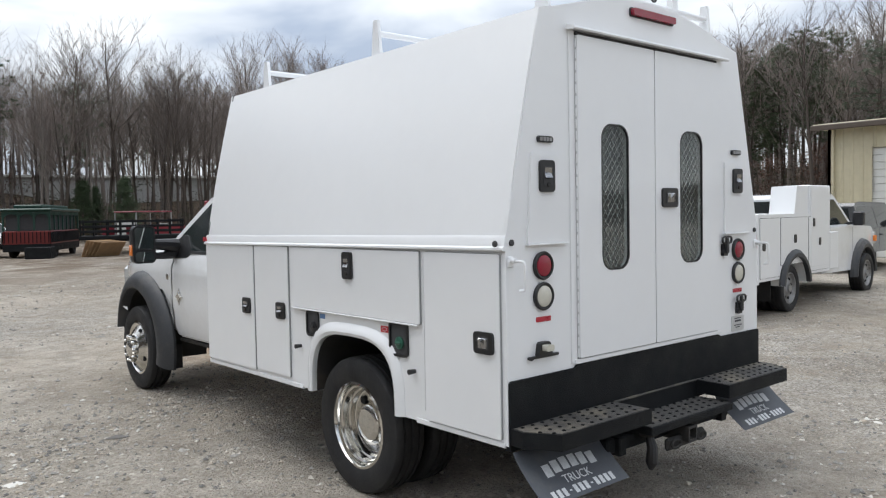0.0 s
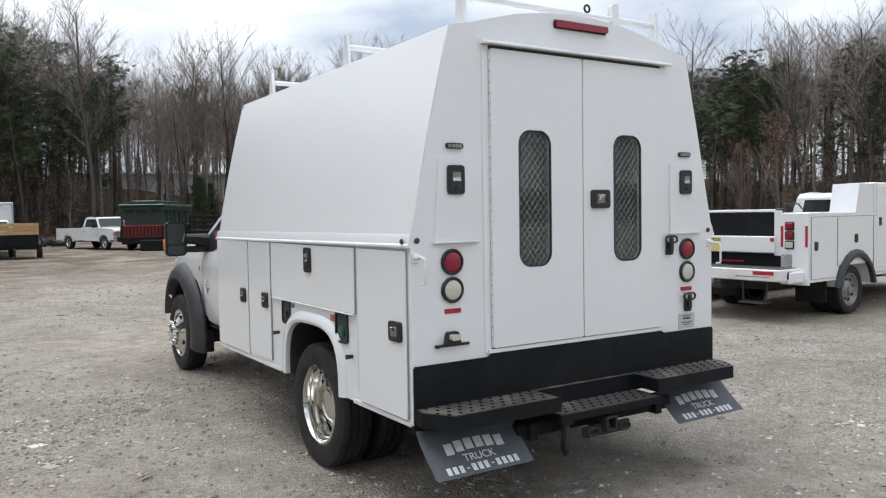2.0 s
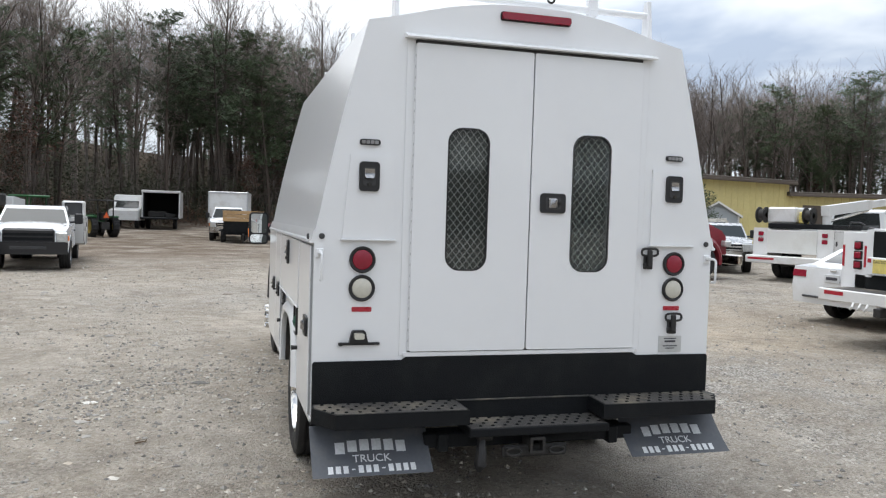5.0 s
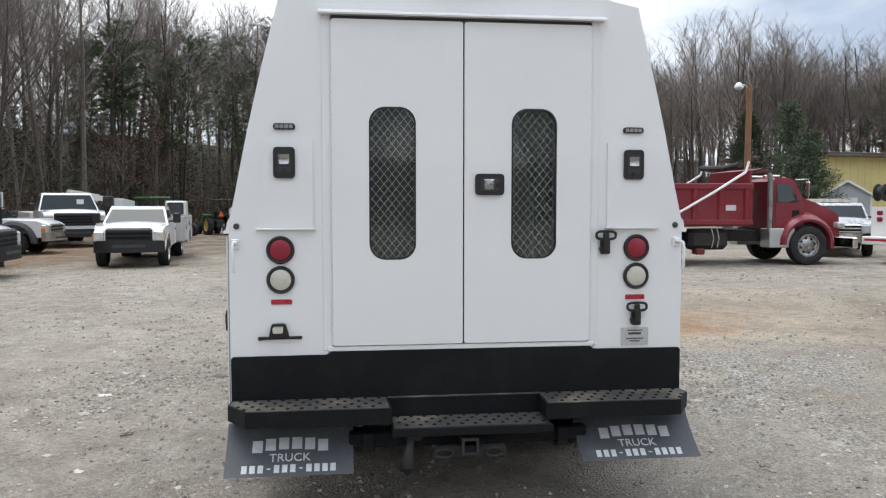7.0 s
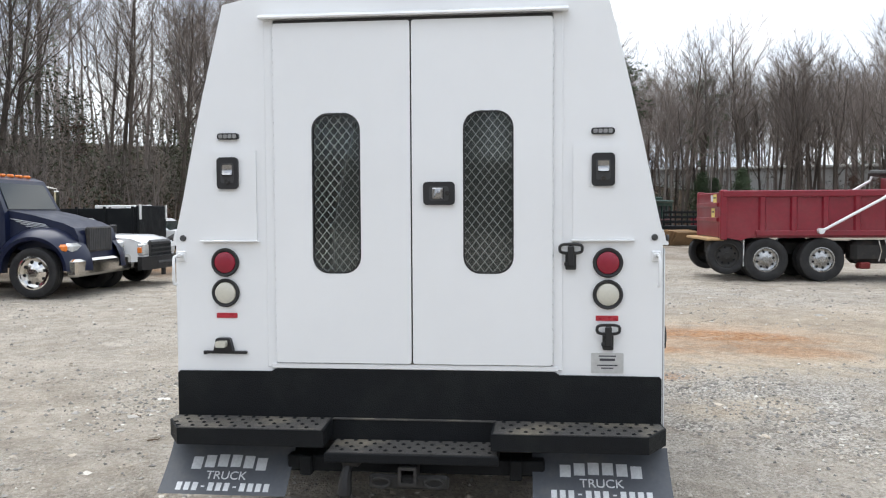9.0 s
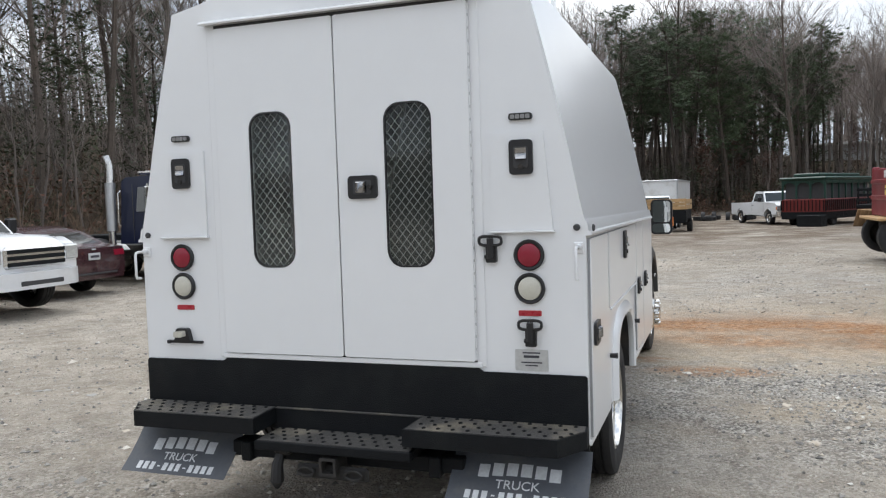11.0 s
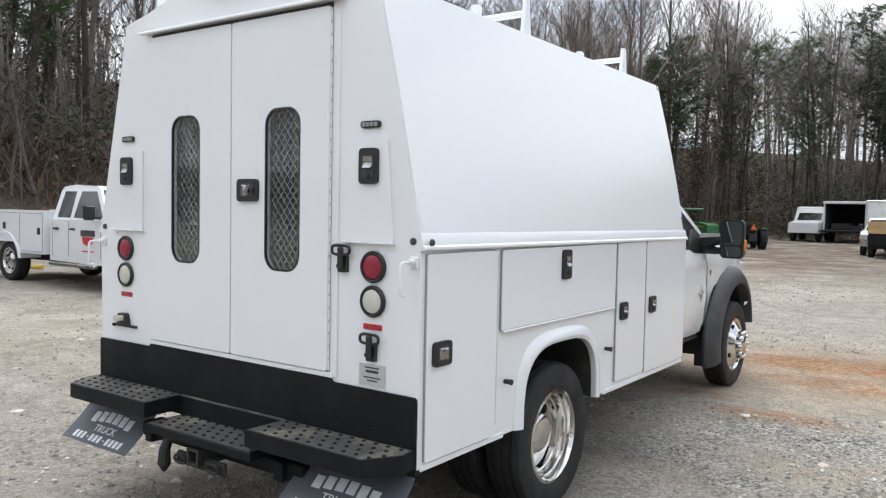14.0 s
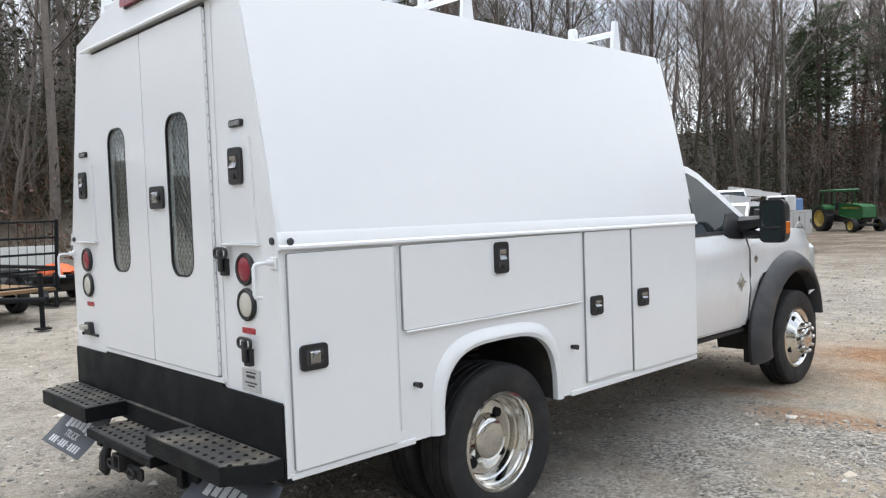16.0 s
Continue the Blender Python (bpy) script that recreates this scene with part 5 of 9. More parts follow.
def arch(cy, cz, r, n=11, a0=8, a1=172):
    return [(cy + r * math.cos(radians(a0 + (a1 - a0) * k / (n - 1))), cz + r * math.sin(radians(a0 + (a1 - a0) * k / (n - 1)))) for k in range(n)]


def truck_cab(v, paint, wb, half, back, belt, roof, hood, nose, r, crew=False, glass=None, dark_front=False, flare=False, bumper=None):
    """Cab, hood, glass, lights and front bumper of a pickup-like truck; local +y ahead, rear axle at y = 0."""
    glass = glass or TINT
    wsb = wb - 0.42
    low = [(back, 0.52), (back, belt), (wsb, belt + 0.02), (wsb + 0.35, hood + 0.03), (nose - 0.30, hood), (nose - 0.06, hood - 0.10), (nose, hood - 0.25), (nose - 0.01, 0.60), (wb + r + 0.16, 0.56)] + arch(wb, r, r + 0.13) + [(wb - r - 0.16, 0.50)]
    bm = side_prism(low, half, 0.10)
    for y in np.linspace(back + 0.5, nose - 0.12, 12):
        bmesh.ops.bisect_plane(bm, geom=bm.verts[:] + bm.edges[:] + bm.faces[:], plane_co=(0, y, 0), plane_no=(0, 1, 0))
    for z in (hood - 0.32, hood - 0.16):
        bmesh.ops.bisect_plane(bm, geom=bm.verts[:] + bm.edges[:] + bm.faces[:], plane_co=(0, 0, z), plane_no=(0, 0, 1))
    for q in bm.verts:
        ahead = (q.co.y - wb) / (nose - wb)
        if ahead > 0:
            q.co.x *= 1 - 0.09 * ahead ** 2
    body = part("cab_body", bm, paint, v)
    rows = []
    for y, z, w in ((wsb - 0.02, belt + 0.03, 0.90), (wsb + 0.40, hood + 0.055, 0.86), (nose - 0.32, hood + 0.035, 0.78), (nose - 0.10, hood - 0.05, 0.72), (nose - 0.02, hood - 0.15, 0.68)):
        rows.append([(x * w * half, y, z + 0.045 * (1 - x * x) - (0.035 if abs(x) > 0.95 else 0.0)) for x in np.linspace(-1, 1, 11)])
    part("hood", loft(B(), [r_ + [(x, y, z - 0.10) for x, y, z in r_][::-1] for r_ in rows]), paint, v)
    width = lambda z: half - 0.05 - (z - belt) * 0.30
    rf = wsb - 0.66
    house = [(back, belt - 0.01), (back + 0.05, roof - 0.10), (back + 0.14, roof - 0.02), (back + 0.5, roof), (rf, roof - 0.01), (rf + 0.14, roof - 0.07), (wsb, belt)]
    bm = prism(B(), [house], lambda u, z, w: (w * width(z), u, z), -1, 1)
    bmesh.ops.dissolve_limit(bm, angle_limit=0.01, verts=bm.verts, edges=bm.edges)
    es = [e for e in bm.edges if len(e.link_faces) == 2 and e.calc_face_angle(0) > radians(45) and min(q.co.z for q in e.verts) > roof - 0.13 and e.verts[0].co.x * e.verts[1].co.x > 0]
    bmesh.ops.bevel(bm, geom=es, offset=0.06, segments=3, affect="EDGES", profile=0.5, clamp_overlap=True)
    part("greenhouse", bm, paint, v)
    doors = [(back + 0.16, rf + 0.05)] if not crew else [(back + 0.16, (back + rf) / 2 - 0.02), ((back + rf) / 2 + 0.12, rf + 0.05)]
    for s in (-1, 1):
        for k, (a, b) in enumerate(doors):
            last = k == len(doors) - 1
            win = [(a, belt + 0.05), (a + 0.04, roof - 0.12), (b, roof - 0.12)] + ([(wsb - 0.20, belt + 0.08), (wsb - 0.26, belt + 0.05)] if last else [(b + 0.02, belt + 0.05)])
            part("side_window", prism(B(), [win], lambda u, z, w: (s * (width(z) + w), u, z), -0.01, 0.005), glass, v)
            y0 = a - 0.08
            bit(v, "door_gap", GAP, s * (half - 0.02), s * (half + 0.0015), y0 - 0.006, y0 + 0.006, 0.62, belt - 0.02, 0)
            bit(v, "door_handle", PLASTIC, s * half, s * (half + 0.03), y0 + 0.07, y0 + 0.24, belt - 0.19, belt - 0.15, 0.01)
        bit(v, "door_gap", GAP, s * (half - 0.02), s * (half + 0.0015), wsb - 0.16, wsb - 0.148, 0.62, belt - 0.02, 0)
        mir = bit(v, "mirror", PLASTIC, s * (half + 0.05), s * (half + 0.25), wsb - 0.36, wsb - 0.22, belt + 0.02, belt + 0.30, 0.03)
        rod(v, "mirror_arm", PLASTIC, [(s * (half - 0.06), wsb - 0.25, belt + 0.06), (s * (half + 0.08), wsb - 0.28, belt + 0.08)], 0.03)
        lamp_x0, lamp_x1 = half * 0.66, half * 0.97
        bit(v, "headlight", HEADLAMP, s * lamp_x0, s * lamp_x1, nose - 0.14, nose + 0.015, hood - 0.39, hood - 0.12, 0.03, "clear headlight")
        bit(v, "corner_lamp", ORANGE_LENS, s * (lamp_x1 - 0.06), s * (half + 0.004), nose - 0.13, nose - 0.03, hood - 0.33, hood - 0.2, 0.015)
        if flare:
            bm = B()
            rows = []
            for a in np.linspace(0, 184, 15):
                c, sn = math.cos(radians(a)), math.sin(radians(a))
                rows.append([(s * (half + dx), wb + rr * c, r + rr * sn) for rr, dx in ((r + 0.12, -0.02), (r + 0.13, 0.10), (r + 0.20, 0.11), (r + 0.28, 0.06), (r + 0.31, -0.01))])
            loft(bm, rows, closed=False, caps=False)
            part("fender_flare", bm, FLARE, v)
    f = lambda x, z, w: (x, wsb - (wsb - rf - 0.14) * (z - belt) / (roof - 0.07 - belt) + w, z)
    ww = [(-width(belt + .04) + .05, belt + 0.04), (width(belt + .04) - .05, belt + 0.04), (width(roof - .09) - .05, roof - 0.09), (-width(roof - .09) + .05, roof - 0.09)]
    part("windscreen", prism(B(), [ww], f, 0.001, 0.014), TINT_LIGHT, v)
    rw = [(-half * 0.7, belt + 0.06), (half * 0.7, belt + 0.06), (half * 0.62, roof - 0.14), (-half * 0.62, roof - 0.14)]
    part("rear_window", prism(B(), [rw], lambda x, z, w: (x, back + 0.05 * (z - belt) / (roof - 0.1 - belt) - w, z), -0.002, 0.012), glass, v)
    gm = PLASTIC if dark_front else CHROME_OLD
    gr = bit(v, "grille", gm, -half * 0.64, half * 0.64, nose - 0.06, nose + 0.05, hood - (0.52 if dark_front else 0.46), hood - (0.04 if dark_front else 0.10), 0.05, "wide radiator grille")
    for k in range(3):
        z = hood - 0.425 + k * 0.105
        bit(gr, "grille_slot", BLACK_STEEL, -half * 0.60, half * 0.60, nose + 0.044, nose + 0.058, z, z + 0.066, 0)
    z0, z1 = (0.40, 0.70) if dark_front else (0.46, 0.74)
    arc = [[(x, nose + 0.15 - 0.20 * abs(x / half) ** 4, z) for x in np.linspace(-half * 0.97, half * 0.97, 15)] + [(x, nose - 0.14, z) for x in np.linspace(half * 0.95, -half * 0.95, 15)] for z in (z0, z0 + 0.04, z1 - 0.04, z1)]
    bmpr = part("front_bumper", loft(B(), arc), bumper or (PLASTIC if dark_front else gm), v, "front bumper")
    bit(bmpr, "air_slot", GAP, -half * 0.45, half * 0.45, nose + 0.138, nose + 0.156, 0.52, 0.60, 0.01)
    return body


def running_gear(v, wb, r, track, dual=False, rim=None, style="steel", width=0.26):
    for s in (-1, 1):
        wheel(v, s * track, wb, r, width, style, rim, s, 28)
        wheel(v, s * track, 0.0, r, width, style, rim, s, 28)
        if dual:
            wheel(v, s * (track - width - 0.03), 0.0, r, width, "steel", STEEL_DARK, s, 20)
    bit(v, "chassis", STEEL_DARK, -0.45, 0.45, -1.2, wb + 0.6, 0.42, 0.62, 0.02)


def pickup_bed(v, paint, half, y0, y1, belt, r, tail=True):
    for s in (-1, 1):
        loop = [(y0, 0.52), (y0, belt), (y1, belt), (y1, 0.52), (r + 0.16, 0.50)] + arch(0, r, r + 0.13) + [(-r - 0.16, 0.50)]
        part("bed_side", slab([loop if s > 0 else loop[::-1]], "x", s * (half - 0.07), s * 0.07, 0.02), paint, v)
        bit(v, "tail_light", RED_LENS, s * (half - 0.16), s * (half - 0.005), y0 - 0.02, y0 + 0.02, belt - 0.42, belt - 0.06, 0.02)
    bit(v, "bed_floor", STEEL_DARK, -half + 0.07, half - 0.07, y0 + 0.04, y1, 0.70, 0.76, 0)
    bit(v, "bulkhead", paint, -half + 0.07, half - 0.07, y1 - 0.05, y1, 0.76, belt, 0.01)
    bit(v, "tailgate", paint, -half + 0.17, half - 0.17, y0 - 0.01, y0 + 0.05, 0.62, belt - 0.01, 0.02)
    bit(v, "rear_bumper", CHROME_OLD, -half, half, y0 - 0.16, y0 - 0.02, 0.46, 0.62, 0.03)


def box_bed(v, paint, half, y0, y1, z0, z1, r, depth=0.45, doors=3):
    """Service body: tool boxes along both sides with doors and latches."""
    for s in (-1, 1):
        loop = [(y0, z0), (y0, z1), (y1, z1), (y1, z0), (r + 0.20, z0)] + arch(0, r, r + 0.16) + [(-r - 0.20, z0)]
        side = part("tool_box", slab([loop if s > 0 else loop[::-1]], "x", s * (half - depth), s * depth, 0.012), paint, v)
        lip = []
        for grow, dx in ((0.0, 0.0), (0.0, 0.03), (0.05, 0.03), (0.07, 0.0)):
            lip.append([(s * (half + dx), y, z) for y, z in arch(0, r, r + 0.16 + grow)])
        part("wheel_lip", loft(B(), lip, closed=False, caps=False), paint, side)
        top = r + 0.42
        spans = [(y0 + 0.04, -r - 0.22, z0 + 0.05), (-r - 0.18, r + 0.18, top), (r + 0.22, y1 - 0.04, z0 + 0.05)]
        for a, b, zz in spans:
            if b - a < 0.2:
                continue
            door = part("tool_box_door", slab([rounded(a, b, zz, z1 - 0.06, 0.02, 2)], "x", s * half, s * 0.012, 0.004), paint, v)
            part("gasket", slab([rounded(a - 0.006, b + 0.006, zz - 0.006, z1 - 0.054, 0.02, 2)], "x", s * half, s * 0.004), GAP, door)
            cy, cz = (a + b) / 2, (zz + z1) / 2
            if b - a < 0.9:
                cy = b - 0.12 if a > 0 else a + 0.12
            part("latch", slab([rounded(cy - 0.05, cy + 0.05, cz - 0.07, cz + 0.07, 0.03, 3)], "x", s * (half + 0.012), s * 0.012, 0.003), PLASTIC, door)
    bit(v, "load_floor", STEEL_DARK, -half + depth, half - depth, y0, y1, z0 + 0.10, z0 + 0.16, 0)
    bit(v, "front_wall", paint, -half + depth, half - depth, y1 - 0.04, y1, z0 + 0.1, z1, 0.01)


def crane(v, base, tip, height):
    """A folded knuckle crane: column, boom sections and a block."""
    x, y, z = base
    col = rod(v, "crane_column", WHITE_OLD, [(x, y, z), (x, y, z + height)], 0.12, "white crane column", 12)
    bx = Vector(tip) - Vector((x, y, z + height))
    mid = Vector((x, y, z + height)) + bx * 0.55
    boom = B()
    for a, b, w in ((Vector((x, y, z + height)), mid, 0.11), (mid, Vector(tip), 0.08)):
        d = (b - a).normalized()
        side = d.cross(Vector((0, 0, 1))).normalized()
        up = side.cross(d)
        loft(boom, [[p + side * w * i + up * w * 1.3 * j for i, j in ((-1, -1), (1, -1), (1, 1), (-1, 1))] for p in (a - d * 0.15, b)])
    part("crane_boom", boom, WHITE_OLD, v, "white box-section crane boom")
    rod(v, "crane_ram", CHROME_OLD, [(x, y, z + height * 0.4), tuple(mid - Vector((0, 0, 0.16)))], 0.05)
    part("crane_head", box(B(), tip[0] - 0.14, tip[0] + 0.14, tip[1] - 0.14, tip[1] + 0.14, tip[2] - 0.2, tip[2] + 0.14, 0.04), STEEL_DARK, v)


def heading(x, y, degrees):
    """A pose whose local +y points degrees anticlockwise from world +x."""
    return pose(x, y, terrain(x, y) + 0.0, 0, 0, degrees - 90)


def build_flatback_truck():
    """The white service pickup parked beyond, tail towards the yard, with a deck bumper."""
    v = thing("service_pickup", "white service pickup with tool boxes and black tailgate panel", "truck", heading(9.02, 4.62, 4.4))
    wb, half, r = 4.0, 1.0, 0.40
    truck_cab(v, WHITE_CAB, wb, half, 1.72, 1.36, 2.02, 1.34, 4.98, r, crew=False, flare=True)
    running_gear(v, wb, r, 0.98, True, RIM_DULL)
    H = 1.17
    box_bed(v, WHITE, H, -1.42, 1.64, 0.60, 1.65, r, 0.45)
    s = 1
    bit(v, "upper_cabinet", WHITE, s * 0.70, s * (H + 0.004), 0.66, 1.64, 1.6, 2.14, 0.015)
    bit(v, "cabinet_door", WHITE, s * (H + 0.004), s * (H + 0.018), 0.70, 1.60, 0.72, 2.09, 0.004)
    bit(v, "cabinet_latch", PLASTIC, s * (H + 0.018), s * (H + 0.03), 0.78, 0.86, 1.42, 1.56, 0.005)
    wedge = [(0.04, 1.64), (0.16, 2.12), (0.65, 2.12), (0.65, 1.64)]
    part("top_chest", slab([wedge if s > 0 else wedge[::-1]], "x", s * 0.72, s * (H - 0.74), 0.012), WHITE, v)
    bit(v, "under_box", WHITE, s * 0.96, s * H, 1.66, 2.10, 0.62, 1.30, 0.012)
    for s in (-1, 1):
        lip = [[(s * (H + dx), y, z) for y, z in arch(0, r, r + 0.14 + grow)] for grow, dx in ((0.0, 0.0), (0.0, 0.07), (0.06, 0.075), (0.12, 0.03), (0.12, 0.0))]
        part("rear_flare", loft(B(), lip, closed=False, caps=False), FLARE, v, "black rubber rear wheel flare")
    for s in (-1, 1):
        post = bit(v, "tail_post", WHITE, s * 0.72, s * H, -1.46, -1.40, 0.56, 1.66, 0.01)
        for k in range(3):
            z = 1.46 - k * 0.145
            bez = bit(v, "tail_light", PLASTIC, s * 0.80, s * 0.95, -1.475, -1.458, z - 0.065, z + 0.065, 0.012)
            bit(bez, "lens", RED_LENS if k < 2 or s < 0 else CLEAR_LENS, s * 0.815, s * 0.935, -1.492, -1.474, z - 0.048, z + 0.048, 0.012)
        for x in (0.73, 1.12):
            bit(v, "reflective_tape", REFLECTOR, s * x, s * (x + 0.04), -1.464, -1.459, 1.14, 1.46, 0)
        rod(v, "tie_rail", PLASTIC, [(s * 0.76, -1.48, 1.76), (s * 0.85, -1.48, 1.80), (s * 1.02, -1.48, 1.80), (s * 1.08, -1.48, 1.72)], 0.012)
        bit(v, "work_light", PLASTIC, s * 0.62, s * 0.74, -1.46, -1.38, 1.64, 1.74, 0.02)
        bit(v, "deck_bracket", WHITE, s * 0.96, s * 1.10, -1.85, -1.44, 0.60, 0.78, 0.02)
    bit(v, "black_panel", BLACK_STEEL, -0.62, 0.62, -1.47, -1.44, 1.30, 1.68, 0.01, "black tailgate panel")
    bit(v, "top_rail", WHITE, -0.72, 0.72, -1.46, -1.40, 1.66, 1.72, 0.01)
    bit(v, "side_plate", WHITE, -0.74, -0.62, -1.462, -1.42, 1.0, 1.70, 0.004)
    bit(v, "side_plate", WHITE, 0.62, 0.74, -1.462, -1.42, 1.0, 1.70, 0.004)
    gate = bit(v, "tail_board", WHITE, -0.66, 0.66, -1.52, -1.45, 1.04, 1.30, 0.012, "white tail board with a yellow notice")
    bit(gate, "tape_square", REFLECTOR, -0.65, -0.59, -1.528, -1.52, 1.22, 1.28, 0)
    bit(gate, "tape_square", REFLECTOR, 0.59, 0.65, -1.528, -1.52, 1.22, 1.28, 0)
    note = bit(gate, "notice", DECAL_YELLOW, -0.56, -0.28, -1.526, -1.52, 1.07, 1.27, 0, "faded yellow notice with one dark heading")
    bit(v, "deck_recess", BLACK_STEEL, -0.92, 0.92, -1.46, -1.36, 0.82, 1.03, 0.005)
    deck = bit(v, "deck_bumper", WHITE_OLD, -1.06, 1.06, -2.02, -1.44, 0.64, 0.82, 0.015, "white deck bumper with a worn grey top")
    bit(deck, "deck_top", TREAD, -1.0, 1.0, -1.98, -1.47, 0.82, 0.828, 0)
    bit(deck, "tape", REFLECTOR, 0.60, 0.94, -2.024, -2.019, 0.735, 0.79, 0)
    bit(deck, "tape", REFLECTOR, -0.94, -0.60, -2.024, -2.019, 0.735, 0.79, 0)
    bit(deck, "tape", REFLECTOR, -0.28, 0.10, -1.466, -1.462, 0.885, 0.905, 0)
    bit(deck, "slot", GAP, 0.30, 0.86, -2.024, -2.019, 0.70, 0.708, 0)
    part("socket", lathe(B(), [(0.07, 0), (0.07, 0.02), (0.05, 0.022), (0, 0.01)], (1.06, -1.80, 0.72), "x", 16, 1), PLASTIC, deck)
    bit(v, "receiver", STEEL_DARK, -0.06, 0.06, -2.05, -1.5, 0.50, 0.62, 0.01)
    for x in (-0.42, -0.3, -0.18):
        rod(v, "shackle", WHITE_OLD, [(x, -2.0, 0.66), (x + 0.02, -2.06, 0.60), (x - 0.02, -2.05, 0.56)], 0.018)
    bit(v, "step", FLARE, 0.30, 0.72, -1.95, -1.70, 0.28, 0.31, 0.005)
    rod(v, "step_leg", FLARE, [(0.30, -1.82, 0.66), (0.32, -1.82, 0.30)], 0.015)
    rod(v, "step_leg", FLARE, [(0.72, -1.82, 0.66), (0.70, -1.82, 0.30)], 0.015)
    bit(v, "splash_flap", RUBBER, -1.02, -0.5, -0.62, -0.60, 0.22, 0.70, 0.005)
    bit(v, "splash_flap", RUBBER, 0.5, 1.02, -0.62, -0.60, 0.22, 0.70, 0.005)
    lettering("CAUTION", 0.062, DECAL_DARK, note, pose(-0.42, -1.5275, 1.235, 90, 0, 0), "caution_heading")
    return v


def build_sedan(label, at, paint, name="sedan"):
    v = thing(name, label, "car", at)
    wb, half, r = 2.78, 0.90, 0.33
    low = [(-1.02, 0.34), (-1.06, 0.62), (-1.02, 0.98), (-0.35, 1.05), (2.05, 1.00), (3.45, 0.78), (3.66, 0.62), (3.68, 0.34), (wb + r + 0.10, 0.26)] + arch(wb, r, r + 0.06) + [(wb - r - 0.10, 0.24), (r + 0.1, 0.24)] + arch(0, r, r + 0.06) + [(-r - 0.1, 0.26)]
    part("body", side_prism(low, half, 0.09), paint, v)
    width = lambda z: half - 0.07 - (z - 1.0) * 0.45
    house = [(-0.72, 1.0), (-0.18, 1.30), (0.35, 1.43), (0.95, 1.455), (1.40, 1.40), (2.15, 0.99)]
    part("roof", prism(B(), [house], lambda u, z, w: (w * width(z), u, z), -1, 1), paint, v)
    for s in (-1, 1):
        for a in ([(-0.30, 1.05), (-0.02, 1.26), (0.38, 1.36), (0.62, 1.37), (0.62, 1.04)], [(0.70, 1.04), (0.70, 1.37), (1.0, 1.38), (1.36, 1.33), (1.86, 1.05)]):
            part("side_window", prism(B(), [a], lambda u, z, w: (s * (width(z) + w), u, z), -0.01, 0.005), TINT, v)
        lens = part("tail_light", prism(B(), [[(-1.045, 0.80), (-1.03, 0.92), (-0.80, 0.95), (-0.70, 0.90)]], lambda u, z, w: (s * (half - 0.09 + w), u - 0.012, z), -0.20, 0.094), RED_LENS, v, "wraparound red tail light")
        bit(v, "headlight", HEADLAMP, s * 0.55, s * 0.86, 3.42, 3.62, 0.62, 0.76, 0.04)
        bit(v, "door_gap", GAP, s * (half - 0.01), s * (half + 0.002), 0.66, 0.67, 0.36, 0.99, 0)
        bit(v, "mirror", paint, s * 0.90, s * 1.06, 1.72, 1.86, 1.00, 1.12, 0.03)
        for y in (0, wb):
            wheel(v, s * 0.80, y, r, 0.21, "steel", SILVER, s, 24)
    rear = [(-half + 0.26, 1.06), (half - 0.26, 1.06), (half - 0.36, 1.30), (-half + 0.36, 1.30)]
    part("rear_window", prism(B(), [rear], lambda x, z, w: (x, -0.60 + (z - 1.06) * 1.75 - w, z), -0.006, 0.016), TINT, v)
    front = [(-half + 0.16, 1.03), (half - 0.16, 1.03), (half - 0.30, 1.38), (-half + 0.30, 1.38)]
    part("windscreen", prism(B(), [front], lambda x, z, w: (x, 2.10 - (z - 1.03) * 1.80 + w, z), -0.006, 0.012), TINT, v)
    bit(v, "licence_plate", DECAL_WHITE, -0.16, 0.16, -1.075, -1.05, 0.74, 0.88, 0.005, "pale licence plate with illegible bars")
    bit(v, "plate_bar", DECAL_DARK, -0.12, 0.12, -1.08, -1.074, 0.785, 0.835, 0)
    bit(v, "bumper_slot", GAP, -0.66, 0.66, -1.072, -1.05, 0.44, 0.48, 0.01)
    rod(v, "badge", CHROME_OLD, [(-0.06, -1.045, 0.95), (0.06, -1.045, 0.95)], 0.018)
    return v


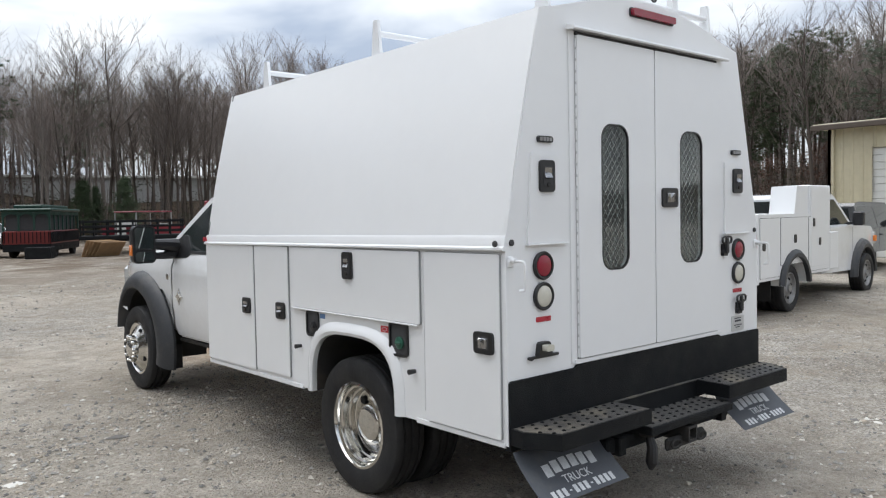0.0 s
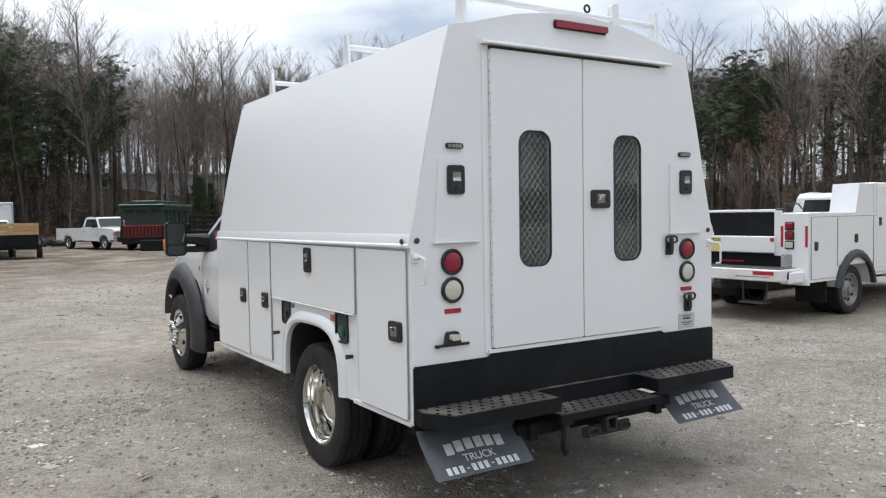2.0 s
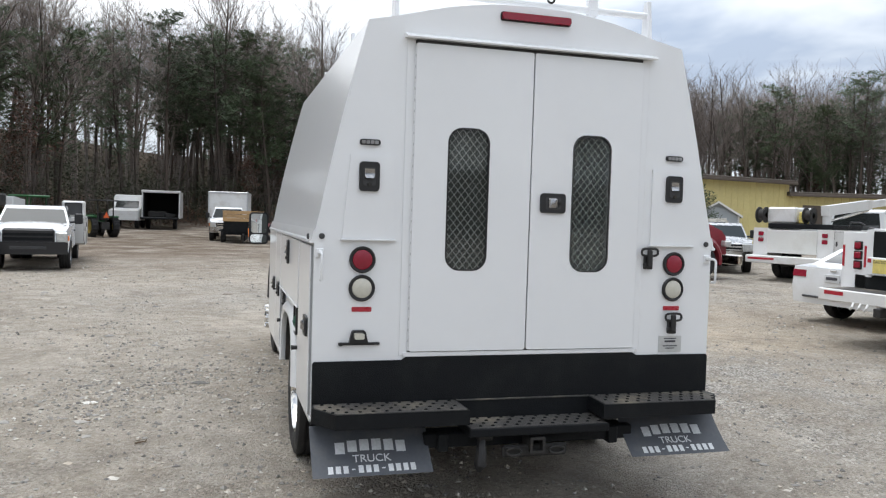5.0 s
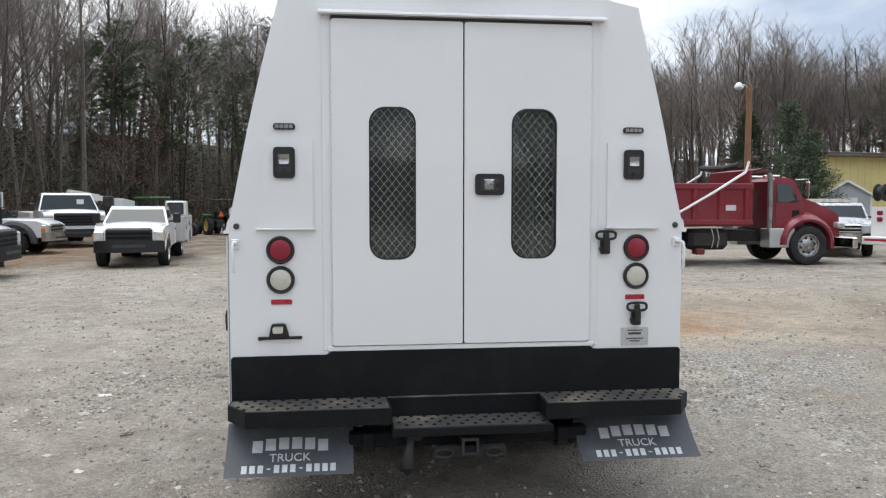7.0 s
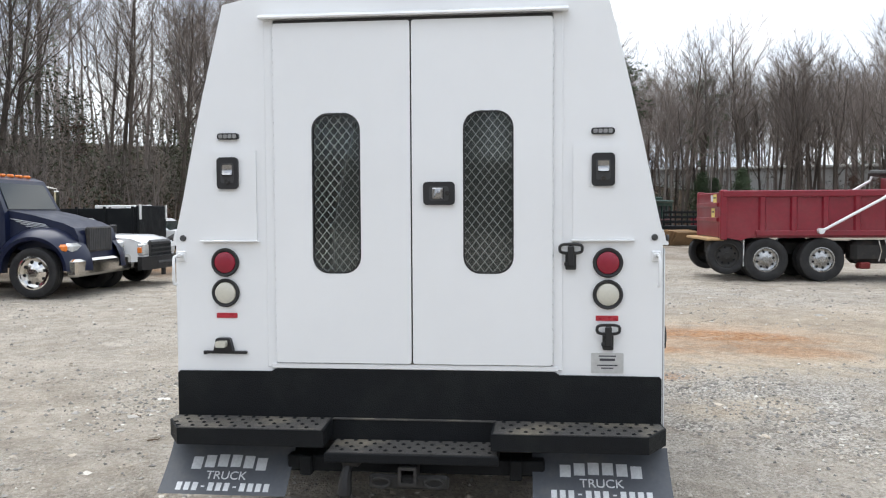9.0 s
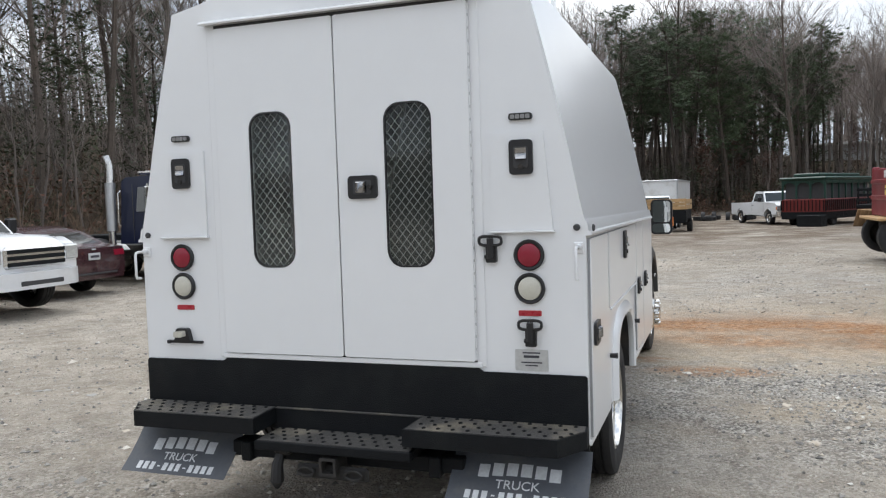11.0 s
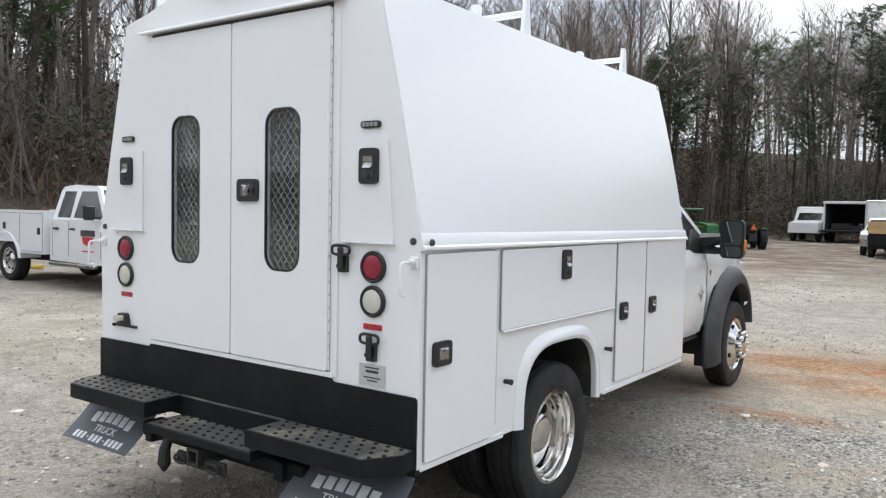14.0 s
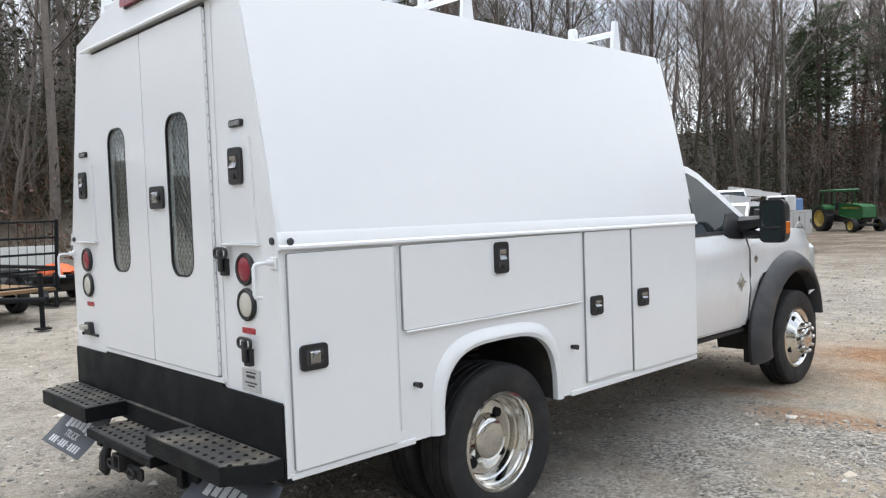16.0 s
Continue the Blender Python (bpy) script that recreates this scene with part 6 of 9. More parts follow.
def build_dump_truck():
    v = thing("dump_truck", "faded dark red tri-axle dump truck with chrome wheels", "truck", heading(7.0, 16.75, 0.0))
    # local y = 0 lies between the two rear axles; wheels near side at local x = +1.05
    r, half = 0.52, 1.22
    wbf = 4.65
    for s in (-1, 1):
        for y in (-0.64, 0.64):
            wheel(v, s * 1.08, y, r, 0.27, "steel", RIM_ROAD, s, 28, 0.0, 0.56)
            wheel(v, s * 0.78, y, r, 0.27, "steel", STEEL_DARK, s, 24)
        wheel(v, s * 1.06, wbf, r, 0.30, "steel", RIM_ROAD, s, 28, 0.0, 0.58)
        lift = wheel(v, s * 1.0, -1.52, 0.46, 0.27, "steel", STEEL_DARK, s, 24)
        lift.location.z = 0.16
        bit(v, "mud_flap", WHITE_OLD, s * 0.75, s * 1.18, -1.16, -1.14, 0.36, 1.02, 0.005, "dirty pale mud flap")
    bit(v, "chassis", STEEL_DARK, -0.48, 0.48, -1.7, 5.3, 0.62, 0.92, 0.02)
    bit(v, "fuel_tank", STEEL_DARK, 0.60, 1.12, 1.35, 2.45, 0.42, 0.98, 0.12)
    for y in (1.95, 2.10):
        rod(v, "tank_strap", CHROME_OLD, [(1.125, y, 0.48), (1.135, y + 0.05, 0.72), (1.10, y, 0.98)], 0.018)
    bit(v, "red_jack", RED_TROLLEY, 0.9, 1.2, 1.5, 1.75, 0.30, 0.46, 0.03)
    # tipping body
    loop = [(-1.62, 1.06), (-1.66, 2.13), (3.02, 2.13), (3.02, 1.08), (-0.95, 1.08), (-1.25, 0.98)]
    for s in (-1, 1):
        sd = part("body_side", slab([loop if s > 0 else loop[::-1]], "x", s * (half - 0.06), s * 0.06, 0.01), RED_PAINT, v)
        bit(v, "top_rail", RED_PAINT, s * (half - 0.08), s * (half + 0.07), -1.66, 3.02, 2.01, 2.17, 0.02)
        bit(v, "bottom_rail", RED_PAINT, s * (half - 0.04), s * (half + 0.06), -0.9, 3.02, 1.08, 1.22, 0.02)
        for k in range(6):
            y = -0.75 + k * 0.72
            rib = loft(B(), [[(s * (half - 0.02), y - 0.10, z), (s * (half + 0.055), y - 0.05, z), (s * (half + 0.055), y + 0.05, z), (s * (half - 0.02), y + 0.10, z)] for z in (1.2, 2.03)])
            part("side_rib", rib, RED_PAINT, v)
        bit(v, "side_decal", DECAL_WHITE, s * (half + 0.002), s * (half + 0.008), 2.28, 2.56, 1.46, 1.60, 0, "small pale maker's panel")
        post = bit(v, "corner_post", RED_PAINT, s * (half - 0.12), s * (half + 0.05), -1.72, -1.56, 1.0, 2.19, 0.02)
    bit(v, "body_floor", RED_PAINT, -half + 0.06, half - 0.06, -1.6, 3.0, 1.04, 1.12, 0)
    bit(v, "headboard", RED_PAINT, -half + 0.06, half - 0.06, 2.94, 3.02, 1.1, 2.52, 0.01)
    shield = loft(B(), [[(x, y, z) for x in (-1.1, 1.1)] for y, z in ((2.98, 2.51), (3.35, 2.58), (3.60, 2.52))], closed=False, caps=False)
    loft(shield, [[(x, y, z - 0.05) for x in (-1.1, 1.1)] for y, z in ((2.98, 2.51), (3.35, 2.58), (3.60, 2.52))], closed=False, caps=False)
    part("cab_shield", shield, RED_PAINT, v)
    gate = bit(v, "tailgate", RED_PAINT, -half + 0.12, half - 0.12, -1.72, -1.64, 1.06, 2.13, 0.01, "faded red tailgate with orange notices")
    for z in (1.48, 1.84):
        bit(gate, "gate_bar", RED_PAINT, -half + 0.12, half - 0.12, -1.77, -1.72, z - 0.05, z + 0.05, 0.01)
    for x, z in ((0.72, 1.97), (0.55, 1.63)):
        bit(gate, "notice", DECAL_YELLOW, x - 0.16, x + 0.16, -1.726, -1.72, z - 0.12, z + 0.12, 0)
        bit(gate, "notice_line", DECAL_DARK, x - 0.12, x + 0.12, -1.730, -1.726, z + 0.02, z + 0.05, 0)
    bit(gate, "pale_notice", DECAL_WHITE, 0.30, 0.50, -1.726, -1.72, 1.92, 2.08, 0)
    bit(v, "apron", WOOD, -half, half, -2.0, -1.62, 0.98, 1.04, 0.01, "worn orange-brown spreader apron")
    for s in (-1, 1):
        rod(v, "tarp_arm", WHITE, [(s * (half + 0.16), 0.55, 1.20), (s * (half + 0.16), 1.9, 1.95), (s * (half + 0.12), 2.75, 2.46), (s * (half + 0.10), 2.84, 2.74)], 0.034, "white tarp arm")
        rod(v, "pivot", WHITE, [(s * (half + 0.02), 0.55, 1.20), (s * (half + 0.20), 0.55, 1.20)], 0.07)
    rod(v, "tarp_roll", STEEL_DARK, [(-1.15, 2.70, 2.66), (-0.4, 2.66, 2.62), (0.3, 2.70, 2.60), (1.15, 2.68, 2.66)], 0.085)
    # cab
    cabp = [(3.74, 0.95), (3.74, 2.24), (3.84, 2.33), (4.22, 2.33), (4.36, 2.27), (4.56, 1.84), (4.62, 1.74), (4.62, 0.95)]
    width = lambda z: 0.98 - max(0.0, z - 1.75) * 0.14
    part("cab", prism(B(), [cabp], lambda u, z, w: (w * width(z), u, z), -1, 1), RED_PAINT, v)
    nosep = [(4.58, 1.16), (4.58, 1.80), (4.9, 1.74), (5.35, 1.58), (5.70, 1.42), (5.84, 1.26), (5.88, 0.72), (5.5, 0.72), (5.3, 1.0)]
    part("hood", prism(B(), [nosep], lambda u, z, w: (w * (0.66 + 0.24 * max(0, (5.2 - u)) - 0.05 * max(0, z - 1.4)), u, z), -1, 1), RED_PAINT, v)
    for s in (-1, 1):
        wing = B()
        rows = []
        for a in np.linspace(-12, 182, 14):
            c, sn = math.cos(radians(a)), math.sin(radians(a))
            rows.append([(s * x, wbf + rr * c * 1.05, r + 0.05 + rr * sn) for rr, x in ((0.60, 1.0), (0.60, 1.20), (0.66, 1.22), (0.76, 1.10), (0.86, 0.78), (0.86, 0.6))])
        loft(wing, rows, closed=False, caps=False)
        part("front_wing", wing, RED_PAINT, v)
        win = [(3.86, 1.68), (3.86, 2.16), (4.24, 2.16), (4.44, 1.76), (4.44, 1.68)]
        part("door_glass", prism(B(), [win], lambda u, z, w: (s * (width(z) + w), u, z), -0.01, 0.006), TINT, v)
        bit(v, "peep_window", TINT, s * 0.978, s * 0.986, 4.28, 4.48, 1.20, 1.46, 0.02)
        bit(v, "door_seam", GAP, s * 0.97, s * 0.982, 3.80, 3.812, 1.05, 2.20, 0)
        bit(v, "step_box", ALU, s * 0.62, s * 1.12, 3.58, 4.30, 0.46, 0.98, 0.02, "bare aluminium step and battery box")
        rod(v, "exhaust_stack", RIM_DULL, [(s * 1.02, 3.62, 0.9), (s * 1.02, 3.62, 2.34), (s * 1.02, 3.56, 2.46)], 0.07)
        bit(v, "headlight", HEADLAMP, s * 0.62, s * 0.90, 5.68, 5.90, 0.96, 1.14, 0.04)
        rod(v, "mirror_bracket", CHROME, [(s * 0.98, 4.46, 1.70), (s * 1.28, 4.54, 1.78), (s * 1.28, 4.54, 2.28), (s * 0.92, 4.40, 2.28)], 0.018)
        bit(v, "mirror", CHROME, s * 1.20, s * 1.36, 4.51, 4.56, 1.84, 2.22, 0.02)
        rod(v, "air_horn", CHROME, [(s * 0.35, 3.8, 2.39), (s * 0.35, 4.25, 2.39)], 0.04)
    shield = [(-0.86, 1.84), (0.86, 1.84), (0.80, 2.22), (-0.80, 2.22)]
    part("windscreen", prism(B(), [shield], lambda x, z, w: (x, 4.565 - (z - 1.84) * 0.465 + w, z), -0.01, 0.014), TINT_LIGHT, v)
    bit(v, "grille", CHROME_OLD, -0.55, 0.55, 5.86, 5.92, 0.78, 1.24, 0.03)
    bit(v, "bumper", CHROME, -1.18, 1.18, 5.95, 6.10, 0.42, 0.74, 0.04)
    for k in range(5):
        bit(v, "cab_marker", ORANGE_LENS, -0.6 + k * 0.3 - 0.04, -0.6 + k * 0.3 + 0.04, 4.20, 4.28, 2.31, 2.37, 0.02)
    return v


def build_semi():
    v = thing("tractor_unit", "dark navy blue conventional tractor unit with chrome bumper", "truck", heading(-14.10, 12.05, 1.5))
    r, half, wb = 0.51, 1.05, 4.90
    for s in (-1, 1):
        wheel(v, s * 1.06, wb, r, 0.29, "steel", CHROME, s, 32)
        for y in (-0.66, 0.66):
            wheel(v, s * 1.05, y, r, 0.28, "steel", RIM_DULL, s, 24, 0.0, 0.56)
            wheel(v, s * 0.74, y, r, 0.28, "steel", STEEL_DARK, s, 20)
    bit(v, "chassis", STEEL_DARK, -0.46, 0.46, -1.6, 5.6, 0.62, 0.90, 0.02)
    cabp = [(2.90, 0.95), (2.90, 2.38), (3.00, 2.47), (3.72, 2.50), (3.93, 2.42), (4.23, 1.78), (4.26, 1.62), (4.26, 0.95)]
    width = lambda z: half - max(0.0, z - 1.65) * 0.16
    part("cab", prism(B(), [cabp], lambda u, z, w: (w * width(z), u, z), -1, 1), NAVY, v)
    nosep = [(4.18, 1.02), (4.18, 1.78), (4.7, 1.68), (5.35, 1.50), (5.56, 1.40), (5.64, 1.24), (5.68, 0.78), (5.35, 0.78)]
    hw = lambda u, z: (0.98 - 0.17 * max(0.0, u - 3.8) * 0.62) * (1.0 - 0.10 * max(0, z - 1.3))
    hood = prism(B(), [nosep], lambda u, z, w: (w * hw(u, z), u, z), -1, 1)
    part("hood", hood, NAVY, v)
    for s in (-1, 1):
        wing = B()
        rows = []
        for a in np.linspace(-2, 186, 14):
            c, sn = math.cos(radians(a)), math.sin(radians(a))
            rows.append([(s * x, wb + rr * c * 1.08, r + 0.06 + rr * sn) for rr, x in ((0.60, 1.0), (0.60, 1.21), (0.67, 1.23), (0.78, 1.12), (0.88, 0.80), (0.88, 0.6))])
        loft(wing, rows, closed=False, caps=False)
        part("front_wing", wing, NAVY, v)
        win = [(3.36, 1.68), (3.36, 2.24), (3.80, 2.24), (4.06, 1.74), (4.06, 1.68)]
        part("door_glass", prism(B(), [win], lambda u, z, w: (s * (width(z) + w), u, z), -0.01, 0.006), TINT, v)
        bit(v, "door_seam", GAP, s * (half - 0.01), s * (half + 0.003), 3.27, 3.282, 1.0, 2.30, 0)
        rod(v, "grab_rail", CHROME, [(s * half, 2.95, 1.35), (s * (half + 0.07), 2.93, 1.40), (s * (half + 0.07), 2.94, 2.1), (s * half, 2.96, 2.16)], 0.02)
        bit(v, "side_marker", ORANGE_LENS, s * (half - 0.02), s * (half + 0.015), 3.98, 4.14, 1.56, 1.66, 0.02)
        bit(v, "tank", CHROME_OLD, s * 0.58, s * 1.16, 0.95, 2.9, 0.40, 0.96, 0.16, "polished fuel tank")
        bit(v, "tank_strap", STEEL_DARK, s * 0.575, s * 1.168, 1.9, 1.96, 0.395, 0.966, 0.16)
        bit(v, "headlight", HEADLAMP, s * 0.72, s * 1.13, 5.42, 5.70, 0.90, 1.10, 0.06)
        bit(v, "turn_signal", ORANGE_LENS, s * 1.08, s * 1.20, 5.36, 5.60, 0.92, 1.08, 0.04)
        rod(v, "mirror_bracket", CHROME, [(s * half, 4.0, 1.62), (s * 1.38, 3.95, 1.70), (s * 1.38, 3.95, 2.28), (s * half, 3.8, 2.34)], 0.018)
        bit(v, "mirror", CHROME, s * 1.28, s * 1.48, 3.92, 3.98, 1.78, 2.24, 0.03)
        for k in range(5):
            rod(v, "hood_stripe", ALU, [(s * (hw(4.3 + k * 0.1, 1.45) + 0.012), 4.3 + k * 0.1, 1.60 - k * 0.05), (s * (hw(5.0 + k * 0.03, 1.4) + 0.014), 5.0 + k * 0.03, 1.475 - k * 0.03)], 0.008)
    stack = rod(v, "exhaust_stack", CHROME_OLD, [(1.10, 2.72, 0.9), (1.10, 2.72, 2.75), (1.10, 2.64, 2.95)], 0.085, "tall chrome exhaust stack", 14)
    rod(stack, "heat_shield", ALU, [(1.10, 2.72, 1.25), (1.10, 2.72, 2.35)], 0.115, "", 14)
    bit(v, "bumper", CHROME, -1.18, 1.18, 5.58, 5.82, 0.42, 0.78, 0.05, "chrome front bumper")
    bit(v, "grille", STEEL_DARK, -0.50, 0.50, 5.62, 5.71, 0.90, 1.42, 0.03)
    for k in range(13):
        bit(v, "grille_bar", GAP, -0.45 + k * 0.072, -0.41 + k * 0.072, 5.705, 5.716, 0.94, 1.38, 0)
    shield = [(-0.88, 1.80), (0.88, 1.80), (0.80, 2.34), (-0.80, 2.34)]
    part("windscreen", prism(B(), [shield], lambda x, z, w: (x, 4.225 - (z - 1.80) * 0.47 + w, z), -0.01, 0.014), TINT_LIGHT, v)
    for k in range(5):
        bit(v, "cab_marker", ORANGE_LENS, -0.6 + k * 0.3 - 0.05, -0.6 + k * 0.3 + 0.05, 3.66, 3.80, 2.48, 2.55, 0.02)
    rod(v, "air_horn", CHROME, [(0.5, 3.05, 2.58), (0.5, 3.6, 2.58)], 0.045)
    bit(v, "fifth_wheel", STEEL_DARK, -0.5, 0.5, -0.5, 0.6, 0.95, 1.1, 0.05)
    return v


def build_work_trucks():
    # Chevrolet-like pickup beside the blue tractor unit, with a dark dump bed
    v = thing("stake_bed_pickup", "white pickup with a low black flat bed", "truck", heading(-12.95, 14.1, 3))
    truck_cab(v, WHITE_CAB, 3.9, 0.97, 2.2, 1.12, 1.58, 1.12, 4.85, 0.37, dark_front=True)
    running_gear(v, 3.9, 0.38, 0.84)
    bit(v, "stake_bed", BLACK_STEEL, -1.15, 1.15, -1.3, 1.95, 0.85, 1.1, 0.02)
    # black mesh-sided dump trailer behind it
    v = thing("dump_trailer", "black high-sided dump trailer parked between pickups", "trailer", heading(-12.8, 17.3, 2))
    bit(v, "front_wall", BLACK_STEEL, -0.9, 0.9, 3.0, 3.08, 0.62, 1.93, 0.02)
    bit(v, "tail_wall", BLACK_STEEL, -0.9, 0.9, -1.2, -1.12, 0.62, 1.85, 0.02)
    bit(v, "deck", STEEL_DARK, -0.9, 0.9, -1.2, 3.0, 0.55, 0.66, 0.01)
    for s in (-1, 1):
        bit(v, "side_wall", BLACK_STEEL, s * 0.86, s * 0.92, -1.12, 3.0, 0.62, 1.85, 0.01)
        for k in range(6):
            bit(v, "side_post", BLACK_STEEL, s * 0.92, s * 0.97, -1.0 + k * 0.78, -0.93 + k * 0.78, 0.6, 1.9, 0.005)
        bit(v, "corner_post", WHITE_OLD, s * 0.80, s * 0.88, 3.08, 3.12, 1.55, 1.95, 0.005)
        wheel(v, s * 1.02, 0.6, 0.38, 0.22, "steel", STEEL_DARK, s, 20)
    rod(v, "drawbar", STEEL_DARK, [(0, 3.0, 0.55), (0, 3.5, 0.5)], 0.05)
    bit(v, "jack", STEEL_DARK, -0.05, 0.05, 3.3, 3.4, 0.0, 0.6, 0.01)
    # large-flare chassis truck
    v = thing("utility_truck", "white truck with black flares and a material rack", "truck", heading(-15.15, 23.05, 2))
    truck_cab(v, WHITE_CAB, 4.1, 1.0, 2.35, 1.12, 1.56, 1.10, 5.05, 0.40, flare=True)
    running_gear(v, 4.1, 0.40, 0.98, True, CHROME_OLD)
    box_bed(v, WHITE_OLD, 1.17, -1.4, 2.25, 0.6, 1.3, 0.40)
    rod(v, "rack", ALU, [(-0.9, 2.1, 1.3), (-0.9, 2.1, 1.92), (0.9, 2.1, 1.92), (0.9, 2.1, 1.3)], 0.05)
    bit(v, "rack_beam", WHITE_OLD, -0.12, 0.12, 0.6, 2.6, 1.88, 2.04, 0.02)
    # medium truck facing the yard with a crane behind the cab
    v = thing("crane_truck", "white medium-duty truck with a folded crane behind its cab", "truck", heading(-13.2, 32.0, -64))
    truck_cab(v, WHITE_CAB, 5.0, 1.12, 3.3, 1.36, 2.06, 1.34, 6.0, 0.46, dark_front=True, glass=TINT)
    running_gear(v, 5.0, 0.46, 1.0, True, STEEL_DARK, width=0.28)
    bit(v, "flat_bed", WHITE_OLD, -1.2, 1.2, -2.0, 2.8, 1.0, 1.3, 0.03)
    crane(v, (-0.4, 2.4, 1.3), (-2.4, 1.0, 1.75), 0.75)
    bit(v, "window_notice", DECAL_WHITE, -0.55, -0.3, 4.36, 4.38, 1.62, 1.80, 0)
    # black-nosed pickup with service body, crane and welder, facing the yard
    v = thing("crane_service_pickup", "white pickup with grey service body, crane and blue welder", "truck", heading(-6.62, 21.4, -83.5))
    truck_cab(v, WHITE_CAB, 3.95, 0.88, 2.0, 1.09, 1.57, 1.06, 4.75, 0.37, dark_front=True)
    running_gear(v, 3.95, 0.37, 0.76, True, CHROME_OLD)
    box_bed(v, LINER_PALE, 1.10, -1.3, 1.9, 0.55, 1.26, 0.37)
    crane(v, (0.75, -0.9, 1.26), (1.0, 1.5, 1.72), 0.32)
    bx = bit(v, "compressor_box", WHITE_OLD, -1.10, -0.50, 0.2, 1.0, 1.26, 1.72, 0.04, "white housing with a dark open side")
    # Dark plates on the solid housing stand in for its shaded openings.
    bit(bx, "opening", GAP, -1.03, -0.57, 0.19, 0.205, 1.31, 1.66, 0.03)
    bit(bx, "opening", GAP, -1.03, -0.57, 0.995, 1.01, 1.31, 1.66, 0.03)
    bit(v, "welder", DECAL_BLUE, -0.95, -0.45, -1.0, -0.45, 1.26, 1.62, 0.03, "blue welding set")
    # light pickup far off, nose to the yard
    v = thing("pickup", "plain white pickup parked by the trolley bus", "truck", heading(3.7, 44.5, -68) @ Matrix.Scale(0.93, 4))
    truck_cab(v, WHITE_CAB, 3.7, 0.99, 1.55, 1.24, 1.86, 1.18, 4.75, 0.37)
    running_gear(v, 3.7, 0.37, 0.84)
    pickup_bed(v, WHITE_CAB, 0.99, -1.25, 1.5, 1.22, 0.37)
    # crew cab service truck along the west side
    v = thing("crew_cab_service_truck", "white crew cab pickup with service body and red door decal", "truck", heading(-14.0, 6.55, 1.0))
    truck_cab(v, WHITE_CAB, 3.95, 1.0, 1.62, 1.33, 2.02, 1.27, 4.95, 0.42, crew=True, bumper=WHITE_CAB)
    running_gear(v, 3.95, 0.42, 0.88, False, CHROME_OLD, width=0.28)
    box_bed(v, WHITE, 1.08, -1.35, 1.52, 0.62, 1.50, 0.42)
    for s in (-1, 1):
        y0 = 2.95
        part("door_decal", slab([[(y0 - 0.20 + 0.0, 1.02), (y0 + 0.20, 1.02), (y0 + 0.16, 0.90), (y0, 0.84), (y0 - 0.16, 0.90)]], "x", s * 1.0, s * 0.004), DECAL_RED, v, "dark red rounded door decal")
        bit(v, "decal_letters", DECAL_DARK, s * 1.0, s * 1.004, y0 - 0.24, y0 + 0.24, 1.03, 1.15, 0)
        bit(v, "decal_line", DECAL_RED, s * 1.0, s * 1.004, y0 - 0.2, y0 + 0.2, 0.73, 0.755, 0)
        bit(v, "fender_sticker", DECAL_RED, s * 1.0, s * 1.004, 3.52, 3.66, 1.0, 1.12, 0.0)
        bit(v, "side_step", CHROME_OLD, s * 0.98, s * 1.10, 1.7, 3.3, 0.42, 0.50, 0.03)
    # silver dually facing the yard beyond the dump truck
    v = thing("silver_pickup", "silver pickup with a wide chrome grille", "truck", heading(16.75, 22.5, -120))
    truck_cab(v, SILVER, 3.9, 0.98, 1.8, 1.14, 1.66, 1.12, 4.9, 0.38)
    running_gear(v, 3.9, 0.38, 0.86, True)
    pickup_bed(v, SILVER, 0.98, -1.2, 1.75, 1.14, 0.38)
    # gold estate car behind it
    v = thing("gold_suv", "pale gold SUV with dark windows", "car", heading(18.9, 26.2, 170))
    truck_cab(v, GOLD, 2.9, 0.95, -0.85, 1.12, 1.82, 1.10, 3.85, 0.37, crew=True)
    running_gear(v, 2.9, 0.37, 0.80)
    bit(v, "tail_panel", GOLD, -0.95, 0.95, -1.0, -0.80, 0.52, 1.12, 0.04)
    # second crane truck, tail to the yard
    v = thing("crane_utility_truck", "white crane service truck with hose reels at its tail", "truck", heading(15.7, 15.7, 25))
    truck_cab(v, WHITE_CAB, 4.6, 1.1, 2.9, 1.5, 2.25, 1.5, 5.7, 0.48)
    running_gear(v, 4.6, 0.48, 0.98, True, STEEL_DARK)
    box_bed(v, WHITE_OLD, 1.18, -1.5, 2.7, 0.72, 1.55, 0.48)
    bit(v, "tailgate", DOOR_WHITE, -0.73, 0.73, -1.53, -1.46, 0.82, 1.50, 0.01)
    bit(v, "rear_bumper", WHITE_OLD, -1.18, 1.18, -1.95, -1.5, 0.52, 0.74, 0.02)
    bit(v, "bumper_tape", REFLECTOR, -1.1, -0.3, -1.955, -1.95, 0.62, 0.68, 0)
    bit(v, "top_deck", BLACK_STEEL, -0.8, 1.1, -1.4, 0.6, 1.55, 1.70, 0.02)
    bit(v, "compressor", WHITE_OLD, -0.95, -0.05, -1.2, 0.0, 1.70, 2.18, 0.05)
    bit(v, "oil_tank", DECAL_YELLOW, 0.02, 0.22, -1.2, -0.9, 1.70, 2.05, 0.03)
    for x in (-1.05, 0.36):
        part("hose_reel", lathe(B(), [(0.08, -0.12), (0.24, -0.12), (0.24, -0.09), (0.17, -0.08), (0.17, 0.08), (0.24, 0.09), (0.24, 0.12), (0.08, 0.12)], (x, -1.25, 1.94), "x", 20), STEEL_DARK, v, "dark hose reel")
    crane(v, (0.75, -1.0, 1.55), (1.0, 3.6, 2.55), 0.55)
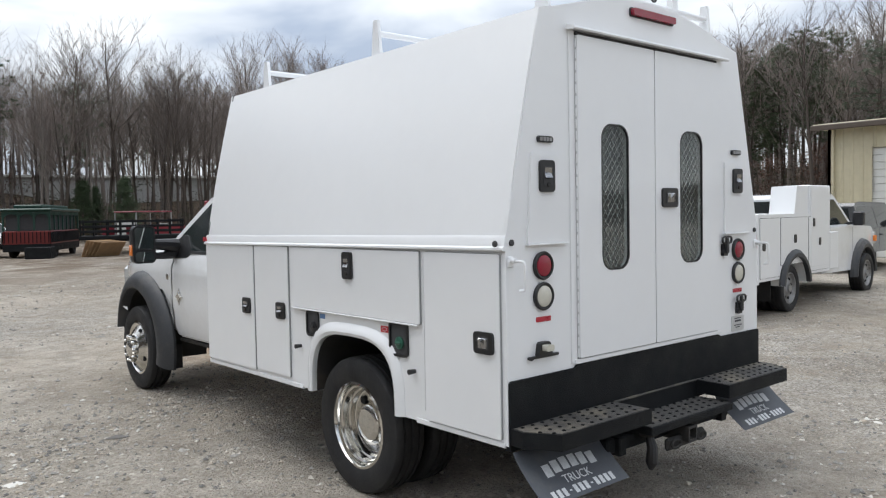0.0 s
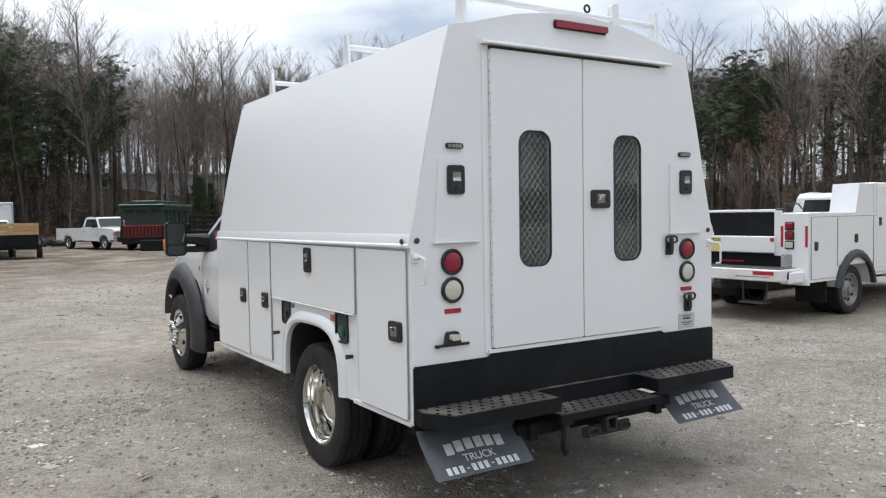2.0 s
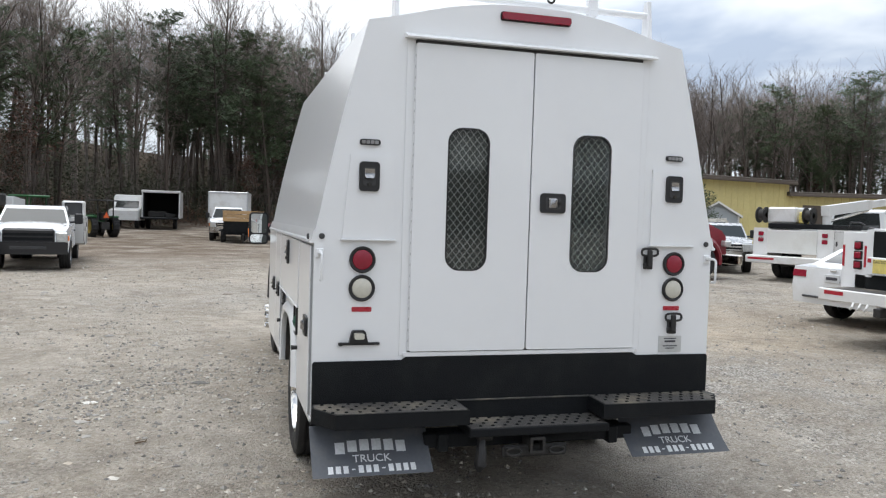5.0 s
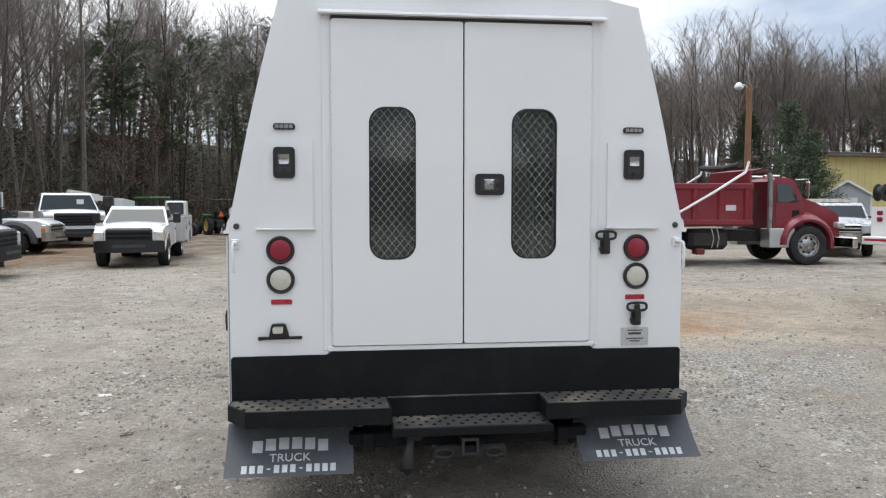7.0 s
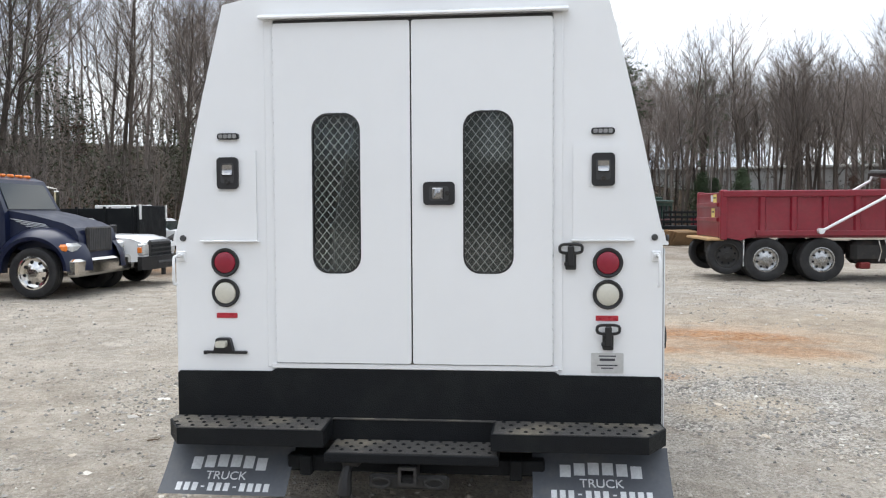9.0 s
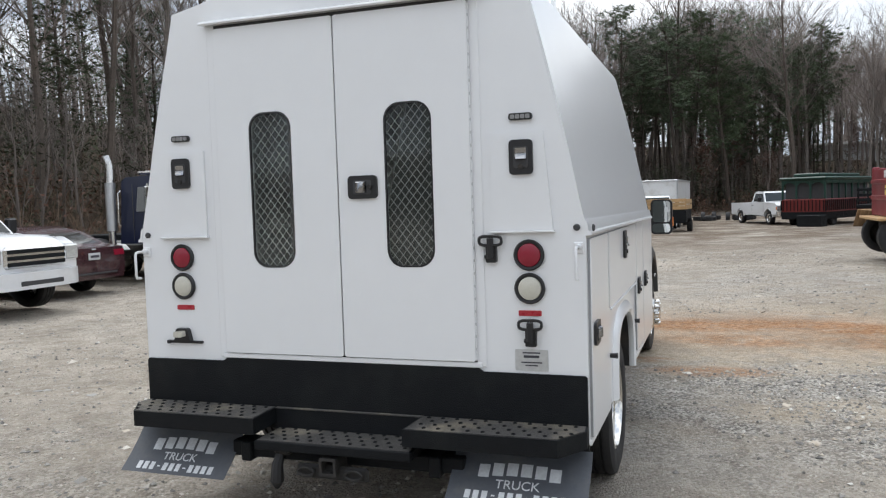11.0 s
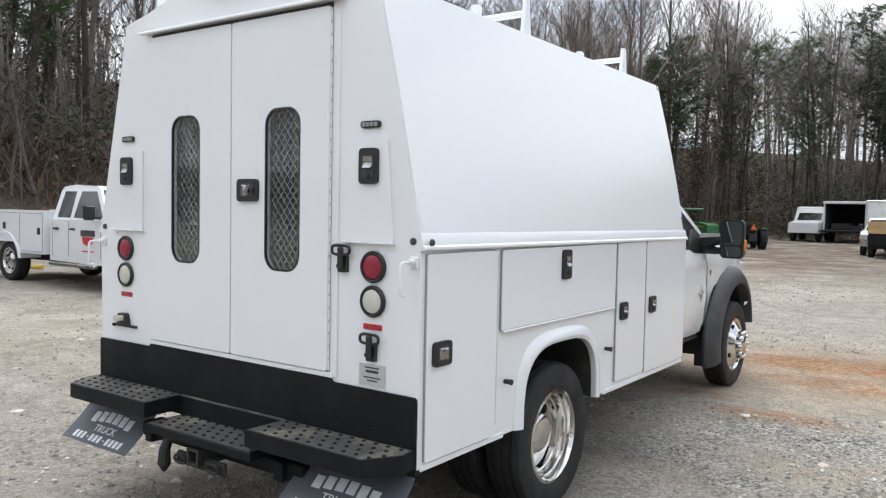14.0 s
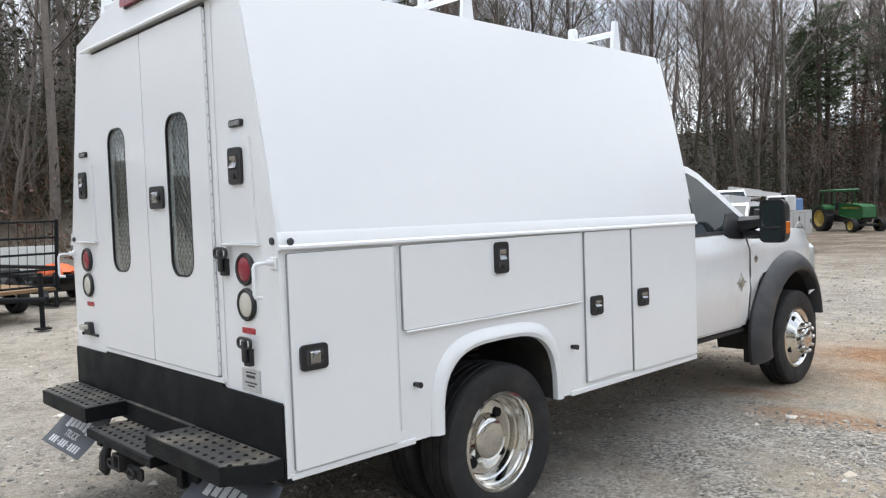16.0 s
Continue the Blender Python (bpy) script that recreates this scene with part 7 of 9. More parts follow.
    for s in (-1, 1):
        for z in (1.38, 1.20):
            bit(v, "tail_light", RED_LENS, s * 0.86, s * 1.02, -1.53, -1.5, z - 0.06, z + 0.06, 0.02)
    # dark SUV by the beige building
    v = thing("dark_suv", "dark grey SUV parked by the beige building", "car", heading(17.6, 6.4, 5))
    truck_cab(v, GREY_CAR, 2.9, 0.95, -0.85, 1.12, 1.80, 1.10, 3.8, 0.37, crew=True)
    running_gear(v, 2.9, 0.37, 0.80)
    bit(v, "tail_panel", GREY_CAR, -0.95, 0.95, -1.0, -0.80, 0.52, 1.12, 0.04)


def farm_wheel(v, x, y, r, w, s):
    t = part("wheel", lathe(B(), tyre_profile(r, w), (x, y, r), "x", 24, s), RUBBER, v)
    part("rim", lathe(B(), [(r * 0.68, w * 0.40), (r * 0.62, w * 0.42), (r * 0.5, w * 0.15), (r * 0.25, w * 0.2), (0, w * 0.25)], (x, y, r), "x", 20, s), WHEEL_YELLOW, t)
    for k in range(18):
        a = math.tau * k / 18
        lug = box(B(), x - w * 0.48, x + w * 0.48, -0.03, 0.03, r * 0.96, r * 1.03, 0.008)
        bmesh.ops.transform(lug, matrix=Matrix.Translation((0, y, r)) @ Matrix.Rotation(a, 4, "X"), verts=lug.verts)
        part("tread_lug", lug, RUBBER, t)


def build_tractors():
    v = thing("farm_tractor", "green farm tractor with a cab canopy and yellow wheels", "tractor", heading(-10.56, 38.24, -45) @ Matrix.Diagonal((0.82, 1.0, 0.74, 1.0)))
    for s in (-1, 1):
        farm_wheel(v, s * 0.95, 0.0, 0.84, 0.46, s)
        farm_wheel(v, s * 0.75, 2.6, 0.42, 0.26, s)
        loop = [(-0.75, 1.0), (-0.6, 1.55), (0.3, 1.72), (0.75, 1.55), (0.75, 1.4), (0.3, 1.55), (-0.4, 1.42)]
        part("fender", slab([loop if s > 0 else loop[::-1]], "x", s * 0.62, s * 0.55, 0.02), GREEN, v)
        for y in (-0.55, 0.65):
            rod(v, "canopy_post", GREEN, [(s * 0.62, y, 1.5), (s * 0.58, y, 2.55)], 0.035)
    hood = [(0.7, 1.0), (0.7, 1.75), (2.6, 1.66), (2.95, 1.55), (2.98, 0.92), (2.4, 0.80)]
    part("hood", side_prism(hood, 0.34, 0.05), GREEN, v)
    bit(v, "hood_stripe", YELLOW, -0.345, 0.345, 0.9, 2.5, 1.46, 1.50, 0)
    bit(v, "canopy", GREEN, -0.72, 0.72, -0.75, 0.85, 2.52, 2.68, 0.05)
    bit(v, "gearbox", STEEL_DARK, -0.3, 0.3, -0.4, 2.7, 0.6, 1.05, 0.05)
    bit(v, "seat", PLASTIC, -0.25, 0.25, -0.35, 0.05, 1.35, 1.85, 0.06)
    rod(v, "exhaust", STEEL_DARK, [(0.2, 1.7, 1.7), (0.2, 1.7, 2.5)], 0.04)
    bit(v, "front_axle", STEEL_DARK, -0.7, 0.7, 2.5, 2.68, 0.36, 0.5, 0.02)
    v = thing("compact_tractor", "small green tractor with a folded canopy and orange triangle", "tractor", heading(-7.2, 38.1, 118) @ Matrix.Scale(0.84, 4))
    for s in (-1, 1):
        farm_wheel(v, s * 0.62, 0.0, 0.62, 0.36, s)
        farm_wheel(v, s * 0.60, 1.9, 0.38, 0.26, s)
        bit(v, "fender", GREEN, s * 0.36, s * 0.82, -0.45, 0.45, 1.16, 1.26, 0.04)
        rod(v, "roll_post", STEEL_DARK, [(s * 0.45, -0.45, 0.8), (s * 0.45, -0.45, 2.15)], 0.04)
    hood = [(0.5, 0.75), (0.5, 1.30), (2.0, 1.22), (2.25, 1.1), (2.25, 0.7)]
    part("hood", side_prism(hood, 0.30, 0.05), GREEN, v)
    bit(v, "canopy", PLASTIC, -0.62, 0.62, -0.9, 0.7, 2.12, 2.2, 0.03)
    bit(v, "seat", PLASTIC, -0.24, 0.24, -0.35, 0.1, 1.0, 1.45, 0.05)
    part("triangle", slab([[(-0.18, 1.15), (0.18, 1.15), (0.0, 1.5)]], "y", -0.56, -0.02), ORANGE, v, "bright orange warning triangle")
    bit(v, "gearbox", STEEL_DARK, -0.25, 0.25, -0.5, 2.1, 0.45, 0.9, 0.04)
    bit(v, "loader", GREEN, -0.7, 0.7, 2.5, 2.9, 0.2, 0.7, 0.05)
    for s in (-1, 1):
        rod(v, "loader_arm", GREEN, [(s * 0.42, 0.6, 1.2), (s * 0.45, 1.7, 1.25), (s * 0.5, 2.6, 0.45)], 0.05)


def build_trailers():
    # trailer with raw board sides
    v = thing("board_side_trailer", "black trailer with a raw pine board gate", "trailer", heading(-0.50, 34.55, 86) @ Matrix.Diagonal((0.98, 0.60, 0.80, 1.0)))
    bit(v, "deck", BLACK_STEEL, -0.92, 0.92, -1.5, 2.4, 0.55, 0.68, 0.02)
    for k in range(3):
        bit(v, "plank", WOOD, -0.95, 0.95, -1.56, -1.50, 1.28 + k * 0.21, 1.47 + k * 0.21, 0.006)
    bit(v, "gate_panel", BLACK_STEEL, -0.92, 0.92, -1.50, -1.46, 0.50, 1.28, 0.01)
    for s in (-1, 1):
        for k in range(2):
            bit(v, "plank", WOOD, s * 0.90, s * 0.95, -1.45, 2.35, 1.28 + k * 0.30, 1.55 + k * 0.30, 0.006)
        bit(v, "side_panel", BLACK_STEEL, s * 0.86, s * 0.92, -1.45, 2.35, 0.68, 1.28, 0.01)
        wheel(v, s * 0.98, 0.2, 0.36, 0.22, "steel", STEEL_DARK, s, 20)
        bit(v, "mudguard", BLACK_STEEL, s * 0.86, s * 1.12, -0.3, 0.7, 0.74, 0.78, 0.01)
    rod(v, "drawbar", STEEL_DARK, [(0, -1.5, 0.5), (0, -2.1, 0.48)], 0.05)
    bit(v, "jack", STEEL_DARK, -0.05, 0.05, -1.75, -1.65, 0.03, 0.6, 0.01)
    # white box trailer behind
    v = thing("box_truck", "white box truck with a smooth front wall", "truck", heading(-1.05, 40.4, 86) @ Matrix.Diagonal((1.0, 1.0, 0.90, 1.0)))
    bit(v, "box_body", WHITE_OLD, -0.98, 0.98, -2.2, 3.6, 0.95, 2.72, 0.05, "white box body")
    bit(v, "roof_edge", ALU, -1.0, 1.0, -2.24, 3.64, 2.66, 2.76, 0.02)
    for s in (-1, 1):
        wheel(v, s * 0.85, -1.2, 0.42, 0.24, "steel", STEEL_DARK, s, 20)
        wheel(v, s * 0.85, 2.2, 0.42, 0.24, "steel", STEEL_DARK, s, 20)
        bit(v, "corner_post", ALU, s * 0.93, s * 1.0, -2.24, -2.16, 0.95, 2.72, 0.01)
    bit(v, "chassis", STEEL_DARK, -0.45, 0.45, -2.2, 3.4, 0.5, 0.95, 0.02)
    v = thing("parked_van", "white van nose half hidden behind the board trailer", "truck", heading(-1.15, 37.5, -94) @ Matrix.Diagonal((0.95, 0.55, 0.95, 1.0)))
    truck_cab(v, WHITE_CAB, 2.0, 0.9, 0.0, 1.15, 1.75, 1.1, 2.9, 0.36)
    for s in (-1, 1):
        wheel(v, s * 0.80, 2.0, 0.36, 0.22, "steel", CHROME_OLD, s, 20)
        wheel(v, s * 0.80, -0.6, 0.36, 0.22, "steel", CHROME_OLD, s, 20)
    bit(v, "bed", WHITE_CAB, -0.9, 0.9, -1.2, 0.0, 0.5, 1.15, 0.03)
    # open box body with a dark inside, and a sleeper cab beside it
    v = thing("open_box_body", "white box body standing open with dark contents", "trailer", heading(-5.5, 53.8, 90) @ Matrix.Diagonal((1.0, 1.0, 0.84, 1.0)))
    for s in (-1, 1):
        bit(v, "wall", WHITE_OLD, s * 1.17, s * 1.25, 0.0, 5.5, 0.9, 3.1, 0.02)
        wheel(v, s * 0.9, 1.2, 0.45, 0.26, "steel", STEEL_DARK, s, 20)
    bit(v, "roof", WHITE_OLD, -1.25, 1.25, 0.0, 5.5, 3.05, 3.15, 0.02)
    bit(v, "floor", STEEL_DARK, -1.2, 1.2, 0.0, 5.5, 0.85, 0.95, 0.01)
    # Dark back and inner walls stand in for the shade inside the white box.
    bit(v, "back_wall", GAP, -1.2, 1.2, 5.4, 5.5, 0.9, 3.1, 0)
    for s in (-1, 1):
        bit(v, "inner_wall", GAP, s * 1.14, s * 1.165, 0.2, 5.4, 0.95, 3.04, 0)
    bit(v, "load", STEEL_DARK, -0.9, 0.4, 0.6, 2.0, 0.95, 1.5, 0.1)
    bit(v, "load", STEEL_DARK, 0.2, 1.0, 0.5, 2.4, 0.95, 1.35, 0.1)
    bit(v, "tail_frame", WHITE_OLD, -1.28, 1.28, -0.05, 0.05, 3.0, 3.2, 0.02)
    bit(v, "dark_deck", BLACK_STEEL, -1.2, 1.2, -1.6, 0.0, 0.85, 1.0, 0.03)
    v = thing("sleeper_cab_truck", "white sleeper cab with a vent panel", "truck", heading(-7.6, 56.2, -96) @ Matrix.Diagonal((0.85, 0.85, 0.80, 1.0)))
    sl = [(0.0, 0.9), (0.0, 2.75), (0.4, 2.9), (1.1, 2.8), (1.6, 2.1), (1.9, 1.7), (3.2, 1.5), (3.3, 0.7), (0.3, 0.7)]
    part("cab", side_prism(sl, 1.1, 0.1), WHITE_OLD, v)
    part("windscreen", prism(B(), [[(-0.9, 1.75), (0.9, 1.75), (0.85, 2.35), (-0.85, 2.35)]], lambda x, z, w: (x, 1.86 - (z - 1.75) * 0.72 + w, z), -0.01, 0.02), TINT, v)
    for k in range(4):
        bit(v, "vent", GAP, 0.2, 0.7, 0.95, 0.99, 2.36 + k * 0.11, 2.42 + k * 0.11, 0)
    for s in (-1, 1):
        wheel(v, s * 0.95, 2.5, 0.48, 0.28, "steel", STEEL_DARK, s, 20)
        wheel(v, s * 0.95, 0.3, 0.48, 0.28, "steel", STEEL_DARK, s, 20)
    # black utility trailer to the west
    v = thing("utility_trailer", "black utility trailer with an upright mesh ramp gate", "trailer", heading(-12.1, 1.6, 12))
    bit(v, "deck", PALLET, -0.9, 0.9, -1.6, 1.6, 0.50, 0.56, 0.01)
    for s in (-1, 1):
        rod(v, "side_rail", BLACK_STEEL, [(s * 0.93, -1.6, 0.5), (s * 0.93, -1.6, 0.9), (s * 0.93, 1.6, 0.9), (s * 0.93, 1.6, 0.5)], 0.035)
        wheel(v, s * 1.05, -0.1, 0.34, 0.2, "steel", WHITE_OLD, s, 20)
        bit(v, "mudguard", BLACK_STEEL, s * 0.95, s * 1.18, -0.55, 0.35, 0.72, 0.75, 0.005)
        rod(v, "drawbar", BLACK_STEEL, [(s * 0.7, 1.6, 0.48), (0, 2.9, 0.48)], 0.045)
        rod(v, "gate_post", BLACK_STEEL, [(s * 0.9, 1.62, 0.55), (s * 0.9, 1.72, 1.75)], 0.035)
    for k in range(5):
        rod(v, "gate_bar", BLACK_STEEL, [(-0.9, 1.62 + 0.025 * k, 0.6 + 0.28 * k), (0.9, 1.62 + 0.025 * k, 0.6 + 0.28 * k)], 0.02)
    for k in range(12):
        rod(v, "gate_wire", BLACK_STEEL, [(-0.83 + k * 0.15, 1.63, 0.6), (-0.83 + k * 0.15, 1.72, 1.72)], 0.006, n=4)
    rod(v, "jack", BLACK_STEEL, [(0, 2.75, 0.9), (0, 2.75, 0.03)], 0.04)
    bit(v, "jack_foot", BLACK_STEEL, -0.1, 0.1, 2.65, 2.85, 0.0, 0.03, 0.005)
    rod(v, "jack_handle", BLACK_STEEL, [(0, 2.75, 0.88), (0.18, 2.75, 0.88), (0.18, 2.75, 0.78)], 0.012)


def build_trolley():
    v = thing("trolley_bus", "green and red trolley bus with arched windows", "bus", heading(6.9, 41.0, -118) @ Matrix.Scale(0.92, 4))
    half = 1.15
    bit(v, "lower_body", RED_TROLLEY, -half, half, -3.4, 3.0, 0.55, 1.42, 0.05, "red lower body")
    bit(v, "skirt", BLACK_STEEL, -half - 0.01, half + 0.01, -3.42, 3.02, 0.35, 0.75, 0.03)
    bit(v, "roof", GREEN_DARK, -half - 0.1, half + 0.1, -3.55, 3.15, 2.42, 2.58, 0.06, "green overhanging roof")
    bit(v, "clerestory", GREEN_DARK, -half * 0.6, half * 0.6, -3.0, 2.6, 2.58, 2.78, 0.05)
    # A solid dark block stands in for the shaded inside of the bus.
    bit(v, "interior", GAP, -half + 0.14, half - 0.14, -3.2, 2.8, 1.40, 2.42, 0)
    for s in (-1, 1):
        for k in range(8):
            y = -3.36 + k * 0.9
            bit(v, "window_post", GREEN_DARK, s * (half - 0.08), s * half, y - 0.05, y + 0.05, 1.42, 2.42, 0.01)
        for k in range(25):
            bit(v, "side_slat", BLACK_STEEL, s * half, s * (half + 0.03), -3.3 + k * 0.26, -3.18 + k * 0.26, 0.8, 1.36, 0)
        bit(v, "window_header", GREEN_DARK, s * (half - 0.07), s * (half - 0.005), -3.36, 2.96, 2.22, 2.42, 0.01)
        for y in (-2.3, 1.8):
            wheel(v, s * 1.0, y, 0.42, 0.25, "steel", STEEL_DARK, s, 20)
    for yy in (3.0, -3.4):
        for k in range(4):
            x = -half + 0.05 + k * (2 * half - 0.1) / 3
            bit(v, "window_post", GREEN_DARK, x - 0.05, x + 0.05, yy - 0.05, yy + 0.01, 1.42, 2.42, 0.01)
        for k in range(3):
            x0 = -half + 0.1 + k * (2 * half - 0.1) / 3
            w = (2 * half - 0.1) / 3 - 0.1
            arc = [(x0, 2.42), (x0, 2.05)] + [(x0 + w / 2 - w / 2 * math.cos(a), 2.05 + 0.25 * math.sin(a)) for a in np.linspace(0, math.pi, 9)] + [(x0 + w, 2.42)]
            part("window_arch", slab([arc], "y", yy - 0.02, 0.03), GREEN_DARK, v)
        for k in range(12):
            x = -half + 0.1 + k * 0.19
            bit(v, "front_slat", BLACK_STEEL, x - 0.02, x + 0.02, yy - (0.04 if yy < 0 else -0.015), yy + (0.04 if yy > 0 else -0.015), 0.8, 1.36, 0)
    bit(v, "crate", BLACK_STEEL, -1.4, -0.2, 3.4, 4.3, 0.0, 0.6, 0.03)
    # stake trailer and boards next to it
    v = thing("stake_trailer", "dark steel stake-sided trailer beside the trolley bus", "trailer", heading(10.6, 38.6, -20))
    bit(v, "deck", BLACK_STEEL, -1.1, 1.1, -2.5, 2.5, 0.75, 0.95, 0.03)
    for s in (-1, 1):
        for k in range(9):
            rod(v, "stake", BLACK_STEEL, [(s * 1.05, -2.4 + k * 0.6, 0.95), (s * 1.05, -2.4 + k * 0.6, 1.75)], 0.04, n=6)
        for z in (1.15, 1.4, 1.65):
            bit(v, "stake_rail", BLACK_STEEL, s * 1.03, s * 1.10, -2.45, 2.45, z - 0.06, z + 0.06, 0.01)
        wheel(v, s * 0.95, -1.2, 0.42, 0.25, "steel", STEEL_DARK, s, 20)
    for k in range(5):
        ob = thing("board", "weathered orange-brown board leaning by the trailer", "board", pose(8.2 + k * 0.13, 37.2 - k * 0.05, terrain(8.2, 37.2), 0, 0, 20) @ pose(0, 0, 0, 28 + k * 3, 0, 0), group="boards by the trailer")
        part("plank", box(B(), -0.7, 0.7, -0.02, 0.02, 0.0, 0.9, 0.005), PALLET, ob)
    rng = random.Random(5)
    for k in range(14):
        a = rng.uniform(-3, 2.4)
        x, y = 0.9 + a * 0.6, 50.0 + rng.uniform(-1.0, 1.5)
        bm = lathe(B(), tyre_profile(0.40, 0.26) + [tyre_profile(0.40, 0.26)[0]], (0, 0, 0), "z", 20)
        t = tagged(mesh_object("rubber_ring", bm, RUBBER), "worn out black truck tyre lying at the wood's edge", "scrap", "discarded tyres")
        t.matrix_world = pose(x + 1.4, y, terrain(x + 1.4, y) + 0.13, rng.uniform(-4, 4), rng.uniform(-4, 4) + (90 if k % 3 == 0 else 0), 0) @ pose(0, 0, 0.22 if k % 3 == 0 else 0)
    for k, (x, y, c, m) in enumerate(((-17.4, 4.0, 2, DOOR_WHITE), (-16.9, 3.0, 3, STEEL_DARK), (-16.9, 6.8, 4, YELLOW))):
        if c == 2:
            ob = thing("sheet_panel", "white sheet panel leaning among yard clutter", "panel", pose(x, y, terrain(x, y), 0, 0, 70))
            part("sheet", box(B(), -0.9, 0.9, -0.02, 0.02, 0.0, 1.1, 0.005), m, ob)
        elif c == 4:
            ob = thing("engine_hoist", "yellow shop hoist beside the service truck", "hoist", pose(x, y, terrain(x, y), 0, 0, 20))
            rod(ob, "mast", m, [(0, 0, 0), (0, 0, 0.75)], 0.06)
            rod(ob, "arm", m, [(0, 0, 0.72), (0.9, 0, 0.85)], 0.06)
            rod(ob, "leg", m, [(-0.1, -0.3, 0.06), (0.9, -0.3, 0.06)], 0.05)
            rod(ob, "leg", m, [(-0.1, 0.3, 0.06), (0.9, 0.3, 0.06)], 0.05)
        else:
            ob = thing("scrap_bin", "dark steel scrap bin in the yard", "clutter", pose(x, y, terrain(x, y), 0, 0, 30 * c))
            part("bin", box(B(), -0.8, 0.8, -0.5, 0.5, 0.0, 0.6, 0.03), m, ob)
    # small flat trailer with orange netting on it
    v = thing("flat_trailer", "small dark flat trailer standing on its front leg", "trailer", heading(-13.9, 3.6, 4))
    bit(v, "deck", BLACK_STEEL, -0.6, 0.6, -1.2, 1.25, 0.52, 0.62, 0.01)
    bit(v, "side_box", STEEL_DARK, -0.62, 0.62, -1.0, 0.9, 0.26, 0.52, 0.03)
    for s in (-1, 1):
        wheel(v, s * 0.72, -0.4, 0.28, 0.17, "steel", WHITE_OLD, s, 20)
    rod(v, "leg", BLACK_STEEL, [(0.3, 1.22, 0.66), (0.36, 1.40, 0.38), (0.38, 1.48, 0.02)], 0.04)
    rod(v, "tongue", BLACK_STEEL, [(0.38, 1.48, 0.03), (0.50, 0.2, 0.05)], 0.03)
    rng = random.Random(8)
    net = B()
    rows = []
    for k2, z in ((1.0, 0.625), (1.05, 0.68), (0.85, 0.76), (0.5, 0.82), (0.15, 0.84)):
        rows.append([(0.34 * k2 * math.cos(a) * rng.uniform(0.82, 1.18), 0.42 * k2 * math.sin(a) * rng.uniform(0.82, 1.18), z + rng.uniform(-0.012, 0.012) * (z > 0.63)) for a in np.linspace(0, math.tau, 19)[:-1]])
    ob = tagged(mesh_object("safety_netting", loft(net, rows), ORANGE), "crumpled orange safety netting on the flat trailer", "netting")
    ob.matrix_world = heading(-13.25, 3.62, 4)


build_flatback_truck()
build_sedan("white sedan with red tail lights parked beside the service pickup", heading(9.55, 7.05, 4), WHITE_CAB)
build_sedan("dark maroon sedan with its tail towards the yard", heading(-11.3, 9.2, 182), MAROON)
build_dump_truck()
build_semi()
build_work_trucks()
build_tractors()
build_trailers()
build_trolley()

# ---- buildings and poles ----
def wall_run(parent, name, material, a, b, z0, z1, thick=0.2, ribs=0.0):
    """A wall from plan point a to b with standing ribs on its outer (right-hand) side."""
    a, b = Vector(a), Vector(b)
    d = b - a
    ang = math.degrees(math.atan2(d.y, d.x))
    m = pose(a.x, a.y, 0, 0, 0, ang)
    bm = box(B(), 0, d.length, 0, thick, z0, z1)
    bmesh.ops.transform(bm, matrix=m, verts=bm.verts)
    w = part(name, bm, material, parent)
    if ribs:
        k = ribs / 2
        n = 0
        while k < d.length and n < 140:
            rb = loft(B(), [[(k - 0.05, 0.0, z), (k - 0.025, -0.03, z), (k + 0.025, -0.03, z), (k + 0.05, 0.0, z)] for z in (z0 + 0.01, z1 - 0.01)])
            bmesh.ops.transform(rb, matrix=m, verts=rb.verts)
            part("siding_rib", rb, material, w)
            k += ribs
            n += 1
    return w, m, d.length


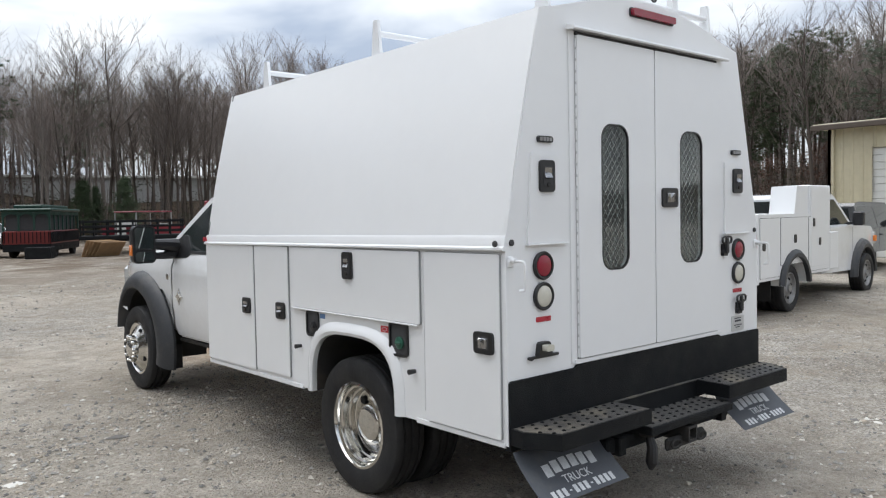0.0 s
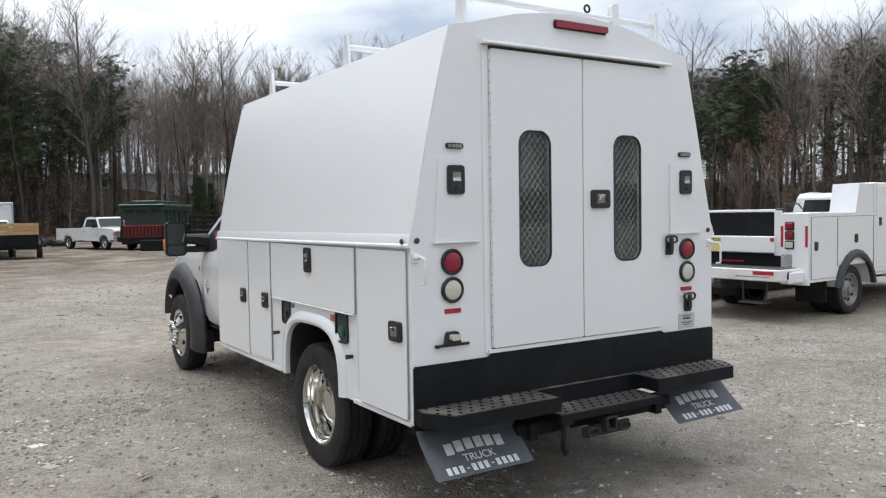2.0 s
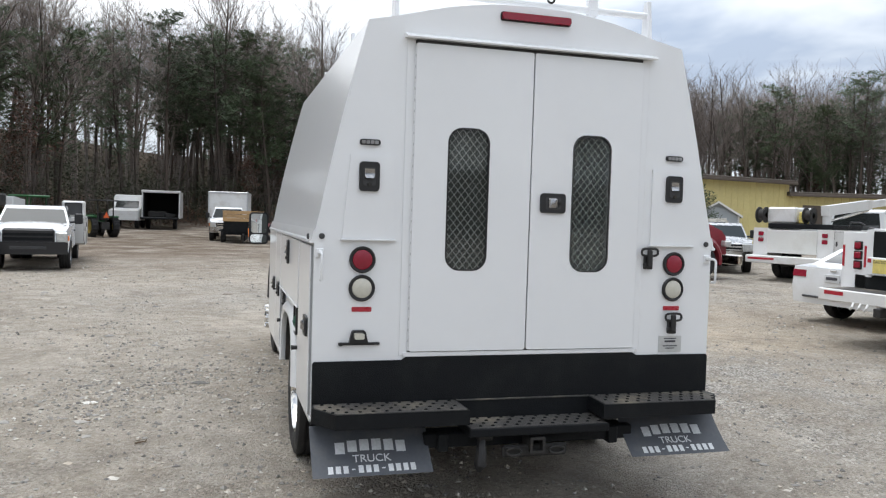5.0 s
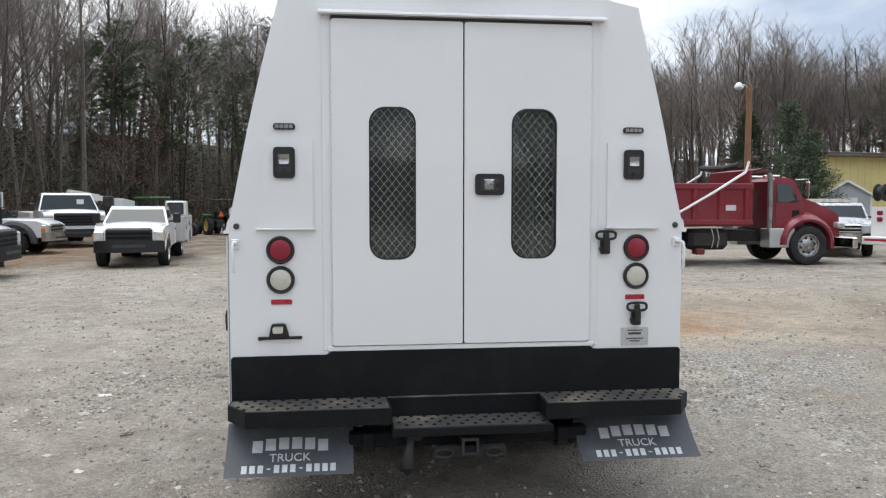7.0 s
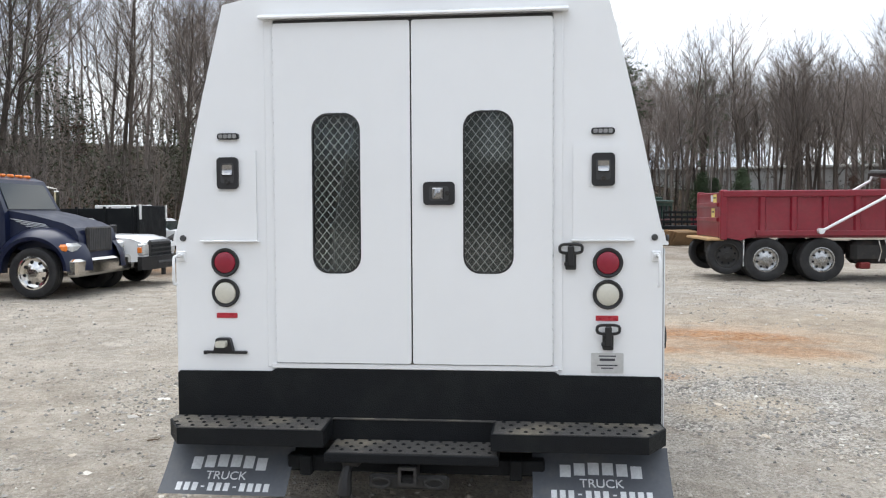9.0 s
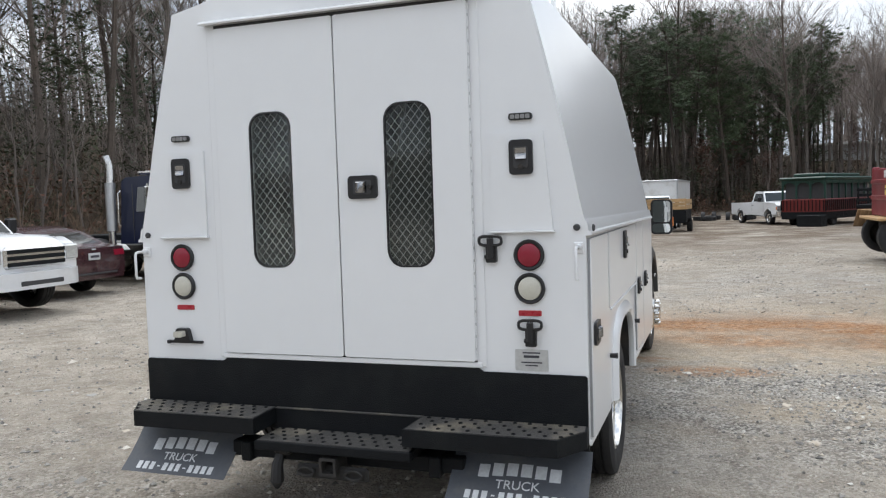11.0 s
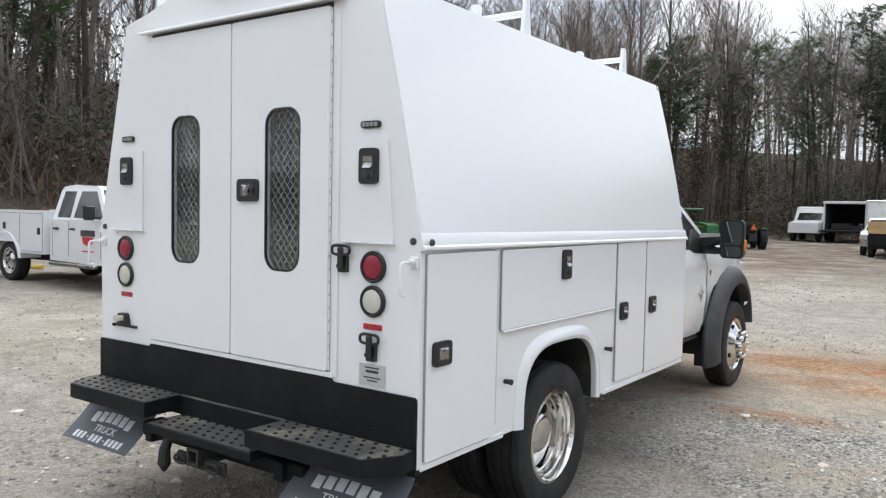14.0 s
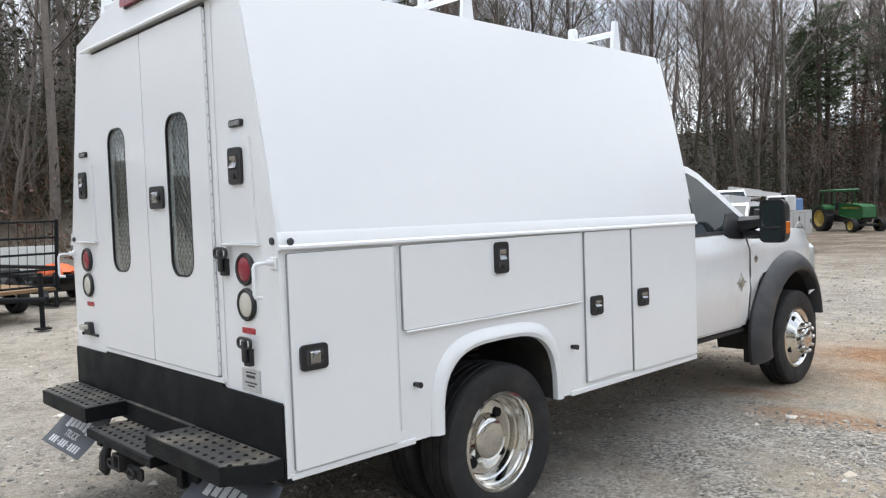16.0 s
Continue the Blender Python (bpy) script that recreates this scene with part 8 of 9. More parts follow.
def build_buildings():
    y = thing("yellow_building", "long low building with yellow metal siding and brown roof", "building")
    w, m, ln = wall_run(y, "wall", YELLOW_SIDING, (28.4, 41.88), (37.9, 44.0), -0.5, 4.55, 0.25, 0.6)
    w2, m2, ln2 = wall_run(y, "side_wall", YELLOW_SIDING, (37.9, 44.0), (50.4, 40.92), -0.5, 3.75, 0.25, 0.6)
    for (mm, L, z) in ((m, ln, 4.55), (m2, ln2, 3.75)):
        bm = box(B(), -0.2, L + 0.2, -0.5, 9.0, z, z + 0.28, 0.03)
        bmesh.ops.transform(bm, matrix=mm, verts=bm.verts)
        part("roof", bm, ROOF_BROWN, y)
        bm = box(B(), -0.2, L + 0.2, -0.62, -0.5, z - 0.05, z + 0.12, 0.02)
        bmesh.ops.transform(bm, matrix=mm, verts=bm.verts)
        part("gutter", bm, ROOF_BROWN, y)
    for x0, x1, z1, mt in ((1.0, 4.2, 3.1, ROOF_BROWN), (7.0, 9.4, 2.9, ALU), (10.0, 12.2, 2.7, ROOF_BROWN)):
        bm = box(B(), x0, x1, -0.05, -0.001, 0.0, z1, 0.01)
        bmesh.ops.transform(bm, matrix=m2, verts=bm.verts)
        d = part("door", bm, mt, y)
        bm = prism(B(), [[(x0 - 0.1, -0.01), (x0 - 0.1, z1 + 0.1), (x1 + 0.1, z1 + 0.1), (x1 + 0.1, -0.01)], [(x0 + 0.0, 0.0), (x0, z1), (x1, z1), (x1, 0.0)]], lambda u, v, q: (u, q, v), -0.09, -0.002)
        bmesh.ops.transform(bm, matrix=m2, verts=bm.verts)
        part("door_surround", bm, YELLOW_SIDING, y)
    flag = thing("flag", "small red and white flag on a short pole", "flag", pose(44.6, 41.4, terrain(44.6, 41.4)))
    rod(flag, "pole", ALU, [(0, 0, 0), (0, 0, 3.1)], 0.03)
    part("cloth", loft(B(), [[(x, 0.05 * math.sin(x * 8) + dy, z) for x in np.linspace(0.03, 0.7, 7)] for z, dy in ((1.9, 0.0), (3.05, 0.0))], closed=False, caps=False), DECAL_WHITE, flag)
    for k in range(4):
        part("stripe", loft(B(), [[(x, 0.05 * math.sin(x * 8) - 0.008, z) for x in np.linspace(0.03, 0.7, 7)] for z in (1.95 + k * 0.28, 2.08 + k * 0.28)], closed=False, caps=False), DECAL_RED, flag)

    b = thing("beige_building", "beige ribbed metal building with a white roller door", "building")
    wall_run(b, "wall", BEIGE_SIDING, (23.7, 9.2), (23.7, 7.85), -0.3, 4.35, 0.2, 0.32)
    wall_run(b, "wall", BEIGE_SIDING, (23.7, 7.85), (23.7, 3.6), 3.62, 4.35, 0.2, 0.32)
    wall_run(b, "wall", BEIGE_SIDING, (23.7, 3.6), (23.7, -8.0), -0.3, 4.35, 0.2, 0.32)
    wall_run(b, "end_wall", BEIGE_SIDING, (36.0, 9.2), (23.7, 9.2), -0.3, 4.35, 0.2, 0.4)
    bit(b, "roof", BEIGE_SIDING, 23.35, 36.2, -8.3, 9.55, 4.35, 4.5, 0.02)
    bit(b, "eave_trim", ROOF_BROWN, 23.25, 23.37, -8.3, 9.6, 4.28, 4.46, 0.02)
    bit(b, "downpipe", BEIGE_SIDING, 23.58, 23.68, 8.95, 9.05, 0.0, 4.3, 0.02)
    dr = bit(b, "roller_door", DOOR_WHITE, 23.80, 23.86, 3.62, 7.83, 0.0, 3.62, 0)
    for k in range(15):
        bit(dr, "slat", DOOR_WHITE, 23.775, 23.80, 3.64, 7.81, 0.02 + k * 0.24, 0.235 + k * 0.24, 0.008)
    for yy in (3.6, 7.82):
        bit(b, "door_jamb", BEIGE_SIDING, 23.66, 23.70, yy - 0.06, yy + 0.08, 0.0, 3.66, 0.01)

    s = thing("garden_shed", "grey shed with white trim and a shingle roof", "shed", pose(27.6, 37.6, terrain(27.6, 37.6), 0, 0, -33))
    gable = [(-1.2, 0.0), (1.2, 0.0), (1.2, 2.1), (0.0, 2.85), (-1.2, 2.1)]
    part("wall_shell", prism(B(), [gable], lambda u, v, w: (u, w, v), 0.0, 3.2), SHED_GREY, s)
    for d in (-1, 1):
        part("roof", loft(B(), [[(d * 1.42, yy, 1.98), (0.0, yy, 2.87), (0.0, yy, 2.97), (d * 1.42, yy, 2.08)] for yy in (-0.18, 3.4)]), ROOF_BROWN, s)
        part("trim", loft(B(), [[(d * 1.42, yy, 1.96), (0.0, yy, 2.85), (0.0, yy, 2.98), (d * 1.42, yy, 2.10)] for yy in (-0.21, -0.181)]), DOOR_WHITE, s)
        bit(s, "corner_trim", DOOR_WHITE, d * 1.14, d * 1.24, -0.03, 0.02, 0.0, 2.1, 0)
    bit(s, "door", DOOR_WHITE, -0.5, 0.5, -0.04, -0.001, 0.05, 1.95, 0.01)

    v = thing("hay_wagon", "dark red farm wagon with a red canopy and pale panels", "wagon", heading(12.3, 41.6, 200))
    bit(v, "deck", BLACK_STEEL, -1.0, 1.0, -2.0, 2.0, 0.62, 0.76, 0.02)
    bit(v, "side_board", RED_PAINT, 0.94, 1.0, -2.0, 2.0, 0.76, 1.35, 0.01)
    bit(v, "side_board", RED_PAINT, -1.0, -0.94, -2.0, 2.0, 0.76, 1.35, 0.01)
    bit(v, "canopy", RED_PAINT, -0.9, 0.9, -1.2, 1.3, 2.12, 2.20, 0.03, "faded red canopy sheet")
    bit(v, "pale_panel", DOOR_WHITE, -0.8, 0.6, 1.3, 1.36, 0.9, 1.7, 0.01)
    bit(v, "pale_panel", DOOR_WHITE, 0.1, 0.9, -1.9, -1.84, 0.9, 1.5, 0.01)
    for s in (-1, 1):
        for yy in (-1.15, 1.25):
            rod(v, "canopy_post", ALU, [(s * 0.85, yy, 0.76), (s * 0.85, yy, 2.14)], 0.035)
        for yy in (-1.3, 1.3):
            wheel(v, s * 0.92, yy, 0.36, 0.2, "steel", STEEL_DARK, s, 20)
    f = thing("far_warehouse", "long pale warehouse seen through the trees", "building")
    wall_run(f, "wall", FAR_WALL, (9.0, 90.0), (40.0, 84.0), 0.0, 6.4, 0.3, 2.4)
    bm = box(B(), 0, 32, -0.3, 12, 6.4, 6.7, 0.03)
    bmesh.ops.transform(bm, matrix=pose(9, 90, 0, 0, 0, -10.95), verts=bm.verts)
    part("roof", bm, DOOR_WHITE, f)

    # poles with lamps
    for x, yv, h, turn, label in ((15.9, 26.9, 6.5, 200, "brown wooden utility pole with a street lamp"), (-17.6, 12.9, 4.75, -30, "slim grey pole with a flood lamp by the trees")):
        g = terrain(x, yv)
        p = thing("lamp_pole", label, "pole", pose(x, yv, g, 0, 0, turn))
        wood = "wooden" in label
        rod(p, "pole", POLE_WOOD if wood else ALU, [(0, 0, -0.2), (0.02, 0, h * 0.5), (0, 0, h)], [0.15, 0.13, 0.11] if wood else [0.042, 0.038, 0.034], "", 12)
        rod(p, "arm", ALU, [(0, 0, h - 0.15), (0.3, 0, h - 0.02), (0.55, 0, h - 0.08)], 0.025)
        part("lamp_head", lathe(B(), [(0.05, 0.18), (0.12, 0.12), (0.20, 0.0), (0.20, -0.05), (0.12, -0.12), (0, -0.14)], (0.6, 0, h - 0.12), "z", 16), HEADLAMP, p, "pale dusk-to-dawn lamp head")


build_buildings()

# ---- woods ----
def tube_lists(V, F, pts, rad, n):
    """Appends a thin tapering tube to vertex and face lists."""
    side, base = None, len(V)
    for i, p in enumerate(pts):
        a = (pts[min(i + 1, len(pts) - 1)] - pts[max(i - 1, 0)]).normalized()
        side = a.orthogonal().normalized() if side is None else (side - a * side.dot(a)).normalized()
        up = a.cross(side)
        for k in range(n):
            V.append(tuple(p + rad[i] * (math.cos(k * math.tau / n) * side + math.sin(k * math.tau / n) * up)))
    for i in range(len(pts) - 1):
        for k in range(n):
            a, b = base + i * n, base + (i + 1) * n
            F.append((a + k, a + (k + 1) % n, b + (k + 1) % n, b + k))


def grow(rng, start, way, length, rise, bend, count):
    """Points along a branch that wanders and turns upwards."""
    pts, p, d = [start.copy()], start.copy(), way.normalized()
    for _ in range(count):
        d = (d + Vector((rng.uniform(-bend, bend), rng.uniform(-bend, bend), rise + rng.uniform(-bend, bend) * 0.5))).normalized()
        p = p + d * (length / count)
        pts.append(p.copy())
    return pts


def around(rng, rise):
    a = rng.uniform(0, math.tau)
    return Vector((math.cos(a), math.sin(a), rise))


def spike(V, F, a, b, r):
    """A thin twig: a three-sided cone from a to b."""
    d = (b - a).normalized()
    u = d.orthogonal().normalized()
    v = d.cross(u)
    i = len(V)
    V.extend([tuple(a + u * r), tuple(a + (v * 0.87 - u * 0.5) * r), tuple(a - (v * 0.87 + u * 0.5) * r), tuple(b)])
    F.extend([(i, i + 1, i + 3), (i + 1, i + 2, i + 3), (i + 2, i, i + 3)])


def bare_tree(seed, height, twigs=9, limbs=17, subs=6, low=0.36, leaves=0, fat=1.0, girth=1.0, upward=1.0, reach=1.0, wander=0.15):
    """Trunk with limbs that sweep upwards, each with side branches and many fine twigs."""
    rng = random.Random(seed)
    tv, tf, cv, cf, lv, lf = [], [], [], [], [], []
    trunk = grow(rng, Vector((0, 0, -0.3)), Vector((0, 0, 1)), height * 0.86, 0.45, wander, 8)
    r0 = height * 0.0082
    tube_lists(tv, tf, trunk, [r0 * (1.15 - 1.0 * i / 8) + 0.012 for i in range(9)], 6)
    for k in range(limbs):
        t = low + (0.97 - low) * (k + rng.random()) / limbs
        i = min(7, int(t * 8))
        start = trunk[i].lerp(trunk[i + 1], t * 8 - i)
        ln = height * (0.36 * (1.05 - t) + 0.11) * rng.uniform(0.6, 1.3) * reach
        limb = grow(rng, start, around(rng, rng.uniform(0.7, 1.9) * upward), ln, 0.20 * upward, 0.24, 4)
        lr = max(0.018, r0 * (0.62 - 0.45 * t)) * girth
        tube_lists(tv, tf, limb, [lr, lr * 0.75, lr * 0.55, lr * 0.4, lr * 0.25], 4)
        for j in range(subs):
            q = (j + 0.4 + rng.random() * 0.7) / (subs + 0.2)
            i2 = min(3, int(q * 4))
            s2 = limb[i2].lerp(limb[i2 + 1], q * 4 - i2)
            way = (limb[i2 + 1] - limb[i2]).normalized() + around(rng, 0.35) * 0.85
            sub = grow(rng, s2, way, ln * rng.uniform(0.3, 0.55), 0.16, 0.25, 2)
            tube_lists(cv, cf, sub, [lr * 0.36 + 0.004, lr * 0.26 + 0.003, 0.006 * fat], 3)
            for m in range(twigs):
                s3 = sub[m % 2].lerp(sub[m % 2 + 1], rng.random())
                tw = s3 + ((sub[1] - sub[0]).normalized() + around(rng, 0.45) * 0.95) * ln * rng.uniform(0.10, 0.24)
                spike(cv, cf, s3, tw, 0.0085 * fat)
                for _ in range(leaves):
                    c = s3.lerp(tw, rng.random()) + Vector((rng.uniform(-.25, .25), rng.uniform(-.25, .25), rng.uniform(-.25, .2)))
                    u, v = around(rng, rng.uniform(-1, 1)).normalized() * 0.085, around(rng, rng.uniform(-1, 1)).normalized() * 0.055
                    b = len(lv)
                    lv.extend([tuple(c - u), tuple(c + v), tuple(c + u * 1.1), tuple(c - v)])
                    lf.append((b, b + 1, b + 2, b + 3))
    return (tv, tf), (cv, cf), (lv, lf)


def pine_tree(seed, height, low=0.42, spread=0.17, clumps=9, needles=17):
    """Straight trunk with dead stubs below and an open, rounded crown of needle tufts."""
    rng = random.Random(seed)
    tv, tf, cv, cf = [], [], [], []
    trunk = grow(rng, Vector((0, 0, -0.3)), Vector((0, 0, 1)), height * 0.96, 0.7, 0.09, 8)
    r0 = height * 0.0092
    tube_lists(tv, tf, trunk, [r0 * (1.1 - i / 8) + 0.01 for i in range(9)], 6)
    for k in range(12):
        t = rng.uniform(0.15, low)
        p = trunk[min(7, int(t * 8))].lerp(trunk[min(7, int(t * 8)) + 1], t * 8 - int(t * 8))
        spike(tv, tf, p, p + around(rng, 0.2) * rng.uniform(0.5, 1.6), 0.02)
    for k in range(44):
        t = low + (0.985 - low) * ((k + rng.random()) / 44)
        i = min(7, int(t * 8))
        start = trunk[i].lerp(trunk[i + 1], t * 8 - i)
        q = (t - low) / (1 - low)
        ln = height * spread * math.sin(math.pi * (0.20 + 0.72 * q)) * rng.uniform(0.45, 1.35)
        br = grow(rng, start, around(rng, rng.uniform(0.0, 0.7)), ln, 0.06, 0.2, 3)
        tube_lists(tv, tf, br, [0.03, 0.022, 0.014, 0.008], 3)
        for c in range(clumps):
            f = rng.uniform(0.35, 1.0)
            j = min(2, int(f * 3))
            centre = br[j].lerp(br[j + 1], f * 3 - j) + Vector((rng.uniform(-.5, .5), rng.uniform(-.5, .5), rng.uniform(-.25, .35)))
            for _ in range(needles):
                d = around(rng, rng.uniform(-0.5, 1.0)).normalized() * rng.uniform(0.22, 0.42)
                w = d.orthogonal().normalized() * 0.021
                b = len(cv)
                cv.extend([tuple(centre - w), tuple(centre + w), tuple(centre + d)])
                cf.append((b, b + 1, b + 2))
    return (tv, tf), (cv, cf)


def cedar_tree(seed, height):
    rng = random.Random(seed)
    tv, tf, cv, cf = [], [], [], []
    trunk = grow(rng, Vector((0, 0, -0.2)), Vector((0, 0, 1)), height, 0.8, 0.05, 6)
    tube_lists(tv, tf, trunk, [0.11 * (1.1 - i / 6) + 0.01 for i in range(7)], 6)
    for k in range(130):
        t = 0.05 + 0.94 * (k + rng.random()) / 130
        i = min(5, int(t * 6))
        start = trunk[i].lerp(trunk[i + 1], t * 6 - i)
        ln = height * 0.36 * (1.02 - t) ** 0.7 * rng.uniform(0.65, 1.25)
        br = grow(rng, start, around(rng, rng.uniform(0.1, 0.8)), ln, 0.1, 0.15, 2)
        tube_lists(tv, tf, br, [0.018, 0.012, 0.006], 3)
        for _ in range(56):
            f = rng.uniform(0.2, 1.05)
            p = br[0].lerp(br[2], f) + Vector((rng.uniform(-.2, .2), rng.uniform(-.2, .2), rng.uniform(-.16, .2)))
            d = around(rng, rng.uniform(0.0, 1.2)).normalized() * rng.uniform(0.12, 0.24)
            w = d.orthogonal().normalized() * 0.024
            b = len(cv)
            cv.extend([tuple(p - w), tuple(p + w), tuple(p + d)])
            cf.append((b, b + 1, b + 2))
    return (tv, tf), (cv, cf)


def list_mesh(name, vf, material):
    me = bpy.data.meshes.new(name)
    me.from_pydata(vf[0], [], vf[1])
    me.materials.append(material)
    return me


def build_woods():
    rng = random.Random(11)
    kinds = []
    for k in range(6):
        t, c, _ = bare_tree(100 + k, 15.0 + k * 0.7, twigs=9, limbs=18, low=0.30 + 0.08 * (k % 3), girth=0.72, upward=0.72 + 0.25 * (k % 2), reach=1.02, wander=0.10)
        kinds.append(("bare_tree", "tall bare deciduous tree with grey-brown bark at the wood's edge", (list_mesh("trunk", t, BARK if k != 2 else BARK_MID), list_mesh("crown", c, TWIG), None)))
    for k in range(3):
        t, c = pine_tree(200 + k, 12.5 + k, low=0.34 + 0.09 * k, spread=0.20)
        kinds.append(("pine_tree", "tall dark green pine with a bare lower trunk", (list_mesh("trunk", t, PINE_BARK), list_mesh("crown", c, NEEDLE), None)))
    for k in range(2):
        t, c, lf = bare_tree(300 + k, 5.5 + k * 1.5, twigs=4, limbs=11, subs=5, low=0.14, leaves=4)
        kinds.append(("young_oak_tree", "young tree holding dry russet leaves", (list_mesh("trunk", t, BARK), list_mesh("crown", c, TWIG), list_mesh("leaves", lf, LEAF))))

    def pine_share(a):
        return along([(-180, .15), (-80, .12), (-40, .10), (-26, .30), (-12, .34), (-4, .42), (6, .48), (10, .20), (16, .04), (32, .04), (38, .45), (50, .62), (62, .45), (75, .15), (180, .15)], a)

    def leafy_share(a):
        return along([(-180, .1), (-30, .06), (-8, .10), (0, .24), (10, .20), (16, .06), (40, .10), (50, .20), (65, .30), (80, .22), (180, .1)], a)

    def tall_at(a):
        return along([(-180, 1), (-60, 1.05), (-30, 1.02), (-16, 1.02), (-8, 1.21), (2, 1.20), (8, 1.02), (12, 0.88), (20, 0.91), (26, 1.02), (36, 1.08), (42, 1.12), (55, 1.22), (64, 1.15), (74, 0.95), (180, 1)], a)
    spots = []
    for row in range(300):
        while True:
            a = rng.uniform(-84, 84) if row < 280 else rng.choice((-1, 1)) * rng.choice((rng.uniform(84, 104), rng.uniform(152, 180)))
            s = rng.uniform(0.0, 1.0) ** 1.3 * 14 + 0.2
            if -84 < a < -22 and rng.random() < (0.74 if a < -30 else 0.45):
                continue
            r = along(EDGE, a) + s
            x, y = r * math.sin(radians(a)), r * math.cos(radians(a))
            if not any((x - u) ** 2 + (y - v) ** 2 < 0.8 for u, v in spots):
                break
        spots.append((x, y))
        u = rng.random()
        if u < pine_share(a):
            name, label, meshes = kinds[6 + rng.randrange(3)]
        elif u < pine_share(a) + leafy_share(a):
            name, label, meshes = kinds[9 + rng.randrange(2)]
        else:
            name, label, meshes = kinds[rng.randrange(6)]
        size = rng.uniform(0.78, 1.12) * tall_at(a) * (0.92 if name == "pine_tree" else 1.0)
        tree = thing(name, label, "tree", pose(x, y, terrain(x, y), rng.uniform(-3, 3), rng.uniform(-3, 3), rng.uniform(0, 360)) @ Matrix.Scale(size, 4), group="trees at the edge of the yard")
        for me in meshes:
            if me:
                ob = new(me.name.split(".")[0], me)
                ob.parent = tree
    t, c, _ = bare_tree(77, 17.5, twigs=10, limbs=20, subs=7, low=0.30)
    lone = thing("bare_tree", "large spreading bare tree rising above the woods", "tree", pose(31.0, 58.0, terrain(31.0, 58.0), 0, 0, 40), group="trees at the edge of the yard")
    for nm, vf, mt in (("trunk", t, BARK), ("crown", c, TWIG)):
        ob = new(nm, list_mesh(nm, vf, mt))
        ob.parent = lone
    t, c, lf = bare_tree(331, 9.5, twigs=5, limbs=15, subs=5, low=0.10, leaves=4, girth=0.7)
    for x, y, turn, size in ((50.5, 33.2, 0, 1.0), (52.6, 37.5, 120, 0.8)):
        oak = thing("russet_oak_tree", "tall young oak holding dry russet leaves before the pines", "tree", pose(x, y, terrain(x, y), 0, 0, turn) @ Matrix.Scale(size, 4), group="trees at the edge of the yard")
        for nm, vf, mt in (("trunk", t, BARK), ("crown", c, TWIG), ("leaves", lf, LEAF)):
            ob = new(nm, list_mesh(nm, vf, mt))
            ob.parent = oak
    # the deeper wood, joined
    def join(name, label, source, count, material, s0, s1, sizes, span=(-86, 86), share=None, scaled=True):
        V, F = [], []
        done = total = 0
        arrays = [(np.array(v), f) for v, f in source]
        while done < count:
            a = rng.uniform(*span)
            if share and rng.random() > share(a):
                continue
            s = s0 + (s1 - s0) * rng.random() ** 1.2
            if 7 < a < 29 and along(EDGE, a) + s < 88 and rng.random() < (0.8 if name == "saplings" else 0.5):
                continue        # the wood is thin in front of the warehouse
            r = along(EDGE, a) + s
            x, y = r * math.sin(radians(a)), r * math.cos(radians(a))
            size = rng.uniform(*sizes) * (tall_at(a) if scaled else 1.0)
            m = np.array(pose(x, y, terrain(x, y), rng.uniform(-4, 4), rng.uniform(-4, 4), rng.uniform(0, 360)) @ Matrix.Scale(size, 4))
            v, f = arrays[rng.randrange(len(arrays))]
            V.append(v @ m[:3, :3].T + m[:3, 3])
            F.extend([tuple([i + total for i in q]) for q in f])
            total += len(v)
            done += 1
        me = list_mesh(name, (np.concatenate(V).tolist(), F), material)
        tagged(new(name, me), label, "woods", kind="stuff")

    plain = []
    for k in range(4):
        t, c, _ = bare_tree(400 + k, 15.6, twigs=6, limbs=11, subs=3, low=0.34, fat=1.7, girth=0.62, upward=0.75, reach=1.12, wander=0.09)
        b = len(t[0])
        plain.append((t[0] + c[0], t[1] + [tuple(i + b for i in q) for q in c[1]]))
    join("deep_woods", "deep stand of bare grey-brown trees", plain, 840, TWIG, 6, 60, (0.80, 1.06), share=lambda a: 0.11 if a < -28 else 0.12 if a < -10 else 0.5 if a < -2 else 1.0 if a < 42 else 0.5)
    # Trees out of view; the wide span is added to darken the truck's rear.
    join("southern_woods", "unseen stand of bare trees added behind to close the yard and darken the truck's rear", plain, 170, BARK, 0, 26, (0.85, 1.1), span=(100, 260), scaled=False)
    poles = []
    for k in range(4):
        t, c, _ = bare_tree(450 + k, 6.0, twigs=4, limbs=7, subs=2, low=0.12, fat=1.2)
        b = len(t[0])
        poles.append((t[0] + c[0], t[1] + [tuple(i + b for i in q) for q in c[1]]))
    join("saplings", "thicket of bare saplings under the trees", poles, 460, TWIG, -1, 22, (0.45, 1.1), scaled=False)
    join("western_thicket", "thicket of bare saplings and vines west of the yard", poles, 150, TWIG, 1, 14, (0.35, 0.9), span=(-84, -24), scaled=False)
    join("ridge_thicket", "bare saplings along the ridge west of the yard", poles, 300, TWIG, 20, 58, (0.9, 1.7), span=(-84, -20), scaled=False)
    # vines, evergreen shrubs and dead leaves that fill the wood from below
    V, F = [], []
